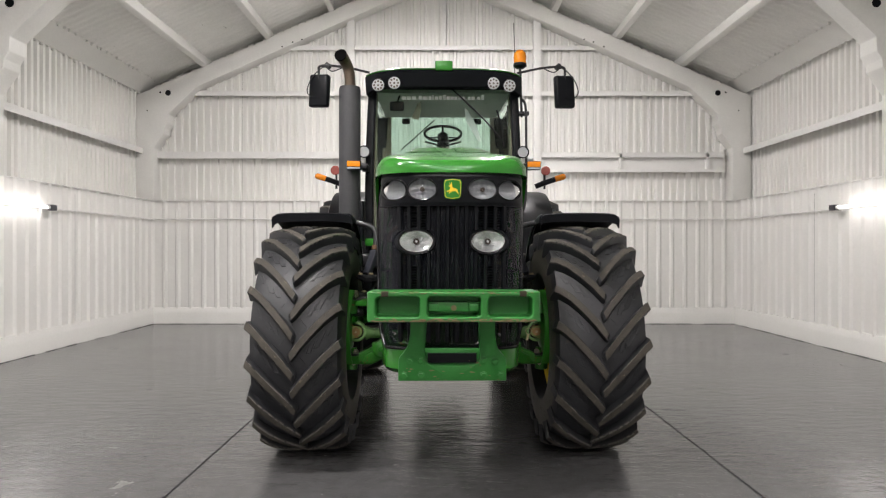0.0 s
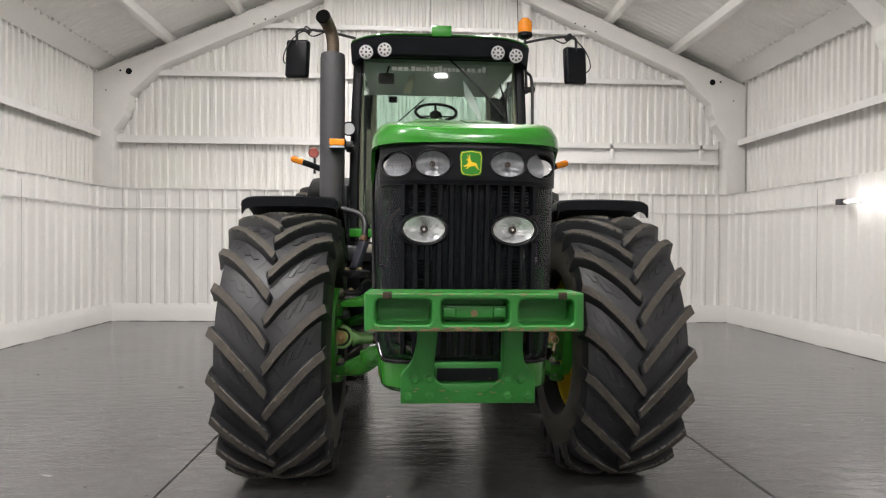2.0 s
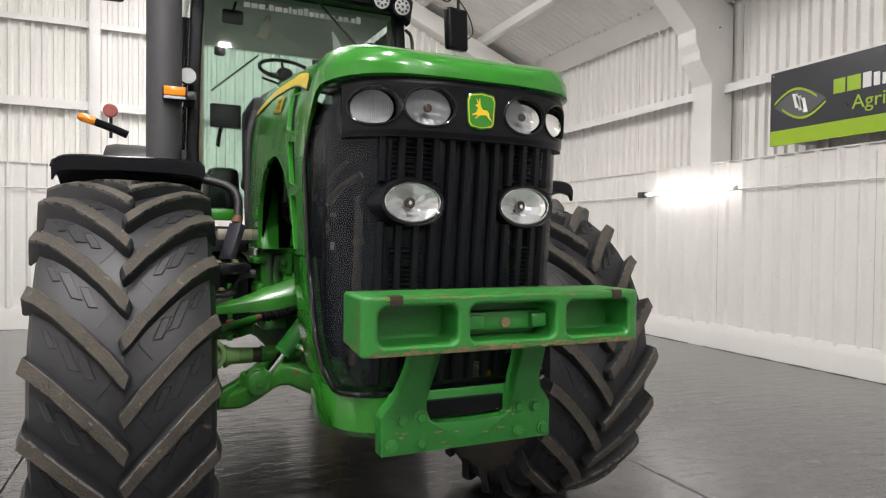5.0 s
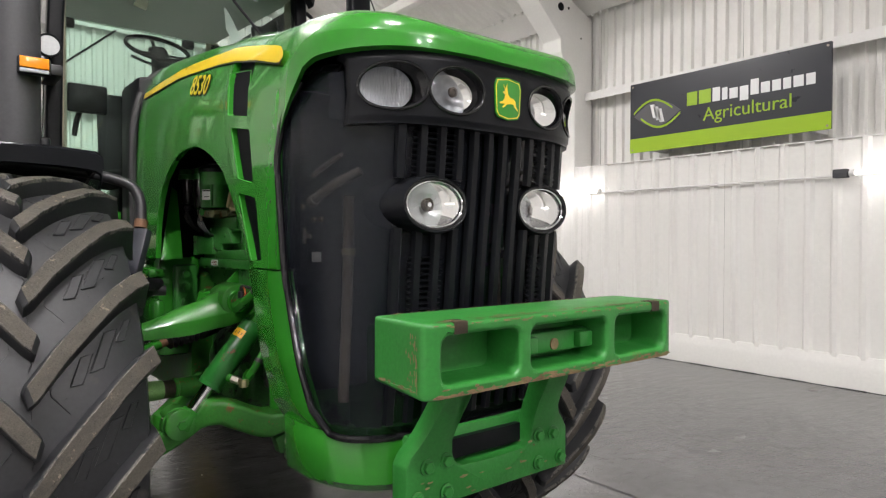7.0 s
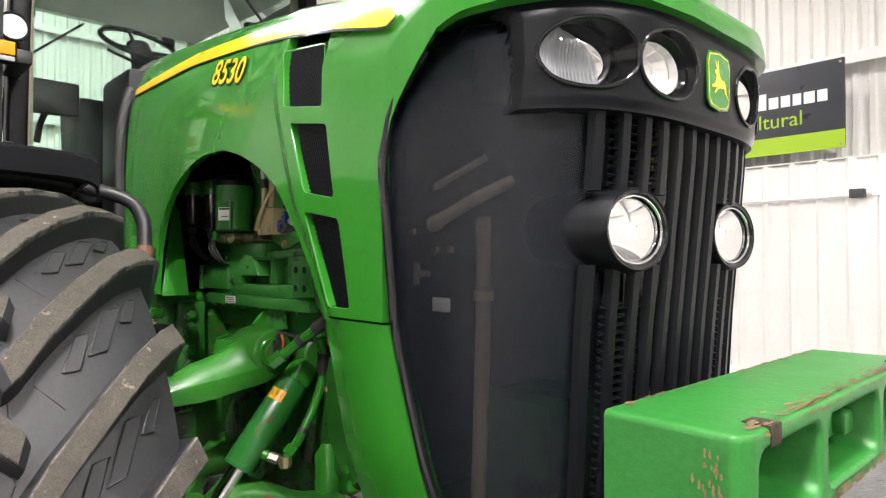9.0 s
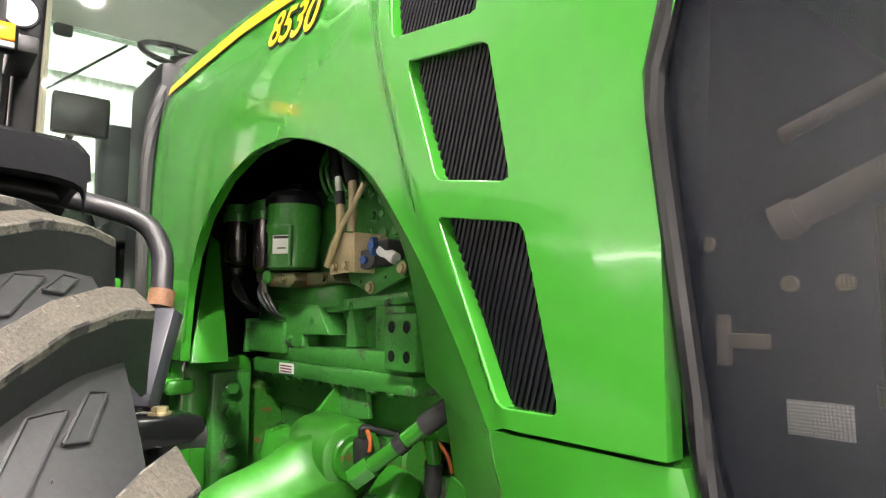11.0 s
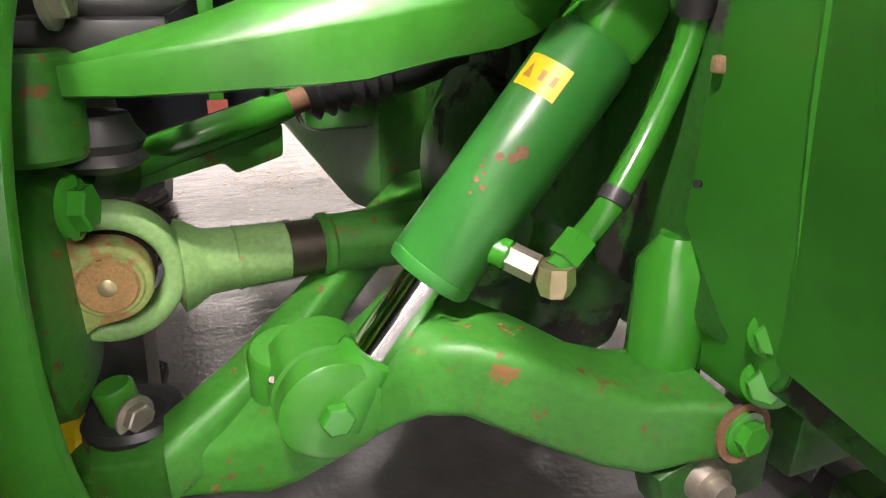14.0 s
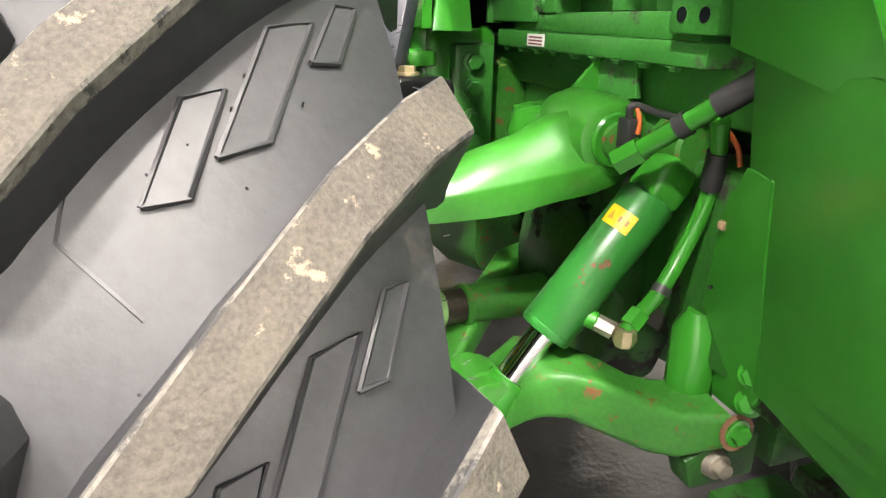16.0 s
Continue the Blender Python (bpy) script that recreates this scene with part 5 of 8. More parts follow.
def lug(R, half, lug_h, rise, wide, side):
    """One slanting tread lug, its nose at the front of the wheel; slot 1 is the dusty top."""
    rb = R - lug_h
    rings = []
    stations = ((-0.05, -0.09, 0.75), (-0.02, -0.05, 0.95), (0.03, 0.005, 1.0), (0.18, 0.20, 1.0), (0.42, 0.46, 0.98), (0.66, 0.71, 0.97), (0.85, 0.88, 1.0), (0.975, 0.975, 1.06), (1.0, 1.0, 1.1))
    for n, (fx, fa, fw) in enumerate(stations):
        x = side * fx * half
        ac = fa * rise
        top = R - 0.052 * (abs(x) / half) ** 4 - (0.012 if n == 0 else 0)
        if n == len(stations) - 1:
            top = R - 0.115
        bot = (crown(x, rb, half) if abs(x) < half * 0.93 else rb - 0.10) - 0.012
        dx = side * wide * 0.30 * fw
        ring = []
        for da, r, sx in ((-0.76, bot, 1.35), (-0.53, top - 0.012, 1.05), (-0.49, top - 0.002, 1.0), (-0.44, top, 0.9), (0.44, top, -0.9), (0.49, top - 0.002, -1.0), (0.53, top - 0.012, -1.05), (0.76, bot, -1.35)):
            a = ac + da * wide * fw / R
            ring.append((x + dx * sx * 0.5, -r * math.cos(a), r * math.sin(a)))
        rings.append(ring)
    own = loft(rings)
    own.normal_update()
    own.faces.index_update()
    for f in own.faces:
        mid = f.calc_center_median()
        rr = math.hypot(mid.y, mid.z)
        f.material_index = 1 if rr > R - 0.040 and len(f.verts) == 4 and abs(f.normal.dot(Vector((0, mid.y, mid.z)).normalized())) > 0.72 else 0
        if f.index < 8 * (len(stations) - 1) and f.index % 8 in (1, 2, 4, 5) and f.index >= 8:
            f.material_index = 2
    return own


MARKS = (((0.28, 0.310), (0.37, 0.315), (0.46, 0.415), (0.37, 0.405)), ((0.43, 0.350), (0.54, 0.365), (0.68, 0.505), (0.57, 0.490)), ((0.66, 0.455), (0.73, 0.460), (0.81, 0.545), (0.75, 0.540)))


def tread_marks(R, half, lugs, lug_h, rise, phase):
    """Between each pair of lugs: three low plates with a beaded rim, a bent moulding rib, and vent nubs; a torn flash line round the middle."""
    bm = bmesh.new()
    rng = random.Random(17)
    rb, pitch, k_rise = R - lug_h, 2 * math.pi / lugs, rise / 0.40
    def at(side, f, a, up):
        r = crown(f * half, rb, half) + up
        return Vector((side * f * half, -r * math.cos(a), r * math.sin(a)))
    for side in (-1, 1):
        for k in range(lugs):
            a0 = k * pitch + (pitch / 2 if side > 0 else 0) + phase
            for quad in MARKS:
                q = [(f, a0 + a * k_rise) for f, a in quad]
                loft([[at(side, f, a, up) for f, a in q] for up in (-0.006, 0.0030)], bm)
                tube([at(side, f, a, 0.0026) for f, a in q + q[:1]], 0.0022, bm, 5, 1)
            tube([at(side, f, a0 + a * k_rise, 0.0004) for f, a in ((0.16, 0.350), (0.133, 0.288), (0.27, 0.222))], 0.0016, bm, 4, 1)
            for _ in range(9):
                f, a = rng.uniform(0.08, 0.75), a0 + rng.uniform(0.22, 0.50) * k_rise
                rod(at(side, f, a, -0.001), at(side, f, a, rng.uniform(0.002, 0.006)) + Vector((rng.uniform(-0.002, 0.002), 0, 0)), 0.0008, bm, 4)
    for k in range(lugs * 2):
        a = k * pitch / 2 + phase + 0.06
        pts = [at(1, rng.uniform(-0.012, 0.012), a + d * pitch, 0.001) for d in lin(0.0, rng.uniform(0.16, 0.34), 5)]
        tube(pts, [rng.uniform(0.0008, 0.0026) for _ in pts], bm, 5, 1)
    return bm


def wheel(name, R, half, rim_r, lugs, lug_h, rise, wide, at, inner, phase=0.0):
    """Tyre with its lugs, and the rim. inner: +1 where the machine's body lies towards +x of the wheel."""
    place = Matrix.Translation(at)
    tyre = part(name + "_tyre", carcass(R, half, rim_r, lug_h), [RUBBER, SIDEWALL], tractor, "dusty black tyre with deep chevron lugs", smooth=40)
    tyre.matrix_local = place
    pitch = 2 * math.pi / lugs
    for side in (-1, 1):
        first = None
        for k in range(lugs):
            if first is None:
                one = first = part("lug", lug(R, half, lug_h, rise, wide, side), [RUBBER, DUSTY, LUG_EDGE], tyre, smooth=35)
            else:
                one = new("lug", first.data)
                one.parent = tyre
            one.rotation_euler.x = -(k * pitch + (pitch / 2 if side > 0 else 0) + phase)
    part("tread_pattern", tread_marks(R, half, lugs, lug_h, rise, phase), RUBBER, tyre, "small raised bars between lugs", kind="stuff")
    prof = [(-half * 0.70, rim_r + 0.016), (-half * 0.66, rim_r + 0.018), (-half * 0.62, rim_r - 0.012), (-half * 0.3, rim_r - 0.04), (half * 0.3, rim_r - 0.04), (half * 0.62, rim_r - 0.012), (half * 0.66, rim_r + 0.018), (half * 0.70, rim_r + 0.016)]
    secs = [[(x, r * math.cos(2 * math.pi * k / 64), r * math.sin(2 * math.pi * k / 64)) for k in range(64)] for x, r in prof]
    secs += [[(x, (r - 0.012) * math.cos(2 * math.pi * k / 64), (r - 0.012) * math.sin(2 * math.pi * k / 64)) for k in range(64)] for x, r in prof[::-1]]
    if name == "front":
        rng, hair = random.Random(3), bmesh.new()
        for k in range(170):
            a, r = rng.uniform(-1.2, 1.2), rng.uniform(rim_r + 0.06, R - 0.13)
            p = Vector((inner * half * 0.99, -r * math.cos(a), r * math.sin(a)))
            d = Vector((inner * 0.007 * rng.uniform(0.4, 1.2), rng.uniform(-0.003, 0.003), rng.uniform(-0.002, 0.002)))
            rod(p, p + d, 0.0005, hair, 4)
        part("rubber_hair", hair, MATT_GREY, tyre, "pale moulding hairs on the sidewall", kind="stuff")
    rim = part(name + "_rim", loft(secs + secs[:1], caps=False), YELLOW, tractor, "yellow painted steel rim")
    rim.matrix_local = place
    disc = lathe([(0, rim_r - 0.05), (0.012, rim_r - 0.05), (0.05, rim_r * 0.55), (0.06, 0.17), (0.06, 0.0)], (-inner * 0.06, 0, 0), (-inner, 0, 0), 48)
    part("wheel_disc", disc, YELLOW, rim, "yellow wheel centre")


for s in (-1, 1):
    wheel("front", 0.795, 0.298, 0.42, 20, 0.052, 0.40, 0.047, (s * 0.962, AX_Y, AX_Z), -s, -0.170)
    wheel("rear", 1.02, 0.355, 0.54, 22, 0.058, 0.32, 0.055, (s * 1.02, 7.72, 1.015), -s)

# -- engine seen through the arch --
SMOKED = material("smoked_bowl", (0.05, 0.04, 0.042), 0.16, metal=0.35, vary=0.2, coat=0.8)
GRIMY = material("grimy_rusty_casting", (0.085, 0.085, 0.035), 0.6, vary=0.45, scale=18, bump=0.4, bump_scale=80, spots=(0.16, 0.075, 0.03), spot_at=0.54, spot_scale=16)
TAN = material("tan_primer", (0.42, 0.34, 0.20), 0.55, vary=0.15, scale=14, bump=0.1, spots=(0.2, 0.12, 0.05), spot_at=0.66, spot_scale=30)
PRINT_RED = material("faded_red_print", (0.20, 0.05, 0.05), 0.5)
PICTO_DARK = material("dark_print", (0.03, 0.03, 0.03), 0.5)
BLUE_PLUG = material("blue_connector", (0.03, 0.08, 0.25), 0.4)
engine = empty("engine")
engine.parent = tractor
part("block", box((-0.13, 4.28, 1.18), (0.13, 5.35, 1.72), 0.02), ENGINE, engine, "dull green cast engine block")
part("sump_flange", box((-0.185, 4.42, 1.266), (0.185, 5.12, 1.302), 0.005), ENGINE, engine)
part("sump", box((-0.11, 4.56, 1.10), (0.11, 5.12, 1.262), 0.02), ENGINE, engine)
for s in (-1, 1):
    X = lambda a, b: (min(s * a, s * b), max(s * a, s * b))
    def plate(name, x, line, deep, tone, label="", bevel=0.004, under=None):
        """A piece of plate or casting whose outer face lies at x, with its outline in y and z."""
        return part(name, prism(line, (-s * deep, 0, 0), bevel, at=lambda a, b: (s * x, a, b)), tone, under or engine, label)
    for y in lin(4.50, 5.08, 9):
        part("flange_bolt", bolt((s * 0.172, y, 1.266), (0, 0, -1), 0.009), ENGINE, engine)
    plate("block_ledge", 0.181, [(5.04, 1.302), (5.035, 1.336), (4.44, 1.344), (4.44, 1.302)], 0.06, ENGINE)
    plate("side_rail", 0.172, [(4.83, 1.438), (4.46, 1.455), (4.445, 1.433), (4.82, 1.412)], 0.05, ENGINE)
    for y in (4.52, 4.66, 4.79):
        part("rail_bolt", bolt((s * 0.172, y, 1.4325 - 0.03 * (y - 4.6)), (s, 0, 0), 0.0065), ENGINE, engine)
    plate("mount_bracket", 0.186, [(5.025, 1.447), (4.775, 1.435), (4.726, 1.367), (4.851, 1.365), (4.85, 1.336), (5.02, 1.336)], 0.06, ENGINE, "dull green slanting bracket", 0.006)
    for y, z in ((4.965, 1.425), (4.905, 1.355), (4.80, 1.40)):
        part("bracket_bolt", bolt((s * 0.186, y, z), (s, 0, 0), 0.007), ENGINE, engine)
    plate("mount_bracket", 0.176, [(4.559, 1.43), (4.457, 1.43), (4.457, 1.343), (4.558, 1.343)], 0.05, ENGINE, "", 0.005)
    plate("block_rib", 0.160, [(4.690, 1.43), (4.672, 1.43), (4.655, 1.343), (4.70, 1.343)], 0.04, ENGINE)
    # bracket with a drilled flange
    brk = part("drilled_bracket", box((X(0.10, 0.195)[0], 4.93, 1.318), (X(0.10, 0.195)[1], 5.136, 1.394), 0.006), ENGINE, engine, "green drilled bracket")
    part("flange", box((X(0.165, 0.206)[0], 5.128, 1.314), (X(0.165, 0.206)[1], 5.142, 1.400), 0.003), ENGINE, brk)
    for z in (1.337, 1.378):
        part("hole", rod((s * 0.188, 5.1272, z), (s * 0.188, 5.129, z), 0.0055, seg=14), BLACK, brk, "dark bolt hole")
    # gusset between the flange and the arm
    plate("gusset", 0.162, [(4.654, 1.292), (4.614, 1.28), (4.60, 1.205), (4.88, 1.158)], 0.012, ENGINE, "green gusset plate", 0.002)
    plate("flange_label", 0.1865, [(4.962, 1.272), (4.962, 1.296), (4.888, 1.297), (4.888, 1.273)], 0.002, LABEL, "small label with red print", 0)
    for z in (1.277, 1.2835, 1.290):
        plate("print_bar", 0.1870, [(4.955, z - 0.0017), (4.955, z + 0.0017), (4.896, z + 0.0017), (4.896, z - 0.0017)], 0.0008, PRINT_RED, "", 0)
    # four-hole plate
    hole_plate = part("hole_plate", box((X(0.15, 0.206)[0], 4.384, 1.312), (X(0.15, 0.206)[1], 4.484, 1.416), 0.006), ENGINE, engine)
    for y in (4.411, 4.457):
        for z in (1.338, 1.390):
            part("hole", rod((s * 0.2055, y, z), (s * 0.2072, y, z), 0.0105, seg=16), BLACK, hole_plate, "dark bolt hole")
            part("hole_rim", tube([(s * 0.2062, y + 0.0112 * math.cos(a), z + 0.0112 * math.sin(a)) for a in lin(0, 2 * math.pi, 17)], 0.0012, seg=5, n=1), ENGINE, hole_plate)
    # fuel filter
    FX, FYC = 0.203, 4.865
    f = part("fuel_filter", lathe([(0, 0.050), (0.006, 0.058), (0.085, 0.060), (0.092, 0.064), (0.104, 0.064), (0.110, 0.061), (0.142, 0.062), (0.152, 0.060)], (s * FX, FYC, 1.512), (s * FX, FYC, 2), 36), ENGINE, engine, "green canister with black cap")
    part("filter_cap", lathe([(0, 0.067), (0.016, 0.066), (0.030, 0.054), (0.038, 0.022), (0.050, 0.020), (0.053, 0.014)], (s * FX, FYC, 1.662), (s * FX, FYC, 2), 36), BLACK, f, "black screw cap")
    part("drain_strip", tube([(s * (FX + 0.035), FYC - 0.053, 1.52), (s * (FX + 0.035), FYC - 0.055, 1.61)], 0.005, seg=8), ENGINE, f)
    way = Vector((s * 0.80, -0.60, 0))
    face = Matrix.Translation(Vector((s * FX, FYC, 1.568)) + way * 0.0602) @ way.to_track_quat("Y", "Z").to_matrix().to_4x4()
    part("filter_label", turned(box((-0.021, -0.003, -0.021), (0.021, 0.0012, 0.021)), face), LABEL, f, "white sticker with dark print")
    part("print_bar", turned(box((-0.019, 0.0, 0.013), (0.019, 0.0018, 0.019)), face), PICTO_DARK, f)
    part("print_bar", turned(box((-0.012, 0.0, -0.010), (0.010, 0.0018, -0.007)), face), PICTO_DARK, f)
    plate("filter_base", 0.235, [(4.955, 1.508), (4.80, 1.505), (4.79, 1.486), (4.82, 1.470), (4.94, 1.478)], 0.10, GRIMY, "grimy rusty base casting", 0.008, f)
    plate("filter_base", 0.205, [(4.80, 1.505), (4.68, 1.500), (4.665, 1.478), (4.80, 1.474)], 0.08, GRIMY, "", 0.008, f)
    part("drain", lathe([(0, 0.016), (0.03, 0.016), (0.034, 0.009)], (s * 0.215, 4.925, 1.500), (s * 0.27, 4.915, 1.500), 20), ENGINE, f)
    for y in (4.845, 4.71):
        part("base_bolt", bolt((s * (0.235 if y > 4.8 else 0.205), y, 1.489), (s, 0, 0), 0.009), GRIMY, f)
    part("housing", box((X(0.12, 0.185)[0], 4.69, 1.425), (X(0.12, 0.185)[1], 4.93, 1.478), 0.010), ENGINE, f)
    # pair of gloss dark bowls
    for x, y, z0, z1, r in ((0.236, 5.125, 1.535, 1.650, 0.033), (0.226, 4.985, 1.512, 1.642, 0.027)):
        c = part("water_separator", lathe([(0, r * 0.5), (0.008, r * 0.9), (0.014, r), (z1 - z0, r)], (s * x, y, z0), (s * x, y, 2), 28), SMOKED, engine, "gloss dark sediment bowl")
        part("head", lathe([(0, r + 0.006), (0.020, r + 0.006), (0.024, r + 0.001), (0.045, r)], (s * x, y, z1), (s * x, y, 2), 28), ENGINE, c)
        part("foot", lathe([(0, 0.011), (0.018, 0.015), (0.022, 0.010)], (s * x, y, z0 - 0.022), (s * x, y, 2), 16), HOSE, c)
        for k in range(3):
            part("sensor_wire", tube([(s * (x + 0.004 * k), y, z0 - 0.015), (s * (x + 0.012 - 0.006 * k), y - 0.01 - 0.012 * k, z0 - 0.055), (s * (x - 0.01), y - 0.03 - 0.016 * k, z0 - 0.095), (s * (x - 0.05), y - 0.02 * k, z0 - 0.115)], 0.0042, seg=8), HOSE, c)
    part("wire_clip", rod((s * 0.232, 4.952, 1.465), (s * 0.240, 4.945, 1.492), 0.006, seg=10), STEEL, engine, "bright wire clip")
    part("head_bracket", box((X(0.15, 0.225)[0], 4.955, 1.645), (X(0.15, 0.225)[1], 5.12, 1.70), 0.008), ENGINE, engine)
    part("slant_plate", prism([(s * a, b) for a, b in ((0.375, 1.298), (0.285, 1.298), (0.268, 1.60), (0.29, 1.62))], (0, 0.012, 0), 0.002, at=lambda a, b: (a, 5.03 + 0.45 * (b - 1.30), b)), GREEN, engine, "green slanting side plate")
    part("bulkhead", box((X(0.12, 0.335)[0], 5.22, 1.29), (X(0.12, 0.335)[1], 5.25, 1.76), 0.004), BLACK, engine, "dark bulkhead behind the bowls")
    # tan bracket, hoses, plugs and the bolted plate
    tan = plate("tan_bracket", 0.216, [(4.672, 1.494), (4.585, 1.496), (4.578, 1.572), (4.622, 1.578), (4.640, 1.556), (4.664, 1.552)], 0.008, TAN, "tan painted bracket", 0.002)
    part("fold", box((X(0.15, 0.216)[0], 4.574, 1.494), (X(0.15, 0.216)[1], 4.582, 1.574), 0.002), TAN, tan)
    for y, z in ((4.648, 1.507), (4.604, 1.510)):
        part("bracket_bolt", bolt((s * 0.216, y, z), (s, 0, 0), 0.0075), ZINC, tan)
    part("connector", box((X(0.14, 0.185)[0], 4.505, 1.505), (X(0.14, 0.185)[1], 4.572, 1.558), 0.010), HOSE, engine, "black wiring connector")
    part("connector", rod((s * 0.180, 4.575, 1.520), (s * 0.196, 4.565, 1.520), 0.019, seg=20), HOSE, engine, "round black plug body")
    for y, z in ((4.545, 1.545), (4.572, 1.519)):
        part("plug", rod((s * 0.180, y, z), (s * 0.202, y - 0.006, z), 0.0085, seg=12), BLUE_PLUG, engine, "blue plug")
        part("plug", box((X(0.182, 0.196)[0], y - 0.004, z - 0.018), (X(0.182, 0.196)[1], y + 0.008, z + 0.018), 0.002), BLUE_PLUG, engine, "blue plug")
    part("sleeve", tube([(s * 0.168, 4.560, 1.548), (s * 0.176, 4.535, 1.536), (s * 0.172, 4.495, 1.518)], (0.009, 0.013, 0.012), seg=12), LABEL, engine, "white cable sleeve")
    part("sleeve_end", rod((s * 0.170, 4.575, 1.562), (s * 0.168, 4.545, 1.556), 0.012, seg=12), TAN, engine)
    bolted = plate("bolted_plate", 0.168, [(4.476, 1.516), (4.470, 1.483), (4.578, 1.451), (4.703, 1.489), (4.63, 1.510)], 0.010, ENGINE, "green plate with zinc bolts", 0.002)
    for y, z in ((4.478, 1.499), (4.588, 1.466)):
        part("zinc_bolt", bolt((s * 0.168, y, z), (s, 0, 0), 0.009), ZINC, bolted)
    for y, z in ((4.535, 1.485), (4.625, 1.480)):
        part("hole", rod((s * 0.1675, y, z), (s * 0.1688, y, z), 0.0032, seg=10), BLACK, bolted)
    for r, tone, pts in ((0.0115, HOSE, ((4.74, 1.83), (4.70, 1.75), (4.672, 1.70))), (0.0075, LABEL, ((4.672, 1.702), (4.664, 1.665))), (0.0115, HOSE, ((4.664, 1.668), (4.659, 1.640))), (0.0095, TAN, ((4.659, 1.642), (4.657, 1.585))),
                         (0.0140, HOSE, ((4.69, 1.84), (4.64, 1.745), (4.612, 1.68))), (0.0095, TAN, ((4.612, 1.684), (4.608, 1.635), (4.614, 1.580)))):
        part("fuel_hose", tube([(s * (0.20 - 0.12 * max(0, z - 1.70)), y, z) for y, z in pts], r, seg=12), tone, engine, {HOSE: "black hose", TAN: "pale tan pipe", LABEL: "white hose sleeve"}[tone])
    part("dipstick", tube([(s * 0.224, 4.527, 1.664), (s * 0.226, 4.606, 1.588), (s * 0.226, 4.635, 1.555), (s * 0.222, 4.669, 1.512)], (0.0055, 0.0055, 0.008, 0.008), seg=10), TAN, engine, "pale dipstick tube")
    for k in range(7):
        y = 4.63 + 0.026 * k
        part("injector_line", tube([(s * 0.13, y, 1.665), (s * 0.165, y + 0.006, 1.70), (s * 0.17, y + 0.012, 1.76), (s * 0.12, y + 0.02, 1.84)], 0.005, seg=8), ENGINE, engine)
        part("line_nut", bolt((s * 0.148, y, 1.678), (s * 0.7, 0, 0.7), 0.009), ENGINE, engine)
    part("injection_pump", box((X(0.09, 0.135)[0], 4.38, 1.56), (X(0.09, 0.135)[1], 4.68, 1.74), 0.015), ENGINE, engine)
    rng = random.Random(5)
    for k in range(20):
        y, z = 4.43 + 0.052 * (k % 5) + rng.uniform(-0.012, 0.012), 1.585 + 0.038 * (k // 5) + rng.uniform(-0.008, 0.008)
        part("pump_fitting", bolt((s * 0.135, y, z), (s * 0.8, rng.uniform(-0.5, 0.3), rng.uniform(0, 0.4)), rng.uniform(0.007, 0.012)), ENGINE, engine)
part("air_duct", tube([(-0.05, 4.2, 1.78), (0.0, 4.5, 1.86), (0.05, 5.0, 1.88), (0.0, 5.35, 1.9)], 0.11, seg=20), BLACK, engine, "black air duct")
part("fan_shroud", box((-0.25, 3.98, 0.98), (0.25, 4.08, 1.85), 0.02), BLACK, engine, "black radiator shroud")
part("radiator", box((-0.345, 3.80, 0.95), (0.345, 3.86, 1.80), 0.01), BLACK, engine, "dark radiator core")
PALE_PIPE = material("pale_dusty_pipe", (0.30, 0.245, 0.185), 0.5, vary=0.25, scale=14)
for s in (-1, 1):
    part("cooler_pipe", tube([(s * 0.272, 3.66, 1.50), (s * 0.274, 3.66, 1.30), (s * 0.288, 3.66, 0.95)], 0.014), PALE_PIPE, engine, "dusty brown cooler pipe")
    part("pipe_collar", rod((s * 0.272, 3.66, 1.343), (s * 0.2725, 3.66, 1.360), 0.019), ZINC, engine, "pale pipe collar")
    part("cooler_pipe", tube([(s * 0.352, 3.712, 1.486), (s * 0.348, 3.675, 1.502), (s * 0.335, 3.62, 1.528), (s * 0.29, 3.57, 1.56)], 0.0115), PALE_PIPE, engine, "dusty brown cooler pipe")
    part("pipe_end", rod((s * 0.353, 3.716, 1.484), (s * 0.351, 3.700, 1.491), 0.0145), PALE_PIPE, engine)
    part("cable", tube([(s * 0.35, 3.71, 1.555), (s * 0.35, 3.67, 1.568), (s * 0.33, 3.60, 1.60)], 0.006), PALE_PIPE, engine)
    for y, z in ((3.776, 1.4744), (3.710, 1.4378), (3.671, 1.4376)):
        part("pale_bolt", rod((s * 0.345, y, z), (s * 0.352, y, z), 0.0062, seg=12), ZINC, engine)
    part("tee_bracket", box((min(s * 0.346, s * 0.352), 3.7265, 1.387), (max(s * 0.346, s * 0.352), 3.769, 1.399), 0.002), PALE_PIPE, engine, "pale bracket")
    part("tee_bracket", box((min(s * 0.3455, s * 0.3525), 3.7585, 1.372), (max(s * 0.3455, s * 0.3525), 3.770, 1.414), 0.002), PALE_PIPE, engine, "pale bracket")
    part("bracket_label", box((min(s * 0.349, s * 0.352), 3.670, 1.324), (max(s * 0.349, s * 0.352), 3.716, 1.350), 0.001), LABEL, engine, "small white tag")

PICTO = material("faded_print", (0.30, 0.17, 0.02), 0.5)
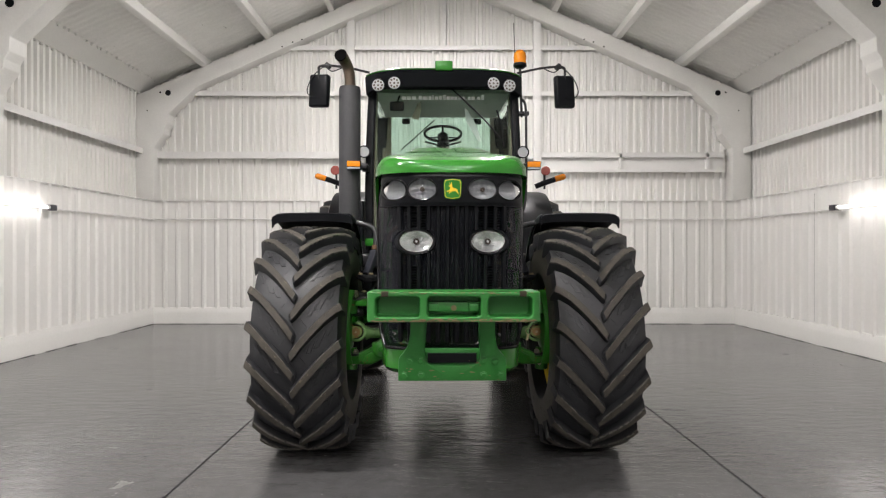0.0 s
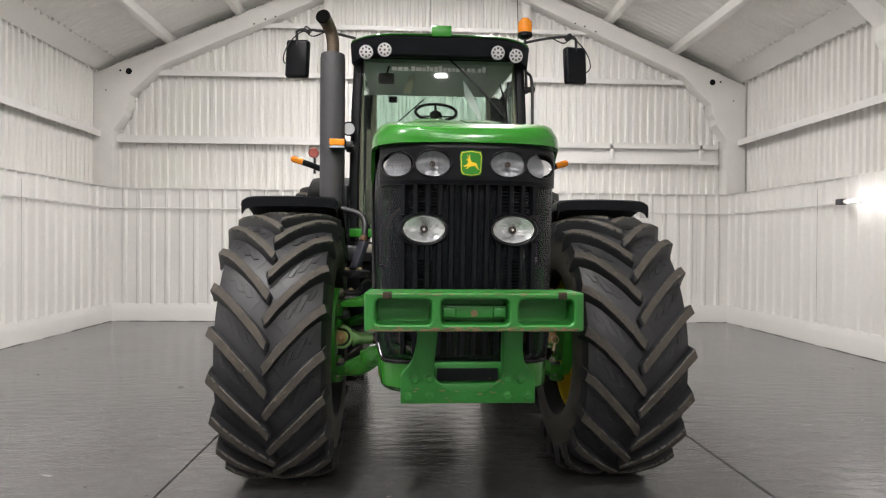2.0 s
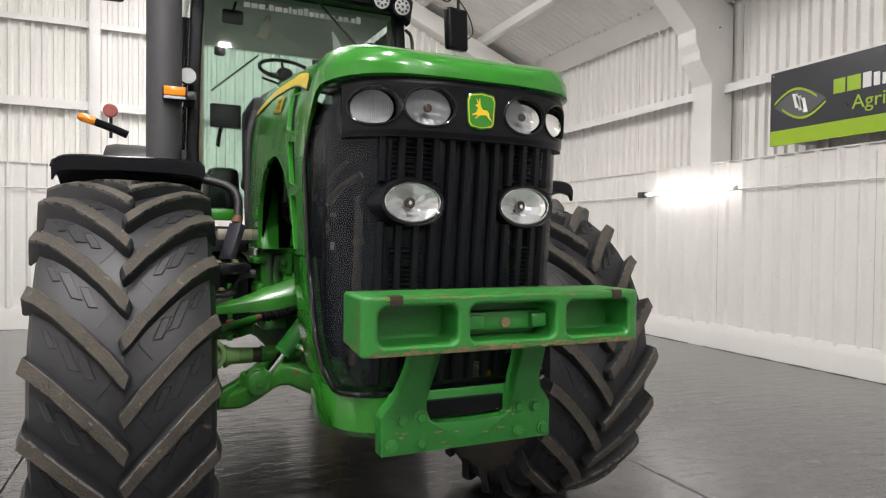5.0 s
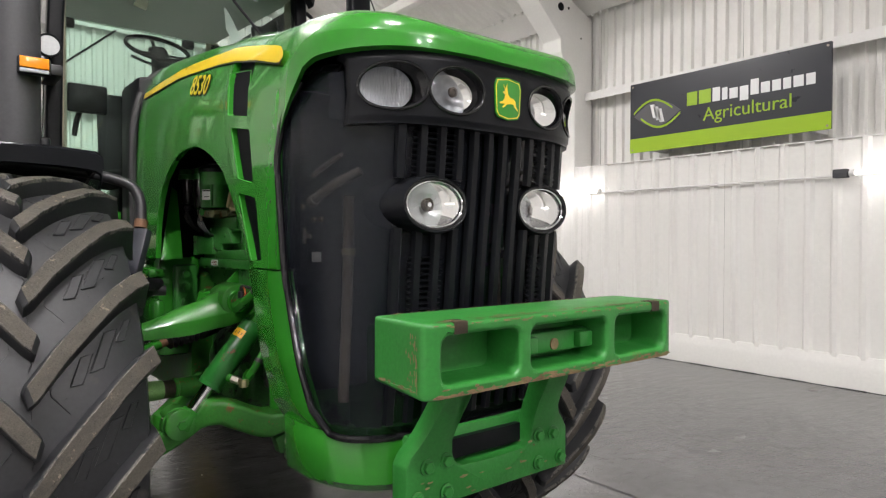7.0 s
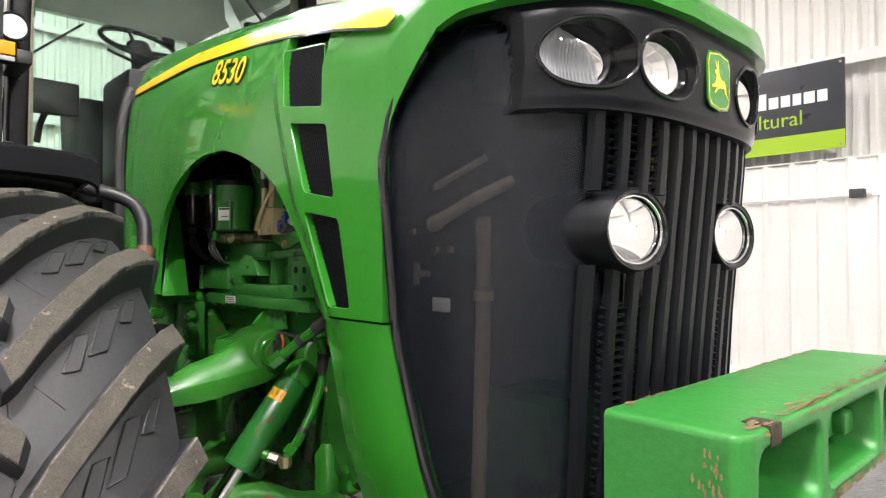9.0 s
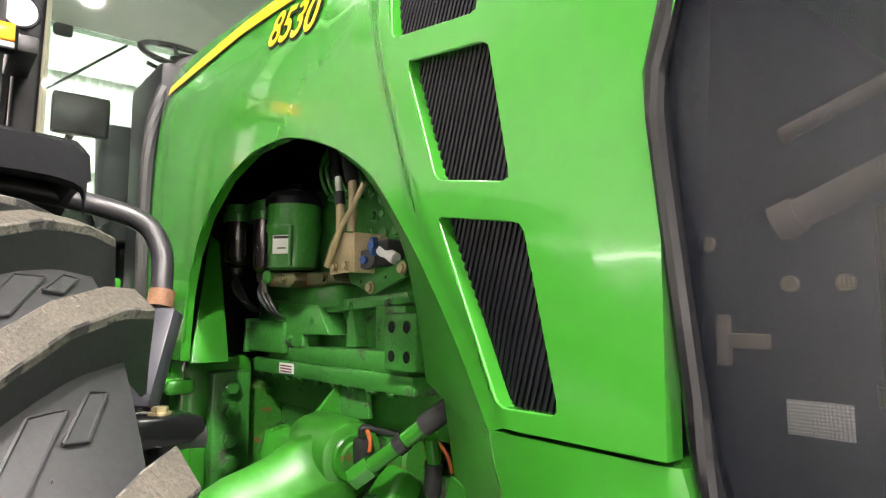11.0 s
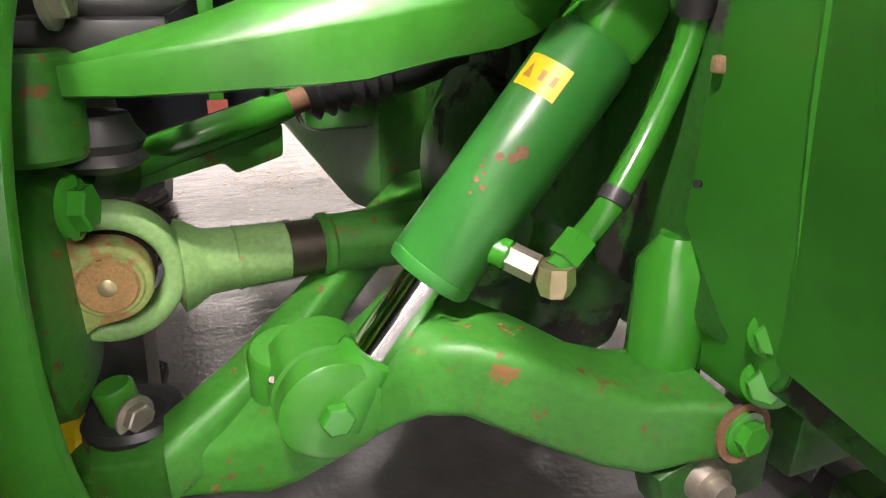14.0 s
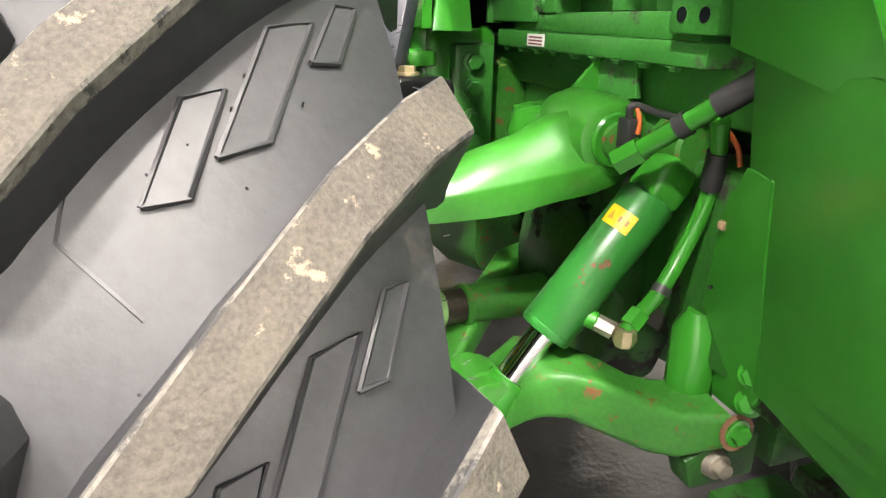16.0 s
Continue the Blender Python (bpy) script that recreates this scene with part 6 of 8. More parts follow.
# -- chassis --
chassis = empty("chassis")
chassis.parent = tractor
part("front_frame", box((-0.125, 3.62, 0.80), (0.125, 5.25, 1.13), 0.02), SHADED_CAST, chassis, "green cast front frame, bay shade painted into its colour")
part("transmission", loft([[(x * k, y, 0.95 + z * k2) for x, z in rounded(0.26, 0.30, 0.08)] for y, k, k2 in ((5.12, 0.85, 0.9), (5.3, 1.0, 1.0), (6.2, 1.0, 1.0), (6.9, 1.2, 1.1), (8.0, 1.2, 1.1))]), CAST, chassis, "green cast transmission housing")
part("rear_axle", rod((-0.75, 7.72, 1.015), (0.75, 7.72, 1.015), 0.17, seg=28), CAST, chassis)
for s in (-1, 1):
    o = lambda a, b: (min(s * a, s * b), max(s * a, s * b))
    x0, x1 = o(0.17, 0.36)
    part("side_casting", box((x0, 5.14, 0.86), (x1, 5.42, 1.31), 0.03), GREEN, chassis, "green side casting")
    x0, x1 = o(0.33, 0.40)
    part("casting_lug", box((x0, 5.12, 1.215), (x1, 5.34, 1.255), 0.012), GREEN, chassis)
    x0, x1 = o(0.33, 0.385)
    part("casting_lug", box((x0, 5.12, 0.90), (x1, 5.34, 1.12), 0.025), GREEN, chassis)
    x0, x1 = o(0.20, 0.30)
    part("bolt_flange", box((x0, 5.09, 0.93), (x1, 5.14, 1.27), 0.012), ENGINE, chassis)
    for z in (0.98, 1.04, 1.10, 1.17, 1.23):
        part("flange_bolt", bolt((s * 0.255, 5.09, z), (0, -1, 0), 0.017), ENGINE, chassis)
    # upright frame plate with two big bolts
    part("pivot_post", lathe([(0, 0.034), (0.01, 0.040), (0.160, 0.039), (0.190, 0.020)], (s * 0.120, 4.42, 0.70), (s * 0.120, 4.42, 1), 32), GREEN, chassis, "round green pivot post")
    part("frame_web", prism([(3.9, 0.76), (4.28, 0.80), (4.28, 1.2), (3.9, 1.2)], (s * 0.02, 0, 0), 0.004, at=lambda a, b: (s * 0.115, a, b)), SHADED_CAST, chassis)
    part("pivot_casting", lathe([(0, 0.10), (0.02, 0.115), (0.16, 0.115), (0.18, 0.10)], (s * 0.10, 4.56, 0.93), (s * 0.10, 5, 0.93)), SHADED_CAST, chassis)
    part("axle_housing", prism([(4.60, 0.64), (4.68, 0.62), (4.80, 0.64), (4.80, 1.16), (4.60, 1.16), (4.56, 1.05), (4.56, 0.76)], (s * 0.16, 0, 0), 0.03, at=lambda a, b: (s * 0.03, a, b), seg=3), SHADED_CAST, chassis, "green axle housing, bay shade painted into its colour", smooth=50)
    part("differential", lathe([(0, 0.10), (0.03, 0.15), (0.12, 0.17), (0.16, 0.14)], (s * 0.24, 4.74, 0.87), (0, 4.74, 0.87)), SHADED_CAST, chassis)
    part("toe_plate", prism([(s * a, b) for a, b in ((0.02, 0.60), (0.15, 0.60), (0.17, 0.66), (0.06, 0.70), (0.02, 0.68))], (0, 0.05, 0), 0.005, at=lambda a, b: (a, 4.345, b)), SHADED_CAST, chassis)
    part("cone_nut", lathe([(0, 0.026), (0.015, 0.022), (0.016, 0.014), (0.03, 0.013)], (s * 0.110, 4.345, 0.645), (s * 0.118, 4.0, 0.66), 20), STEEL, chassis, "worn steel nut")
    part("under_bracket", box((min(s * 0.02, s * 0.16), 4.12, 0.60), (max(s * 0.02, s * 0.16), 4.30, 0.64), 0.005), SHADED_CAST, chassis)

# -- independent front suspension, both sides alike --
for s in (-1, 1):
    V = lambda x, y, z: Vector((s * x, y, z))
    susp = empty("front_suspension")
    susp.parent = tractor
    # lower arm: front leg
    secs = []
    for x, zt, zl, yf, yb in ((0.695, 0.660, 0.622, 4.572, 4.60), (0.665, 0.664, 0.612, 4.562, 4.60), (0.63, 0.668, 0.612, 4.552, 4.60), (0.595, 0.676, 0.612, 4.541, 4.605), (0.565, 0.682, 0.614, 4.529, 4.61), (0.53, 0.700, 0.616, 4.512, 4.62),
                              (0.50, 0.718, 0.632, 4.498, 4.62), (0.46, 0.725, 0.655, 4.490, 4.62), (0.425, 0.742, 0.682, 4.478, 4.60), (0.40, 0.770, 0.706, 4.460, 4.59), (0.375, 0.802, 0.716, 4.447, 4.58), (0.34, 0.806, 0.720, 4.426, 4.55), (0.30, 0.797, 0.700, 4.408, 4.53),
                              (0.26, 0.782, 0.682, 4.390, 4.50), (0.22, 0.762, 0.666, 4.369, 4.47), (0.18, 0.748, 0.662, 4.348, 4.46), (0.15, 0.750, 0.676, 4.334, 4.44), (0.115, 0.752, 0.690, 4.318, 4.42)):
        hy, hz = (yb - yf) / 2, (zt - zl) / 2
        secs.append([V(x, yf + hy + b, zl + hz + a + 0.012 * max(0, b) / hy) for a, b in rounded(hz, hy, min(hz, hy) * 0.42, 4)])
    lower = part("lower_arm", loft(secs), CAST, susp, "green cast lower wishbone with rust specks", smooth=50)
    # rear leg
    secs = []
    for x, y, z, hh, hd in ((0.62, 4.56, 0.66, 0.035, 0.04), (0.55, 4.60, 0.685, 0.035, 0.04), (0.46, 4.66, 0.73, 0.035, 0.045), (0.36, 4.76, 0.775, 0.035, 0.045), (0.25, 4.88, 0.80, 0.035, 0.045), (0.12, 4.95, 0.80, 0.035, 0.045)):
        secs.append([V(x, y + b, z + a) for a, b in rounded(hh, hd, 0.018, 4)])
    part("rear_leg", loft(secs), CAST, lower)
    # pivot pin disc, upper boss and grease nipple
    piv = part("pivot_pin", lathe([(0, 0.047), (0.004, 0.0535), (0.03, 0.0535), (0.034, 0.050), (0.036, 0.056), (0.10, 0.056)], V(0.4615, 4.472, 0.732), V(0.4615, 5, 0.732), 40), MACHINE, lower, "round green pin cap")
    part("pin_bolt", bolt(V(0.4615, 4.472, 0.732), (0, -1, 0), 0.0155, washer=False), GREEN, piv)
    part("boss", lathe([(0, 0.043), (0.046, 0.043), (0.052, 0.039)], V(0.488, 4.573, 0.710), V(0.490, 4.555, 0.9), 32), MACHINE, lower, "round cast boss")
    part("boss_lobe", lathe([(0, 0.024), (0.045, 0.024), (0.050, 0.021)], V(0.449, 4.602, 0.712), V(0.451, 4.586, 0.9), 24), MACHINE, lower)
    part("grease_nipple", rod(V(0.513, 4.522, 0.750), V(0.513, 4.514, 0.758), 0.0035, seg=10), DARK_STEEL, lower)
    part("joint_nut", bolt(V(0.668, 4.592, 0.614), (0, -1, 0), 0.012), STEEL, lower, "rusty nut")
    # ball joint at the outer end
    part("ball_boot", lathe([(0, 0.046), (0.008, 0.053), (0.018, 0.055), (0.026, 0.050), (0.028, 0.040), (0.022, 0.032), (0.022, 0.018)], V(0.652, 4.632, 0.655), V(0.652, 4.637, 1), 32), HOSE, lower, "black rubber boot")
    part("joint_stem", rod(V(0.655, 4.625, 0.65), V(0.668, 4.625, 0.72), 0.021, seg=20, edge=0.003), MACHINE, lower)
    part("stem_nut", bolt(V(0.650, 4.602, 0.692), (-s, -1.2, 0), 0.015), STEEL, lower, "worn steel nut")
    part("boot_ring", lathe([(0, 0.055), (0.007, 0.055)], V(0.652, 4.632, 0.656), V(0.652, 4.637, 1)), RUST, lower)
    # bushing end at the frame
    part("bush_plate", lathe([(0, 0.029), (0.006, 0.031)], V(0.116, 4.312, 0.731), V(0.125, 4, 0.76)), RUST, lower, "rusty washer plate")
    part("bush_bolt", bolt(V(0.116, 4.307, 0.7315), (0.0, -1, 0.08), 0.0155), GREEN, lower)
    # upper arm
    # the arm: a wedge that widens towards the inner eye
    arm = ((0.652, 1.054, 1.046, 1.022, 0.35), (0.60, 1.070, 1.056, 1.021, 0.6), (0.53, 1.090, 1.066, 1.023, 0.85), (0.47, 1.112, 1.076, 1.025, 1.0), (0.43, 1.131, 1.082, 1.026, 1.05), (0.39, 1.142, 1.087, 1.029, 1.1), (0.35, 1.154, 1.093, 1.038, 1.15),
           (0.31, 1.174, 1.099, 1.046, 1.2), (0.28, 1.188, 1.104, 1.050, 1.25), (0.25, 1.198, 1.110, 1.055, 1.3), (0.215, 1.195, 1.118, 1.066, 1.3), (0.19, 1.18, 1.12, 1.078, 1.2))
    secs = []
    for x, zt, zr, zl, k in arm:
        secs.append([V(x, 4.61 - 0.030 * k, zl), V(x, 4.605 - 0.034 * k, zl + 0.003), V(x, 4.612 - 0.050 * k, zr - 0.003), V(x, 4.614 - 0.050 * k, zr + 0.003), V(x, 4.612 - 0.012 * k, zt - 0.006), V(x, 4.615, zt), V(x, 4.625 + 0.04 * k, zt - 0.012), V(x, 4.625 + 0.04 * k, zl)])
    upper = part("upper_arm", loft(secs), MACHINE, susp, "long green upper wishbone", smooth=40)
    part("dimple", lathe([(0, 0.006), (0.002, 0.008), (0.0022, 0.005), (0.001, 0.0)], V(0.334, 4.585, 1.127), V(0.345, 4.53, 1.17), 18), CAST, upper, "small cast dimple")
    part("eye", lathe([(0, 0.052), (0.006, 0.062), (0.03, 0.068), (0.14, 0.068), (0.17, 0.06)], V(0.226, 4.548, 1.148), V(0.222, 5, 1.148), 40), MACHINE, upper, "round eye of the upper arm")
    part("eye_ring", lathe([(0, 0.042), (0.004, 0.046), (0.012, 0.046)], V(0.227, 4.541, 1.148), V(0.222, 5, 1.148), 36), GREEN, upper)
    part("eye_hub", lathe([(0, 0.03), (0.016, 0.034)], V(0.227, 4.533, 1.148), V(0.222, 5, 1.148), 30), CAST, upper)
    part("rear_knob", lathe([(0, 0.05), (0.04, 0.06), (0.08, 0.05), (0.09, 0.02)], V(0.265, 4.745, 1.095), V(0.26, 4.72, 1.4)), GREEN, upper)
    part("tip_boss", rod(V(0.678, 4.60, 1.035), V(0.678, 4.68, 1.035), 0.024, seg=24, edge=0.004), GREEN, upper)
    part("tip_bolt", bolt(V(0.657, 4.612, 1.031), (0, -1, 0), 0.0085), RUST, upper, "rusty bolt")
    # wing plate above the eye
    part("wing_plate", prism([(s * a, b) for a, b in ((0.232, 1.19), (0.142, 1.289), (0.05, 1.289), (0.05, 1.13), (0.2, 1.13))], (0, 0.014, 0), 0.003, at=lambda a, b: (a, 4.715, b)), GREEN, upper)
    part("sensor", box((min(s * 0.212, s * 0.238), 4.503, 1.140), (max(s * 0.212, s * 0.238), 4.535, 1.188), 0.004), HOSE, upper, "black angle sensor")
    part("sensor_cable", tube([V(0.228, 4.52, 1.188), V(0.226, 4.515, 1.207), V(0.185, 4.50, 1.195), V(0.12, 4.48, 1.18)], 0.006), HOSE, upper)
    wire = material("orange_wire", (0.45, 0.10, 0.02), 0.5) if s < 0 else bpy.data.materials["orange_wire"]
    part("sensor_wire", tube([V(0.222, 4.512, 1.205), V(0.220, 4.503, 1.185), V(0.222, 4.502, 1.165)], 0.004), wire, upper, "orange wire")
    # suspension cylinder
    a, b = V(0.4575, 4.507, 0.718), V(0.188, 4.497, 1.062)
    d = (b - a).normalized()
    cyl = part("cylinder", lathe([(0.163, 0.030), (0.164, 0.043), (0.169, 0.0455), (0.177, 0.0455), (0.178, 0.0445), (0.180, 0.0455), (0.432, 0.0455), (0.438, 0.042), (0.440, 0.036), (0.446, 0.034)], a, b, 48), CYL_GREEN, susp, "green hydraulic suspension cylinder with flaked paint")
    part("piston_rod", lathe([(0.055, 0.0235), (0.168, 0.0235)], a, b, 32), CHROME, cyl, "shiny chrome piston rod")
    part("rod_eye", lathe([(0.0, 0.042), (0.045, 0.036), (0.060, 0.034), (0.069, 0.032), (0.071, 0.028)], a, b, 32), GREEN, cyl)
    m, _ = along(a, b)
    part("top_clevis", turned(loft([[(p, q * 0.9, h) for p, q in rounded(k, k, k * 0.35, 4)] for h, k in ((0.438, 0.033), (0.445, 0.037), (0.475, 0.037), (0.497, 0.034), (0.507, 0.028))]), m), GREEN, cyl)
    part("top_pin", rod(V(0.112, 4.478, 1.138), V(0.108, 4.56, 1.138), 0.05, seg=32, edge=0.006), CAST, cyl)
    side = d.cross(Vector((0, -1, 0))).normalized()
    out = Vector((0, -1, 0))

    def on_cyl(h, ang, r=0.0472):
        """A place on the cylinder's skin: h along it, ang degrees round from the front."""
        w = out - d * out.dot(d)
        w.normalize()
        sd = d.cross(w) * -s
        return a + d * h + (w * math.cos(radians(ang)) + sd * math.sin(radians(ang))) * r

    bm = bmesh.new()
    g = [[bm.verts.new(on_cyl(0.363 + 0.033 * i, -95 + 64 * j / 6, 0.0462)) for j in range(7)] for i in range(2)]
    for j in range(6):
        bm.faces.new((g[0][j], g[0][j + 1], g[1][j + 1], g[1][j]))
    stick = part("warning_sticker", bm, ORANGE_YELLOW, cyl, "yellow warning sticker")
    for sq in ((0.372, -86, 0.015, 14), (0.374, -62, 0.010, 22)):
        bm = bmesh.new()
        h, an, dh, da = sq
        q = [on_cyl(h, an, 0.0467), on_cyl(h, an + da, 0.0467), on_cyl(h + dh, an + (da / 2 if an < -70 else da), 0.0467), on_cyl(h + dh, an + (da / 2 - 1 if an < -70 else 0), 0.0467)]
        bm.faces.new([bm.verts.new(p) for p in q])
        part("pictogram", bm, PICTO, stick)
    rng = random.Random(5)
    for h, an, r in ((0.262, -14, 0.006), (0.271, -9, 0.007), (0.256, -28, 0.0045), (0.240, -38, 0.0025), (0.236, -30, 0.0022), (0.247, -40, 0.002), (0.228, -34, 0.003), (0.225, -22, 0.0032), (0.215, -30, 0.002)):
        bm = bmesh.new()
        n = 9
        bm.faces.new([bm.verts.new(on_cyl(h + 0.042 + r * rng.uniform(0.6, 1.2) * math.sin(2 * math.pi * i / n), an - 17 + math.degrees(r * rng.uniform(0.6, 1.2) * math.cos(2 * math.pi * i / n) / 0.0465), 0.0459)) for i in range(n)])
        part("paint_chip", bm, RUST, cyl, "flake of bare rusty steel")
    # port, elbow and hoses
    part("port", rod(V(0.318, 4.49, 0.890), V(0.288, 4.458, 0.876), 0.016, seg=20, edge=0.003), GREEN, cyl)
    part("port_nut", rod(V(0.290, 4.460, 0.877), V(0.270, 4.438, 0.868), 0.0145, seg=6), STEEL, cyl, "bare steel union nut")
    elbow = V(0.256, 4.427, 0.858)
    part("elbow", lathe([(0, 0.015), (0.012, 0.02), (0.03, 0.018)], elbow + Vector((0, 0, -0.012)), elbow + Vector((0, 0, 0.1)), 8), ZINC, cyl, "bare brass-coloured elbow")
    up = [elbow + Vector((0, 0, 0.01)), elbow + V(-0.03, 0.01, 0.045) - V(0, 0, 0) * 0, V(0.204, 4.423, 0.933), V(0.162, 4.432, 0.995), V(0.136, 4.434, 1.055), V(0.133, 4.428, 1.10), V(0.142, 4.415, 1.15), V(0.160, 4.402, 1.20)]
    up[1] = elbow + Vector((s * -0.030, 0.008, 0.034))
    part("hose", tube(up, 0.0135), GREEN, cyl, "green overpainted hydraulic hose")
    part("hose_nut", rod(elbow + Vector((s * -0.008, 0.002, 0.018)), elbow + Vector((s * -0.030, 0.007, 0.036)), 0.018, seg=6), GREEN, cyl)
    part("hose_band", rod(V(0.206, 4.422, 0.930), V(0.198, 4.424, 0.941), 0.0155, seg=16), HOSE, cyl, "black band")
    part("hose_sleeve", rod(V(0.1335, 4.429, 1.093), V(0.143, 4.414, 1.152), 0.0163, seg=16), HOSE, cyl, "black sleeve")
    part("cable_clip", tube([V(0.13, 4.43, 1.19), V(0.115, 4.41, 1.16), V(0.112, 4.40, 1.13)], 0.004), wire, cyl, "orange cable")
    part("upper_hose", tube([V(0.264, 4.478, 1.132), V(0.240, 4.445, 1.162), V(0.212, 4.40, 1.202), V(0.186, 4.355, 1.24), V(0.15, 4.30, 1.29)], 0.015), GREEN, cyl, "green pressure hose above the cylinder")
    part("hose_nut", rod(V(0.268, 4.482, 1.128), V(0.247, 4.455, 1.153), 0.021, seg=6), GREEN, cyl)
    part("hose_band", rod(V(0.222, 4.415, 1.188), V(0.214, 4.403, 1.199), 0.0178, seg=16), HOSE, cyl, "black band")
    part("hose_black", rod(V(0.197, 4.374, 1.224), V(0.152, 4.303, 1.287), 0.0185, seg=16), HOSE, cyl, "black hose end")
    # drive shaft
    ua, ub = V(0.655, 4.685, 0.820), V(0.12, 4.735, 0.806)
    shaft = part("drive_shaft", lathe([(0.066, 0.045), (0.070, 0.054), (0.080, 0.050), (0.096, 0.040), (0.10, 0.0385), (0.13, 0.037), (0.132, 0.039), (0.138, 0.037), (0.19, 0.036), (0.192, 0.034), (0.228, 0.034)], ua, ub, 36), WORN, susp, "faded green drive shaft")
    part("slip_sleeve", lathe([(0.19, 0.0345), (0.235, 0.0345)], ua, ub, 32), DARK_STEEL, shaft, "bare dark steel slip joint")
    part("collar", lathe([(0.232, 0.038), (0.236, 0.041), (0.244, 0.041), (0.248, 0.037), (0.33, 0.040), (0.45, 0.042)], ua, ub, 32), CAST, shaft, "green collar with rust")
    # universal joint: yoke ring, cross and bearing cap
    CX, CZ = 0.652, 0.832
    rim = [(CX - 0.074 * math.cos(radians(a)), CZ + 0.074 * math.sin(radians(a))) for a in lin(-118, 118, 25)]
    rim += [(CX - 0.053 * math.cos(radians(a)), CZ + 0.053 * math.sin(radians(a))) for a in lin(112, -112, 23)]
    ear = [(CX - 0.043 * math.cos(radians(a)), CZ + 0.043 * math.sin(radians(a))) for a in lin(-90, 90, 21)] + [(CX + 0.02, CZ + 0.047), (CX + 0.045, CZ + 0.066), (CX + 0.09, CZ + 0.072), (CX + 0.09, CZ - 0.072), (CX + 0.045, CZ - 0.066), (CX + 0.02, CZ - 0.047)]
    part("yoke", prism([(s * p, q) for p, q in rim], (0, 0.05, 0), 0.007, at=lambda p, q: (p, 4.643, q), seg=3), WORN, shaft, "faded green forked yoke with rust", smooth=50)
    hub = part("outer_yoke", prism([(s * p, q) for p, q in ear], (0, 0.04, 0), 0.006, at=lambda p, q: (p, 4.629, q), seg=3), WORN_RUST, shaft, "rust-stained outer yoke", smooth=50)
    part("bearing_cap", lathe([(0, 0.027), (0.003, 0.030), (0.010, 0.030)], V(CX, 4.623, CZ), V(CX, 5, CZ), 32), CAP_RUST, hub, "rusty bearing cap")
    part("cap_ring", lathe([(0, 0.033), (0.003, 0.036), (0.010, 0.036)], V(CX, 4.6265, CZ), V(CX, 5, CZ), 32), WORN_RUST, hub)
    part("cap_centre", lathe([(0, 0.004), (0.002, 0.009), (0.006, 0.010)], V(CX, 4.6195, CZ), V(CX, 5, CZ), 20), ZINC, hub, "worn bright centre")
    part("cross", lathe([(0, 0.02), (0.02, 0.046), (0.05, 0.046), (0.07, 0.02)], V(CX, 4.656, CZ), V(CX, 5, CZ), 24), DARK_STEEL, shaft, "dark greasy cross")
    part("seal", lathe([(0, 0.04), (0.03, 0.05)], V(0.640, 4.72, 0.838), V(0.64, 5, 0.838)), DARK_STEEL, shaft)
    # steering knuckle: bowed shield round the hub, arms to the joints
    secs = []
    for k in range(25):
        ang = radians(-47 + 109 * k / 24)
        bow = 0.018 * math.cos(ang * 1.3)
        for_r = lambda x, r: V(x + bow, 4.70 - r * math.cos(ang), 0.86 + r * math.sin(ang))
        secs.append([for_r(0.650, 0.300), for_r(0.648, 0.312), for_r(0.652, 0.318), for_r(0.690, 0.320), for_r(0.716, 0.312), for_r(0.716, 0.22), for_r(0.70, 0.21), for_r(0.690, 0.29)])
    knuckle = part("knuckle", loft(secs), MACHINE, susp, "bowed green steering knuckle", smooth=50)
    part("hub_carrier", lathe([(0, 0.11), (0.02, 0.15), (0.10, 0.16)], V(0.68, AX_Y, 0.83), V(1, AX_Y, 0.83), 36), CAST, knuckle)
    for z0, z1 in ((0.965, 1.06), (0.565, 0.635)):
        part("joint_boss", rod(V(0.685, 4.63, z0), V(0.685, 4.63, z1), 0.045, seg=28, edge=0.006), CAST, knuckle)
    part("upper_boot", lathe([(0, 0.03), (0.01, 0.045), (0.02, 0.038), (0.03, 0.044), (0.04, 0.036), (0.055, 0.03)], V(0.64, 4.66, 0.945), V(0.63, 4.66, 1.2)), HOSE, knuckle, "black rubber boot")
    part("knuckle_bolt", bolt(V(0.665, 4.60, 0.925), (-s, -0.3, 0), 0.02), GREEN, knuckle)
    part("top_bolt", bolt(V(0.655, 4.64, 1.105), (-s, -0.2, 0), 0.02), STEEL, knuckle, "bare steel bolt")
    # steering link behind
    link = part("steering_link", lathe([(0, 0.018), (0.01, 0.024), (0.20, 0.024), (0.205, 0.021), (0.23, 0.020)], V(0.64, 4.865, 0.898), V(0.36, 4.895, 0.975), 24), GREEN, susp, "green steering link")
    part("link_body", prism([(s * a, b) for a, b in ((0.69, 0.84), (0.61, 0.868), (0.515, 0.887), (0.50, 0.869), (0.432, 0.888), (0.430, 0.935), (0.60, 0.905), (0.69, 0.89))], (0, 0.05, 0), 0.006, at=lambda a, b: (a, 4.86 + 0.12 * (0.6 - abs(a)), b)), CAST, link)
    part("rod", rod(V(0.43, 4.888, 0.956), V(0.36, 4.895, 0.976), 0.017, seg=20), RUST, link, "rusty rod")
    bel = [(0, 0.022)]
    for k in range(6):
        bel += [(0.01 + k * 0.022, 0.036 + 0.002 * k), (0.021 + k * 0.022, 0.026 + 0.002 * k)]
    part("bellows", lathe(bel + [(0.15, 0.045), (0.26, 0.045)], V(0.395, 4.893, 0.966), V(0.1, 4.95, 1.045), 24), HOSE, link, "black rubber bellows")
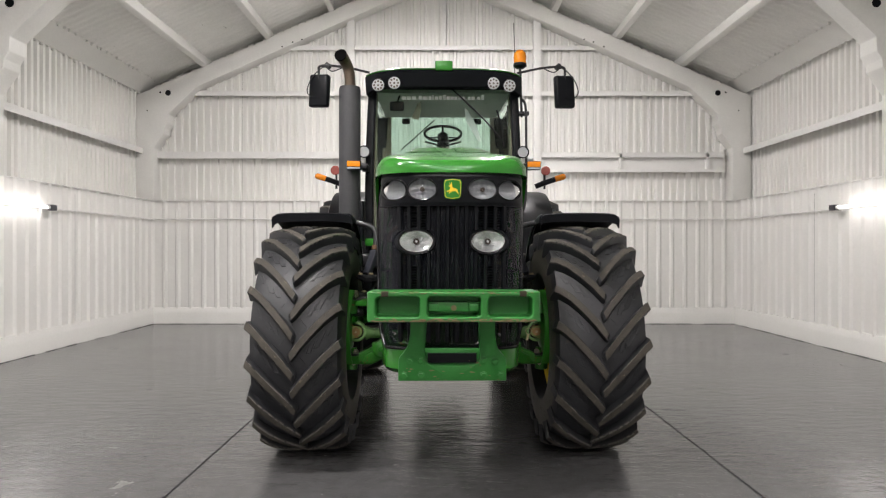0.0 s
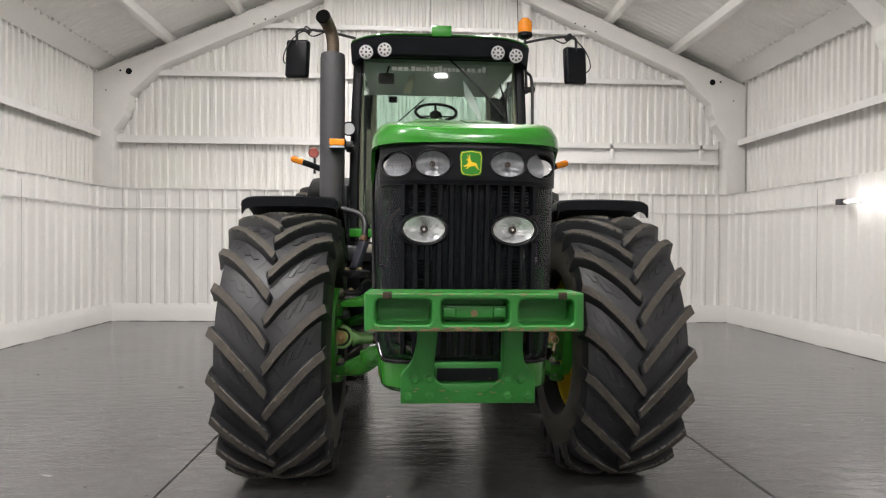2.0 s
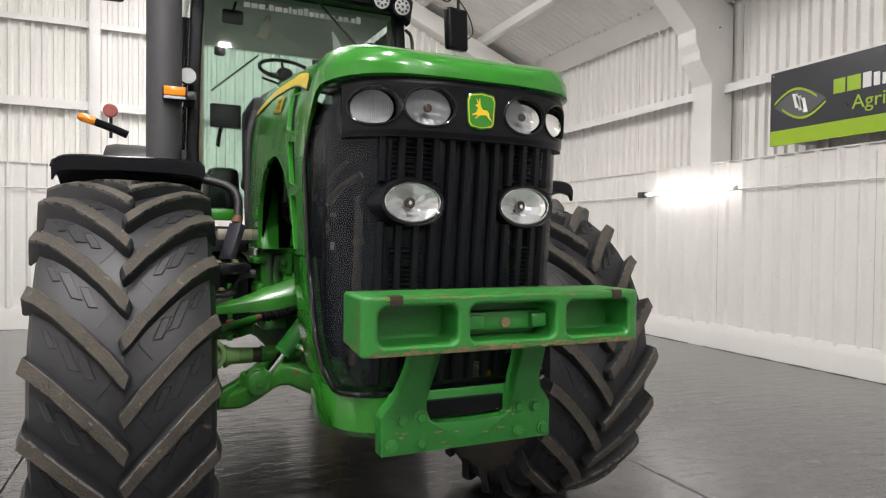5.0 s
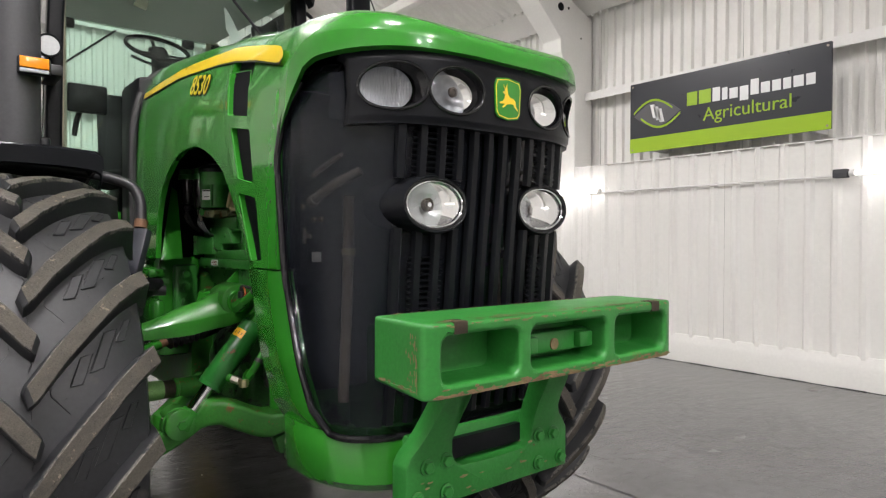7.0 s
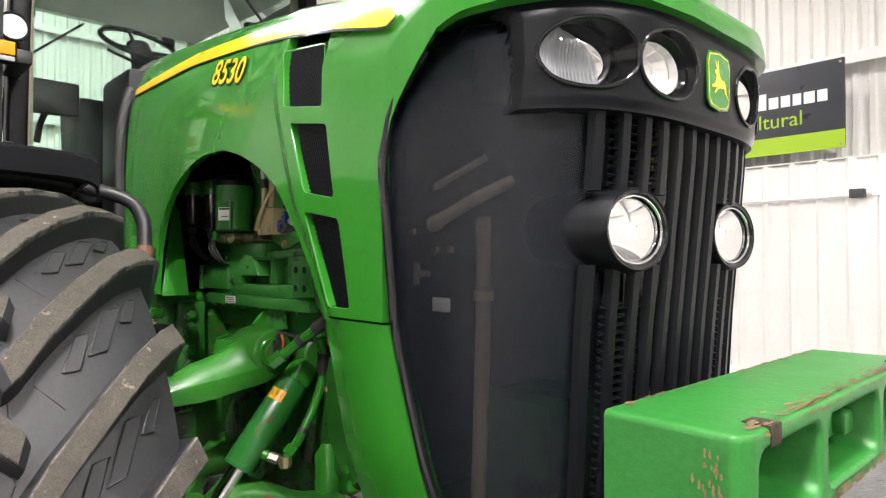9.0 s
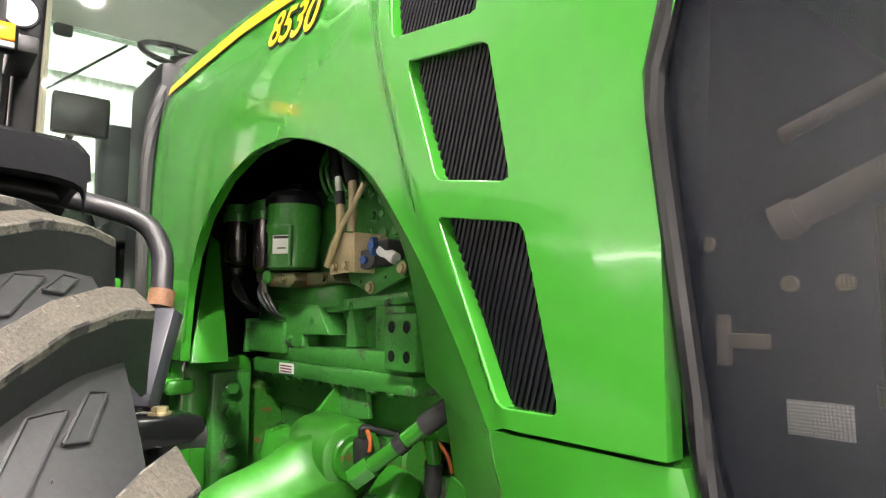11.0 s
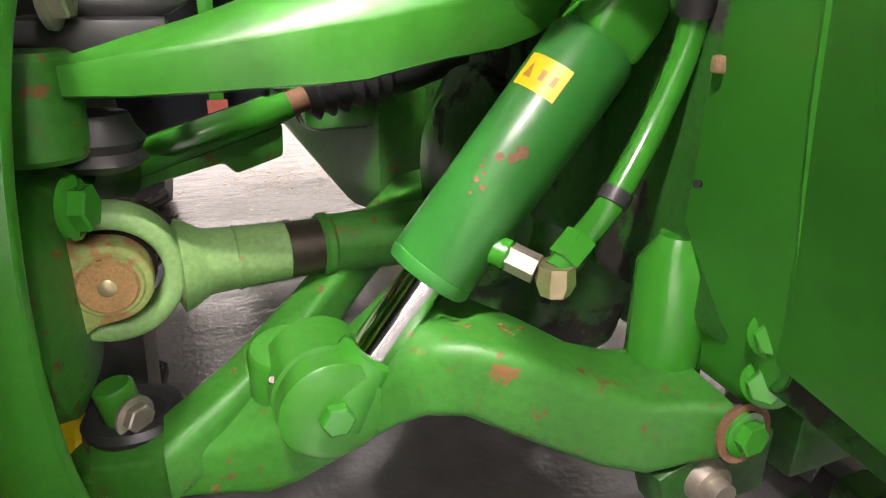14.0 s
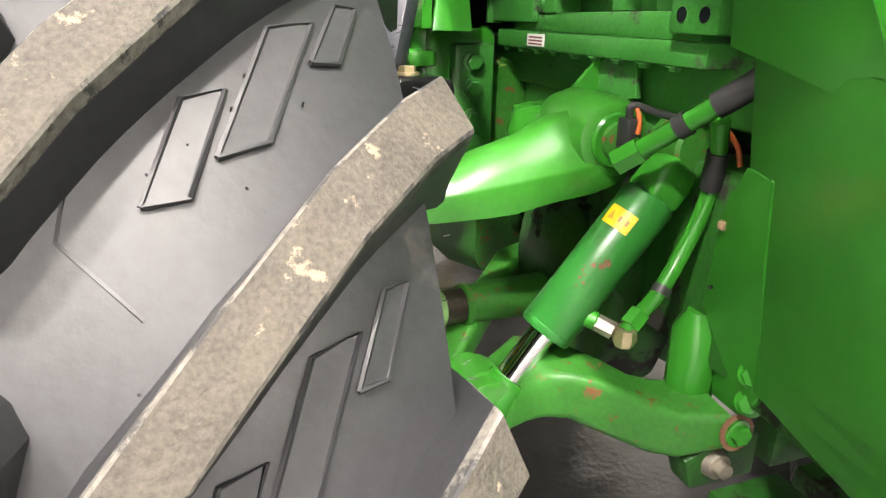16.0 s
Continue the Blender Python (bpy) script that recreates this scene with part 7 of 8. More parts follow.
    part("knuckle_arm", tube([V(0.69, 4.75, 0.92), V(0.67, 4.82, 0.90), V(0.64, 4.85, 0.89)], 0.035), CAST, link)

# -- front mudguards on black brackets --
for s in (-1, 1):
    V = lambda x, y, z: Vector((s * x, y, z))
    guard = empty("front_mudguard")
    guard.parent = tractor
    secs = []
    for k in range(17):
        ang = radians(86 + 62 * k / 16)
        r = 0.885
        ext = 0.02 * math.sin(math.pi * min(1, k / 3) / 2)
        row = []
        for x, dr in ((0.672, -0.060), (0.676, -0.02), (0.695, 0.0), (0.80, 0.008), (0.97, 0.010), (1.12, 0.006), (1.215, -0.002), (1.250, -0.022), (1.258, -0.050)):
            row.append(V(x - (0 if k else 0.0), AX_Y - (r + dr) * math.cos(ang), AX_Z + (r + dr) * math.sin(ang)))
        for x, dr in ((1.248, -0.050), (1.20, -0.020), (0.97, -0.002), (0.71, -0.014), (0.684, -0.060)):
            row.append(V(x, AX_Y - (r + dr) * math.cos(ang), AX_Z + (r + dr) * math.sin(ang)))
        secs.append(row)
    part("shell", loft(secs), BLACK, guard, "matt black plastic mudguard", smooth=50)
    lip = [V(x, AX_Y - (0.885 + dr) * math.cos(radians(86)), AX_Z + (0.885 + dr) * math.sin(radians(86))) for x, dr in ((0.68, -0.055), (0.70, -0.012), (0.85, 0.0), (1.05, 0.0), (1.21, -0.008), (1.25, -0.045))]
    part("front_lip", loft([[p + Vector((0, 0, 0.008)), p + Vector((0, -0.016, 0.0)), p + Vector((0, -0.012, -0.055)), p + Vector((0, 0.01, -0.06))] for p in smooth_path(lip, 4)]), BLACK, guard)
    part("support_tube", tube([V(1.0, 4.86, 1.655), V(0.75, 4.84, 1.635), V(0.62, 4.83, 1.615), V(0.545, 4.80, 1.585), V(0.520, 4.775, 1.53), V(0.522, 4.755, 1.46), V(0.527, 4.745, 1.42)], 0.020, seg=16), BLACK_METAL, guard, "gloss black bent tube")
    part("clamp", rod(V(0.522, 4.748, 1.455), V(0.528, 4.742, 1.425), 0.024, seg=16), RUST, guard, "rusty clamp")
    m = Matrix.Translation(V(0.553, 4.715, 1.335)) @ (V(0.527, 4.74, 1.42) - V(0.580, 4.69, 1.25)).to_track_quat("Z", "Y").to_matrix().to_4x4()
    bm = box((-0.030 if s > 0 else -0.038, -0.018, -0.09), (0.038 if s > 0 else 0.030, 0.018, 0.09), 0.003)
    part("strut", turned(bm, m), STRUT, guard, "flat black strut")
    part("foot", prism([(s * a, b) for a, b in ((0.515, 1.245), (0.645, 1.245), (0.648, 1.215), (0.60, 1.192), (0.50, 1.196), (0.475, 1.215), (0.48, 1.238))], (0, 0.085, 0), 0.006, at=lambda a, b: (a, 4.62, b)), GLOSS_BLACK, guard, "black cast bracket foot")
    for x in (0.545, 0.62):
        part("bolt", bolt(V(x, 4.65, 1.245), (0, 0, 1), 0.013), ZINC, guard, "yellow zinc bolt")
    part("step_bracket", tube([V(0.45, 4.70, 1.19), V(0.50, 4.70, 1.19), V(0.535, 4.70, 1.165), V(0.545, 4.70, 1.12), V(0.58, 4.70, 1.10), V(0.67, 4.70, 1.10)], 0.011, flat=1.8, seg=10, n=3), BLACK_METAL, guard)
    part("stop_block", box((min(s * 0.56, s * 0.70), 4.66, 1.045), (max(s * 0.56, s * 0.70), 4.76, 1.085), 0.008), HOSE, guard, "black rubber stop block")
    for x in (0.60, 0.66):
        part("bolt", bolt(V(x, 4.68, 1.118), (0, 0, 1), 0.012), ZINC, guard)

# -- cab --
cab = empty("cab")
cab.parent = tractor
FY, RY = 5.78, 7.30                # front and rear glass
# floor, lower walls and sill
part("floor_pan", box((-0.66, 5.72, 1.36), (0.66, 7.35, 1.42), 0.01), BLACK, cab)
for s in (-1, 1):
    V = lambda x, y, z: Vector((s * x, y, z))
    x0, x1 = min(s * 0.38, s * 0.70), max(s * 0.38, s * 0.70)
    part("sill", box((x0, 5.70, 1.455), (x1, 5.78, 1.525), 0.012), GREEN, cab, "green sill under the windscreen")
    part("lower_wall", box((min(s * 0.66, s * 0.70), 5.76, 1.42), (max(s * 0.66, s * 0.70), 7.30, 1.62), 0.008), BLACK, cab)
    # pillars lean a little inwards to the roof
    for name, foot, head, w in (("front_pillar", V(0.665, FY, 1.46), V(0.635, FY + 0.02, 2.90), 0.036), ("middle_pillar", V(0.74, 6.55, 1.45), V(0.70, 6.58, 2.90), 0.03), ("rear_pillar", V(0.66, RY, 1.45), V(0.64, RY - 0.05, 2.90), 0.045)):
        secs = [[p + Vector((a, b, 0)) for a, b in rounded(w, w * 1.15, 0.012, 3)] for p in (foot, foot.lerp(head, 0.33) + V(0.012, 0, 0), foot.lerp(head, 0.66) + V(0.012, 0, 0), head)]
        part(name, loft(secs), BLACK, cab, "black cab pillar")
    inner = loft([[V(0.60, FY + 0.05, z), V(0.635, FY + 0.05, z), V(0.635, FY + 0.13, z), V(0.60, FY + 0.13, z)] for z in (1.5, 2.85)])
    part("pillar_trim", inner, BEIGE, cab, "beige pillar trim")
    part("pillar_trim", loft([[V(0.555, RY - 0.09, z), V(0.655, RY - 0.09, z), V(0.655, RY - 0.05, z), V(0.575, RY - 0.05, z)] for z in (1.6, 2.92)]), BEIGE, cab, "beige pillar trim")
    glass = part("side_glass", prism([(FY + 0.03, 1.62), (6.53, 1.62), (6.55, 2.86), (FY + 0.05, 2.86)], (s * 0.005, 0, 0), at=lambda a, b: (s * (0.715 - 0.035 * (b - 1.6)), a, b)), GLASS, cab, "tinted side glass")
    glass.visible_shadow = False
    glass = part("side_glass", prism([(6.60, 1.62), (RY - 0.03, 1.62), (RY - 0.05, 2.86), (6.62, 2.86)], (s * 0.005, 0, 0), at=lambda a, b: (s * (0.715 - 0.035 * (b - 1.6)), a, b)), GLASS, cab, "tinted side glass")
    glass.visible_shadow = False
ws = part("windscreen", prism([(-0.625, 1.53), (0.625, 1.53), (0.605, 2.88), (-0.605, 2.88)], (0, 0.006, 0), at=lambda a, b: (a, FY + 0.005, b)), GLASS, cab, "tinted windscreen with pale lettering across the top")
ws.visible_shadow = False
rw = part("rear_window", prism([(-0.60, 1.55), (0.60, 1.55), (0.59, 2.94), (-0.59, 2.94)], (0, 0.006, 0), at=lambda a, b: (a, RY, b)), GLASS, cab, "tinted rear window")
rw.visible_shadow = False
# lettering across the windscreen as plain bars
a = -0.375
for k, (w, h) in enumerate([(0.038, 0.030)] * 3 + [(0.010, 0.010)] + [(0.030, 0.036), (0.046, 0.030), (0.026, 0.030), (0.018, 0.040), (0.028, 0.030), (0.030, 0.036), (0.028, 0.045), (0.028, 0.030), (0.028, 0.030), (0.026, 0.030), (0.030, 0.030), (0.028, 0.030), (0.010, 0.010), (0.026, 0.030), (0.030, 0.030), (0.010, 0.010), (0.028, 0.030), (0.028, 0.045)]):
    part("letter_bar", box((a, FY - 0.0015, 2.775), (a + w, FY + 0.001, 2.775 + h)), DECAL_WHITE, ws)
    a += w + 0.0068
# roof
secs = []
for y, hw, z0, z1 in ((5.61, 0.53, 2.925, 2.955), (5.64, 0.59, 2.905, 2.975), (5.69, 0.64, 2.895, 3.0), (5.80, 0.675, 2.89, 3.02), (6.5, 0.69, 2.92, 3.04), (7.25, 0.685, 2.945, 3.03), (7.40, 0.64, 2.95, 3.0)):
    c, h = (z0 + z1) / 2, (z1 - z0) / 2
    secs.append([(x, y, c + z) for x, z in rounded(hw, h, h * 0.75, 4)])
part("roof", loft(secs), GREEN, cab, "green cab roof", smooth=50)
visor = []
for u in lin(-1, 1, 25):
    x = 0.690 * u
    y = 5.53 + 0.13 * abs(u) ** 6
    drop = 0.045 * max(0, (abs(u) - 0.86) / 0.14)
    visor.append([(x, y, 2.975 - 0.03 * abs(u) ** 4), (x, y - 0.014, 2.955 - 0.03 * abs(u) ** 4), (x * 0.99, y + 0.02, 2.838 - drop), (x * 0.97, y + 0.06, 2.828 - drop), (x * 0.97, y + 0.12, 2.89), (x, y + 0.14, 2.975 - 0.03 * abs(u) ** 4)])
part("visor", loft(visor), BLACK, cab, "black roof visor", smooth=45)
lip = []
for u in lin(-1, 1, 25):
    x, y, z = 0.684 * u, 5.522 + 0.13 * abs(u) ** 6, 2.9755 - 0.03 * abs(u) ** 4
    lip.append([(x, y, z), (x, y - 0.008, z + 0.006), (x, y, z + 0.013), (x, y + 0.17, z + 0.045), (x, y + 0.17, z)])
part("roof_lip", loft(lip), GREEN, cab, "green front edge of the cab roof", smooth=45)
for x, z in ((-0.565, 2.842), (-0.427, 2.862), (0.427, 2.862), (0.565, 2.842)):
    w = part("roof_lamp", lathe([(0, 0.030), (0.02, 0.050), (0.055, 0.056), (0.06, 0.053)], (x, 5.575, z), (x, 5.0, z - 0.06), 28), BLACK, cab, "round LED roof lamp")
    c = Vector((x, 5.512, z - 0.0065))
    part("lens", oval_dome(c, (0, -1, -0.1), 0.051, 0.051, 0.004), WHITE_LENS, w, "clear LED lens")
    for k in range(9):
        ang, r = (2 * math.pi * k / 8, 0.034) if k < 8 else (0, 0)
        part("led", rod(c + Vector((r * math.cos(ang), -0.002, r * math.sin(ang))), c + Vector((r * math.cos(ang), -0.006, r * math.sin(ang))), 0.009, seg=10), DARK_STEEL, w)
    part("bracket", box((x - 0.02, 5.55, z + 0.045), (x + 0.02, 5.57, z + 0.062), 0.003), DARK_STEEL, w)
part("receiver", box((-0.075, 5.50, 2.965), (0.075, 5.60, 3.048), 0.008), GREEN, cab, "small green box on the roof edge")
part("headliner", loft([[(-0.62, y, z), (0.62, y, z), (0.62, y, z + 0.03), (-0.62, y, z + 0.03)] for y, z in ((5.83, 2.848), (6.3, 2.87), (7.0, 2.905), (7.22, 2.91))]), HEADLINER, cab, "grey headliner")
# front header inside and sun blind
# steering wheel
tilt = Matrix.Translation((0.01, 6.50, 2.60)) @ pose(0, 0, 0, 35, 0, 0)
part("steering_wheel", turned(tube([(0.184 * math.cos(2 * math.pi * i / 40), 0.184 * math.sin(2 * math.pi * i / 40), 0) for i in range(41)], 0.014, n=1, seg=10), tilt), BLACK, cab)
for ang in (90, 210, 330):
    part("wheel_spoke", turned(tube([(0, 0, -0.03), (0.1 * math.cos(radians(ang)), 0.1 * math.sin(radians(ang)), -0.02), (0.184 * math.cos(radians(ang)), 0.184 * math.sin(radians(ang)), 0)], 0.012, seg=8, flat=0.6), tilt), BLACK, cab)
part("wheel_hub", turned(lathe([(0, 0.05), (0.03, 0.055), (0.045, 0.04)], (0, 0, -0.045), (0, 0, 1)), tilt), BLACK, cab)
part("steering_column", tube([(0.01, 6.47, 2.57), (0.01, 6.36, 2.36), (0.01, 6.25, 2.0), (0.01, 6.2, 1.42)], (0.05, 0.07, 0.10, 0.11), seg=14), BLACK, cab)
part("dashboard", box((-0.17, 6.18, 2.05), (0.19, 6.36, 2.34), 0.04), BLACK, cab)
for s in (-1, 1):
    part("stalk", rod((0.01 + s * 0.05, 6.42, 2.47), (0.01 + s * 0.18, 6.40, 2.50), 0.009, seg=10), BLACK, cab)
# seat and console
seat = part("seat_cushion", box((-0.24, 6.62, 1.72), (0.26, 7.08, 1.84), 0.05, seg=3), GREY_CLOTH, cab)
part("backrest", turned(box((-0.22, -0.06, 0), (0.24, 0.06, 0.62), 0.05, seg=3), Matrix.Translation((0, 7.05, 1.78)) @ pose(0, 0, 0, -9, 0, 0)), GREY_CLOTH, seat, "dark grey cloth backrest")
part("seat_base", box((-0.18, 6.7, 1.42), (0.2, 7.05, 1.72), 0.02), BLACK, seat)
part("side_console", box((-0.52, 6.55, 1.55), (-0.30, 7.15, 1.86), 0.05), BLACK, cab, "dark side console")
part("buddy_seat", box((0.35, 6.80, 1.55), (0.60, 7.15, 1.95), 0.05), GREY_CLOTH, cab)
part("display", box((-0.53, 6.25, 2.10), (-0.33, 6.30, 2.26), 0.012), BLACK, cab, "dark display on an arm")
part("display_arm", tube([(-0.43, 6.3, 2.18), (-0.45, 6.45, 2.1), (-0.46, 6.5, 2.0)], 0.015), BLACK, cab)
part("inside_mirror", box((-0.49, 5.90, 2.70), (-0.36, 5.93, 2.79), 0.015), BLACK, cab, "dark inside mirror")
part("mirror_arm", tube([(-0.42, 5.93, 2.79), (-0.41, 5.95, 2.83), (-0.40, 5.95, 2.86)], 0.008), BLACK, cab)
for x in (-0.39, 0.41):
    part("rear_lamp", box((x - 0.045, 7.15, 2.825), (x + 0.045, 7.20, 2.89), 0.018), BLACK, cab)
TAG_A = [(-0.29, 2.62), (-0.225, 2.605), (-0.20, 2.70), (-0.205, 2.77), (-0.235, 2.755)]
TAG_B = [(0.195, 2.725), (0.225, 2.69), (0.30, 2.56), (0.345, 2.42), (0.325, 2.405), (0.265, 2.50), (0.205, 2.60)]
for line, tone, what in ((TAG_A, BEIGE, "buff paper tag in the windscreen"), (TAG_B, LABEL, "white paper strip in the windscreen")):
    part("hanging_card", prism(line, (0, 0.002, 0), at=lambda a, b: (a, 5.84, b)), tone, cab, what)
# wipers
wp = part("wiper", tube([(0.05, 5.735, 2.885), (0.20, 5.745, 2.75), (0.38, 5.755, 2.58), (0.52, 5.76, 2.42)], 0.008, seg=8), BLACK_METAL, cab, "black windscreen wiper")
part("blade", tube([(0.48, 5.765, 2.68), (0.52, 5.765, 2.55), (0.55, 5.765, 2.35)], 0.007, seg=8), BLACK, wp)
part("rear_wiper", tube([(-0.45, 7.26, 2.55), (-0.26, 7.26, 2.72), (-0.07, 7.26, 2.89)], 0.008, seg=8), BLACK_METAL, cab)
# beneath the windscreen: cowl in black
part("cowl", box((-0.37, 5.42, 1.45), (0.37, 5.76, 2.16), 0.03), BLACK, cab, "black bulkhead behind the hood")
part("hood_seal", tube([(-0.385, 5.425, 1.32), (-0.39, 5.43, 1.7), (-0.37, 5.44, 2.0), (-0.27, 5.45, 2.18), (0, 5.46, 2.24), (0.27, 5.45, 2.18), (0.37, 5.44, 2.0), (0.39, 5.43, 1.7), (0.385, 5.425, 1.32)], 0.02, seg=10), HOSE, cab, "black rubber seal behind the hood")
for k in range(5):
    part("jet", rod((-0.03 + 0.018 * k, 5.30, 2.235), (-0.035 + 0.02 * k, 5.29, 2.262 + 0.012 * (k % 2)), 0.008, seg=10), STEEL, cab, "small steel fitting")

# -- exhaust --
ex = empty("exhaust")
ex.parent = tractor
part("muffler", lathe([(0, 0.06), (0.02, 0.09), (0.04, 0.094), (1.30, 0.094), (1.33, 0.088), (1.335, 0.055)], (-0.825, 5.65, 1.52), (-0.825, 5.65, 3), 40), MATT_GREY, ex, "tall matt grey exhaust silencer")
part("tailpipe", tube([(-0.825, 5.65, 2.84), (-0.825, 5.65, 2.94), (-0.84, 5.635, 3.02), (-0.868, 5.585, 3.075), (-0.885, 5.52, 3.095)], (0.047, 0.047, 0.048, 0.050, 0.054), seg=24), PIPE_BROWN, ex, "heat-stained tailpipe")
part("pipe_mouth", rod((-0.884, 5.53, 3.092), (-0.888, 5.514, 3.097), 0.0545, seg=24), PIPE_SHADE, ex, "pipe mouth closed by a disc, its inner shade painted dark")
part("heat_shield", box((-0.74, 5.60, 1.50), (-0.70, 5.70, 1.85), 0.01), BLACK, ex)

# -- mirrors, lamps and aerials on the cab --
MIR_X = 1.11
for s in (-1, 1):
    V = lambda x, y, z: Vector((s * x, y, z))
    mir = empty("wing_mirror")
    mir.parent = tractor
    bm = turned(box((-0.095, -0.035, -0.148), (0.095, 0.035, 0.148), 0.022, seg=3), Matrix.Translation(V(1.125 if s < 0 else MIR_X, 5.86, 2.868)) @ pose(0, 0, 0, 0, s * -3, s * 18))
    part("housing", bm, BLACK, mir, "black plastic mirror housing")
    part("glass", turned(box((-0.082, 0.034, -0.135), (0.082, 0.037, 0.135)), Matrix.Translation(V(1.125 if s < 0 else MIR_X, 5.86, 2.868)) @ pose(0, 0, 0, 0, s * -3, s * 18)), CHROME, mir, "mirror glass")
    part("arm", tube([V(0.66, 5.72, 3.0), V(0.86, 5.76, 3.055), V(1.04, 5.80, 3.085), V(1.12 if s < 0 else MIR_X - 0.01, 5.82, 3.08), V(1.128 if s < 0 else MIR_X, 5.83, 3.04), V(1.13 if s < 0 else MIR_X + 0.003, 5.84, 2.90)], 0.011, seg=8, n=3), BLACK_METAL, mir)
    part("joint", rod(V(1.02, 5.80, 3.07), V(1.06, 5.81, 3.10), 0.022, seg=12), BLACK_METAL, mir)
    part("cable", tube([V(0.9, 5.77, 3.06), V(1.0, 5.79, 3.03), V(1.08, 5.80, 3.07), V(1.19, 5.83, 2.98), V(1.235, 5.84, 2.86), V(1.19, 5.86, 2.80)], 0.005, seg=6), HOSE, mir)
    # indicator and side lamp on the front pillar
    ind = empty("indicator_lamp")
    ind.parent = tractor
    part("housing", box((min(s * 0.71, s * 0.836), 5.50, 2.11), (max(s * 0.71, s * 0.836), 5.545, 2.188), 0.01), BLACK, ind, "black lamp housing")
    part("amber_lens", box((min(s * 0.718, s * 0.83), 5.488, 2.135), (max(s * 0.718, s * 0.83), 5.505, 2.183), 0.004), AMBER, ind, "amber lens")
    part("clear_lens", box((min(s * 0.718, s * 0.83), 5.488, 2.114), (max(s * 0.718, s * 0.83), 5.505, 2.131), 0.004), WHITE_LENS, ind, "clear lens")
    part("bracket", box((min(s * 0.66, s * 0.725), 5.515, 2.12), (max(s * 0.66, s * 0.725), 5.76, 2.17), 0.008), BLACK_METAL, ind)
    part("pillar_lamp", lathe([(0, 0.02), (0.02, 0.05), (0.05, 0.052), (0.055, 0.045)], V(0.70, 5.70, 2.285), V(0.70, 5.0, 2.285), 24), WHITE_LENS, ind, "small round pillar lamp")
    part("lamp_rim", oval_ring(V(0.70, 5.648, 2.285), (0, -1, 0), 0.05, 0.05, 0.006), BLACK, ind)
    # rear guards with lamps on arms
    guard = empty("rear_mudguard")
    guard.parent = tractor
    secs = []
    for k in range(21):
        ang = radians(15 + 120 * k / 20)
        row = []
        for x, r in ((0.66, 1.10), (0.70, 1.115), (1.16, 1.115), (1.225, 1.10), (1.24, 1.06), (1.23, 1.06), (1.15, 1.10), (0.70, 1.10)):
            row.append(V(x, 7.72 - r * math.cos(ang), 1.0 + r * math.sin(ang)))
        secs.append(row)
    part("shell", loft(secs), BLACK, guard, "black rear mudguard", smooth=50)
    part("inner_shell", prism([(7.72 - 1.1 * math.cos(radians(a)), 1.0 + 1.1 * math.sin(radians(a))) for a in lin(15, 135, 14)], (s * 0.02, 0, 0), at=lambda a, b: (s * 0.66, a, b)), GREEN, guard, "green inner guard")
    part("lamp_arm", tube([V(1.06, 7.18, 2.13), V(1.16, 7.17, 2.17), V(1.28, 7.16, 2.21)], 0.03, seg=10, n=3), BLACK, guard)
    part("amber_lamp", lathe([(0, 0.032), (0.09, 0.034), (0.115, 0.026), (0.125, 0.01)], V(1.28, 7.16, 2.212), V(1.42, 7.15, 2.255), 20), AMBER, guard, "amber marker lamp")
    part("red_lamp", lathe([(0, 0.02), (0.02, 0.05), (0.06, 0.052), (0.07, 0.045)], V(1.18, 7.25, 2.31), V(1.18, 6.0, 2.31), 24), RED_LENS, guard, "round red lamp")
    part("lamp_post", rod(V(1.18, 7.27, 2.11), V(1.18, 7.27, 2.30), 0.012), BLACK_METAL, guard)
bc = empty("beacon")
bc.parent = tractor
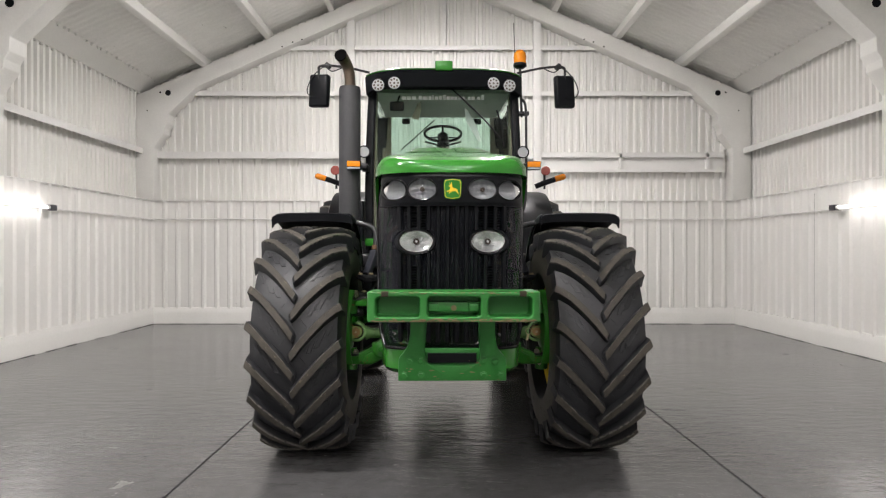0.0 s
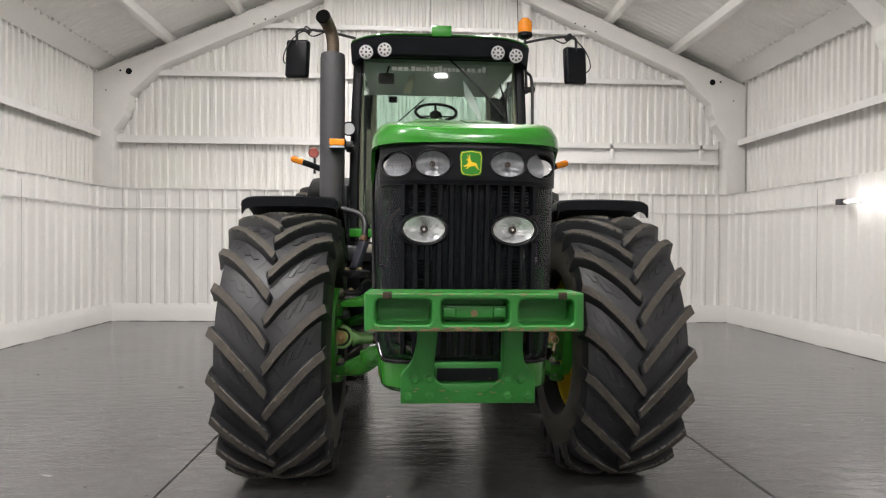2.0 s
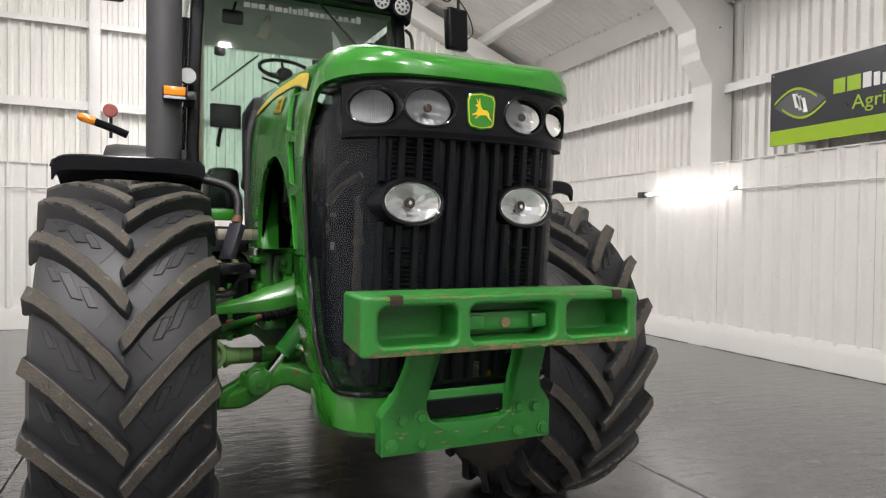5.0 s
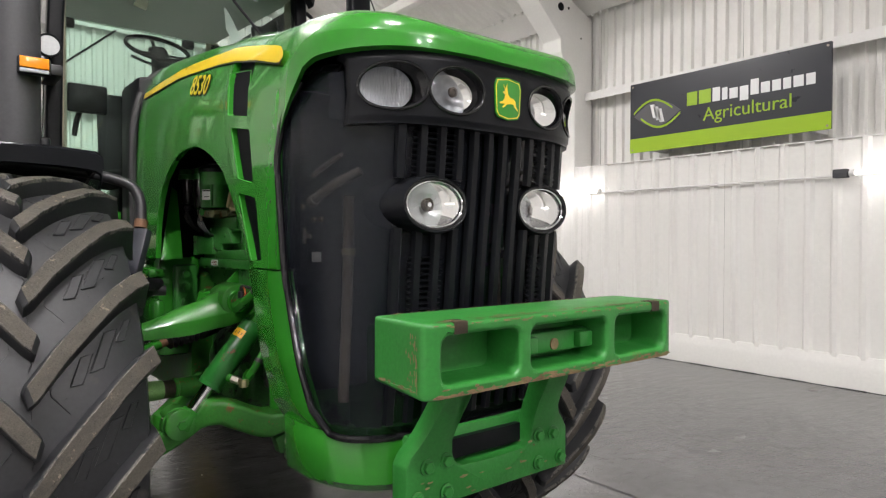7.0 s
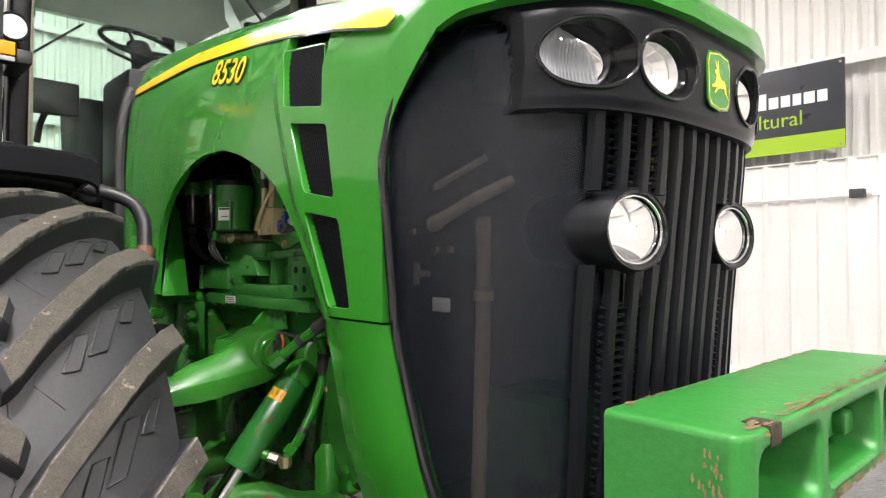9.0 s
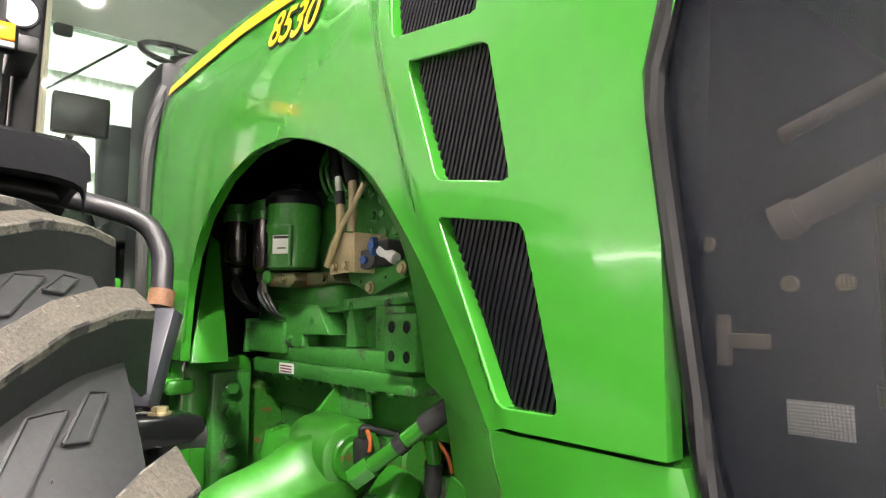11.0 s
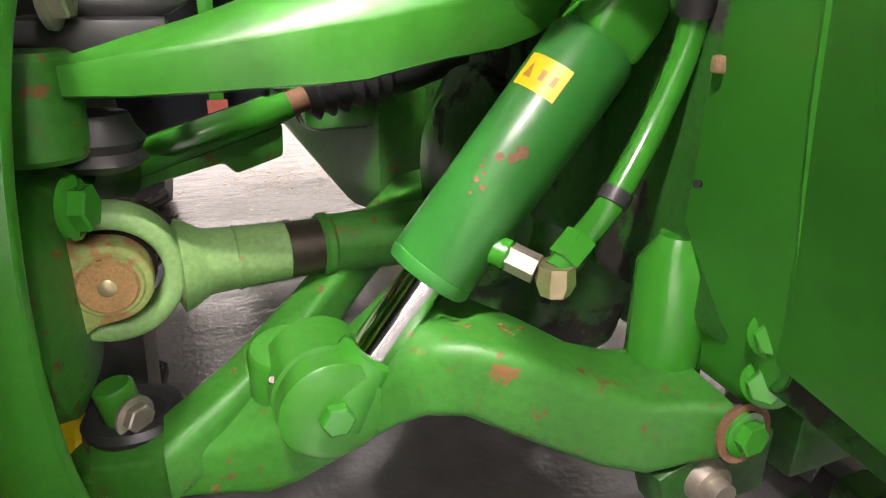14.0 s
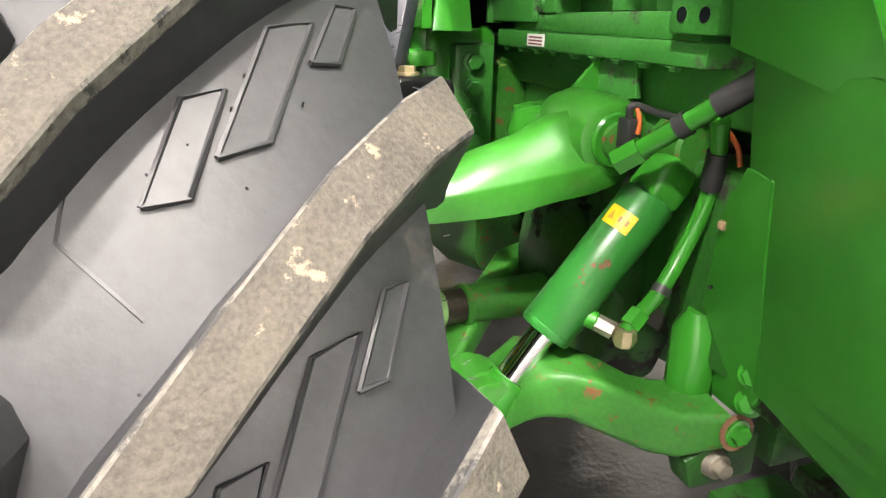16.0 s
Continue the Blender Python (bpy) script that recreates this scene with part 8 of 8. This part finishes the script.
part("dome", lathe([(0, 0.055), (0.06, 0.06), (0.10, 0.054), (0.125, 0.03), (0.128, 0.01)], (0.72, 5.98, 3.16), (0.72, 5.98, 4), 28), AMBER, bc, "amber ribbed beacon dome")
part("base", lathe([(0, 0.03), (0.02, 0.062), (0.045, 0.062), (0.05, 0.055)], (0.72, 5.98, 3.115), (0.72, 5.98, 4), 28), BLACK, bc)
part("post", rod((0.735, 5.97, 2.66), (0.72, 5.98, 3.12), 0.012), BLACK_METAL, bc)
part("clamp", box((0.69, 5.93, 2.67), (0.80, 5.99, 2.71), 0.008), BLACK_METAL, bc)
part("aerial", tube([(0.70, 6.2, 3.05), (0.70, 6.2, 3.3), (0.69, 6.2, 3.62)], 0.004, seg=6), BLACK_METAL, bc, "thin whip aerial")
part("grab_rail", tube([(0.71, 5.83, 2.80), (0.745, 5.80, 2.72), (0.75, 5.79, 2.4), (0.745, 5.78, 1.9), (0.71, 5.78, 1.75)], 0.012, seg=10), BLACK_METAL, cab, "black grab rail")

# -- tanks and steps under the cab --
for s in (-1, 1):
    secs = []
    for y in (5.50, 5.55, 6.85, 6.9):
        k = 1 if 5.52 < y < 6.88 else 0.93
        secs.append([(s * (0.60 + x * k), y, 1.02 + z * k) for x, z in rounded(0.24, 0.26, 0.10, 5)])
    tank = part("fuel_tank", loft(secs), BLACK, tractor, "black moulded fuel tank")
    part("strap", box((min(s * 0.36, s * 0.845), 5.9, 1.28), (max(s * 0.36, s * 0.845), 5.95, 1.286)), BLACK_METAL, tank)
    part("battery_box", box((min(s * 0.38, s * 0.72), 5.42, 1.27), (max(s * 0.38, s * 0.72), 5.70, 1.39), 0.02), BLACK_METAL, tractor, "black battery cover")
    part("tank_bracket", box((min(s * 0.38, s * 0.56), 5.32, 1.34), (max(s * 0.38, s * 0.56), 5.36, 1.40), 0.004), STEEL, tractor, "bare metal bracket")
    part("green_strap", box((min(s * 0.475, s * 0.505), 5.36, 0.78), (max(s * 0.475, s * 0.505), 5.385, 1.10), 0.003), GREEN, tractor)
    part("red_tag", box((min(s * 0.47, s * 0.51), 5.352, 0.86), (max(s * 0.47, s * 0.51), 5.357, 0.90)), RED_LENS, tractor, "red reflector tag")
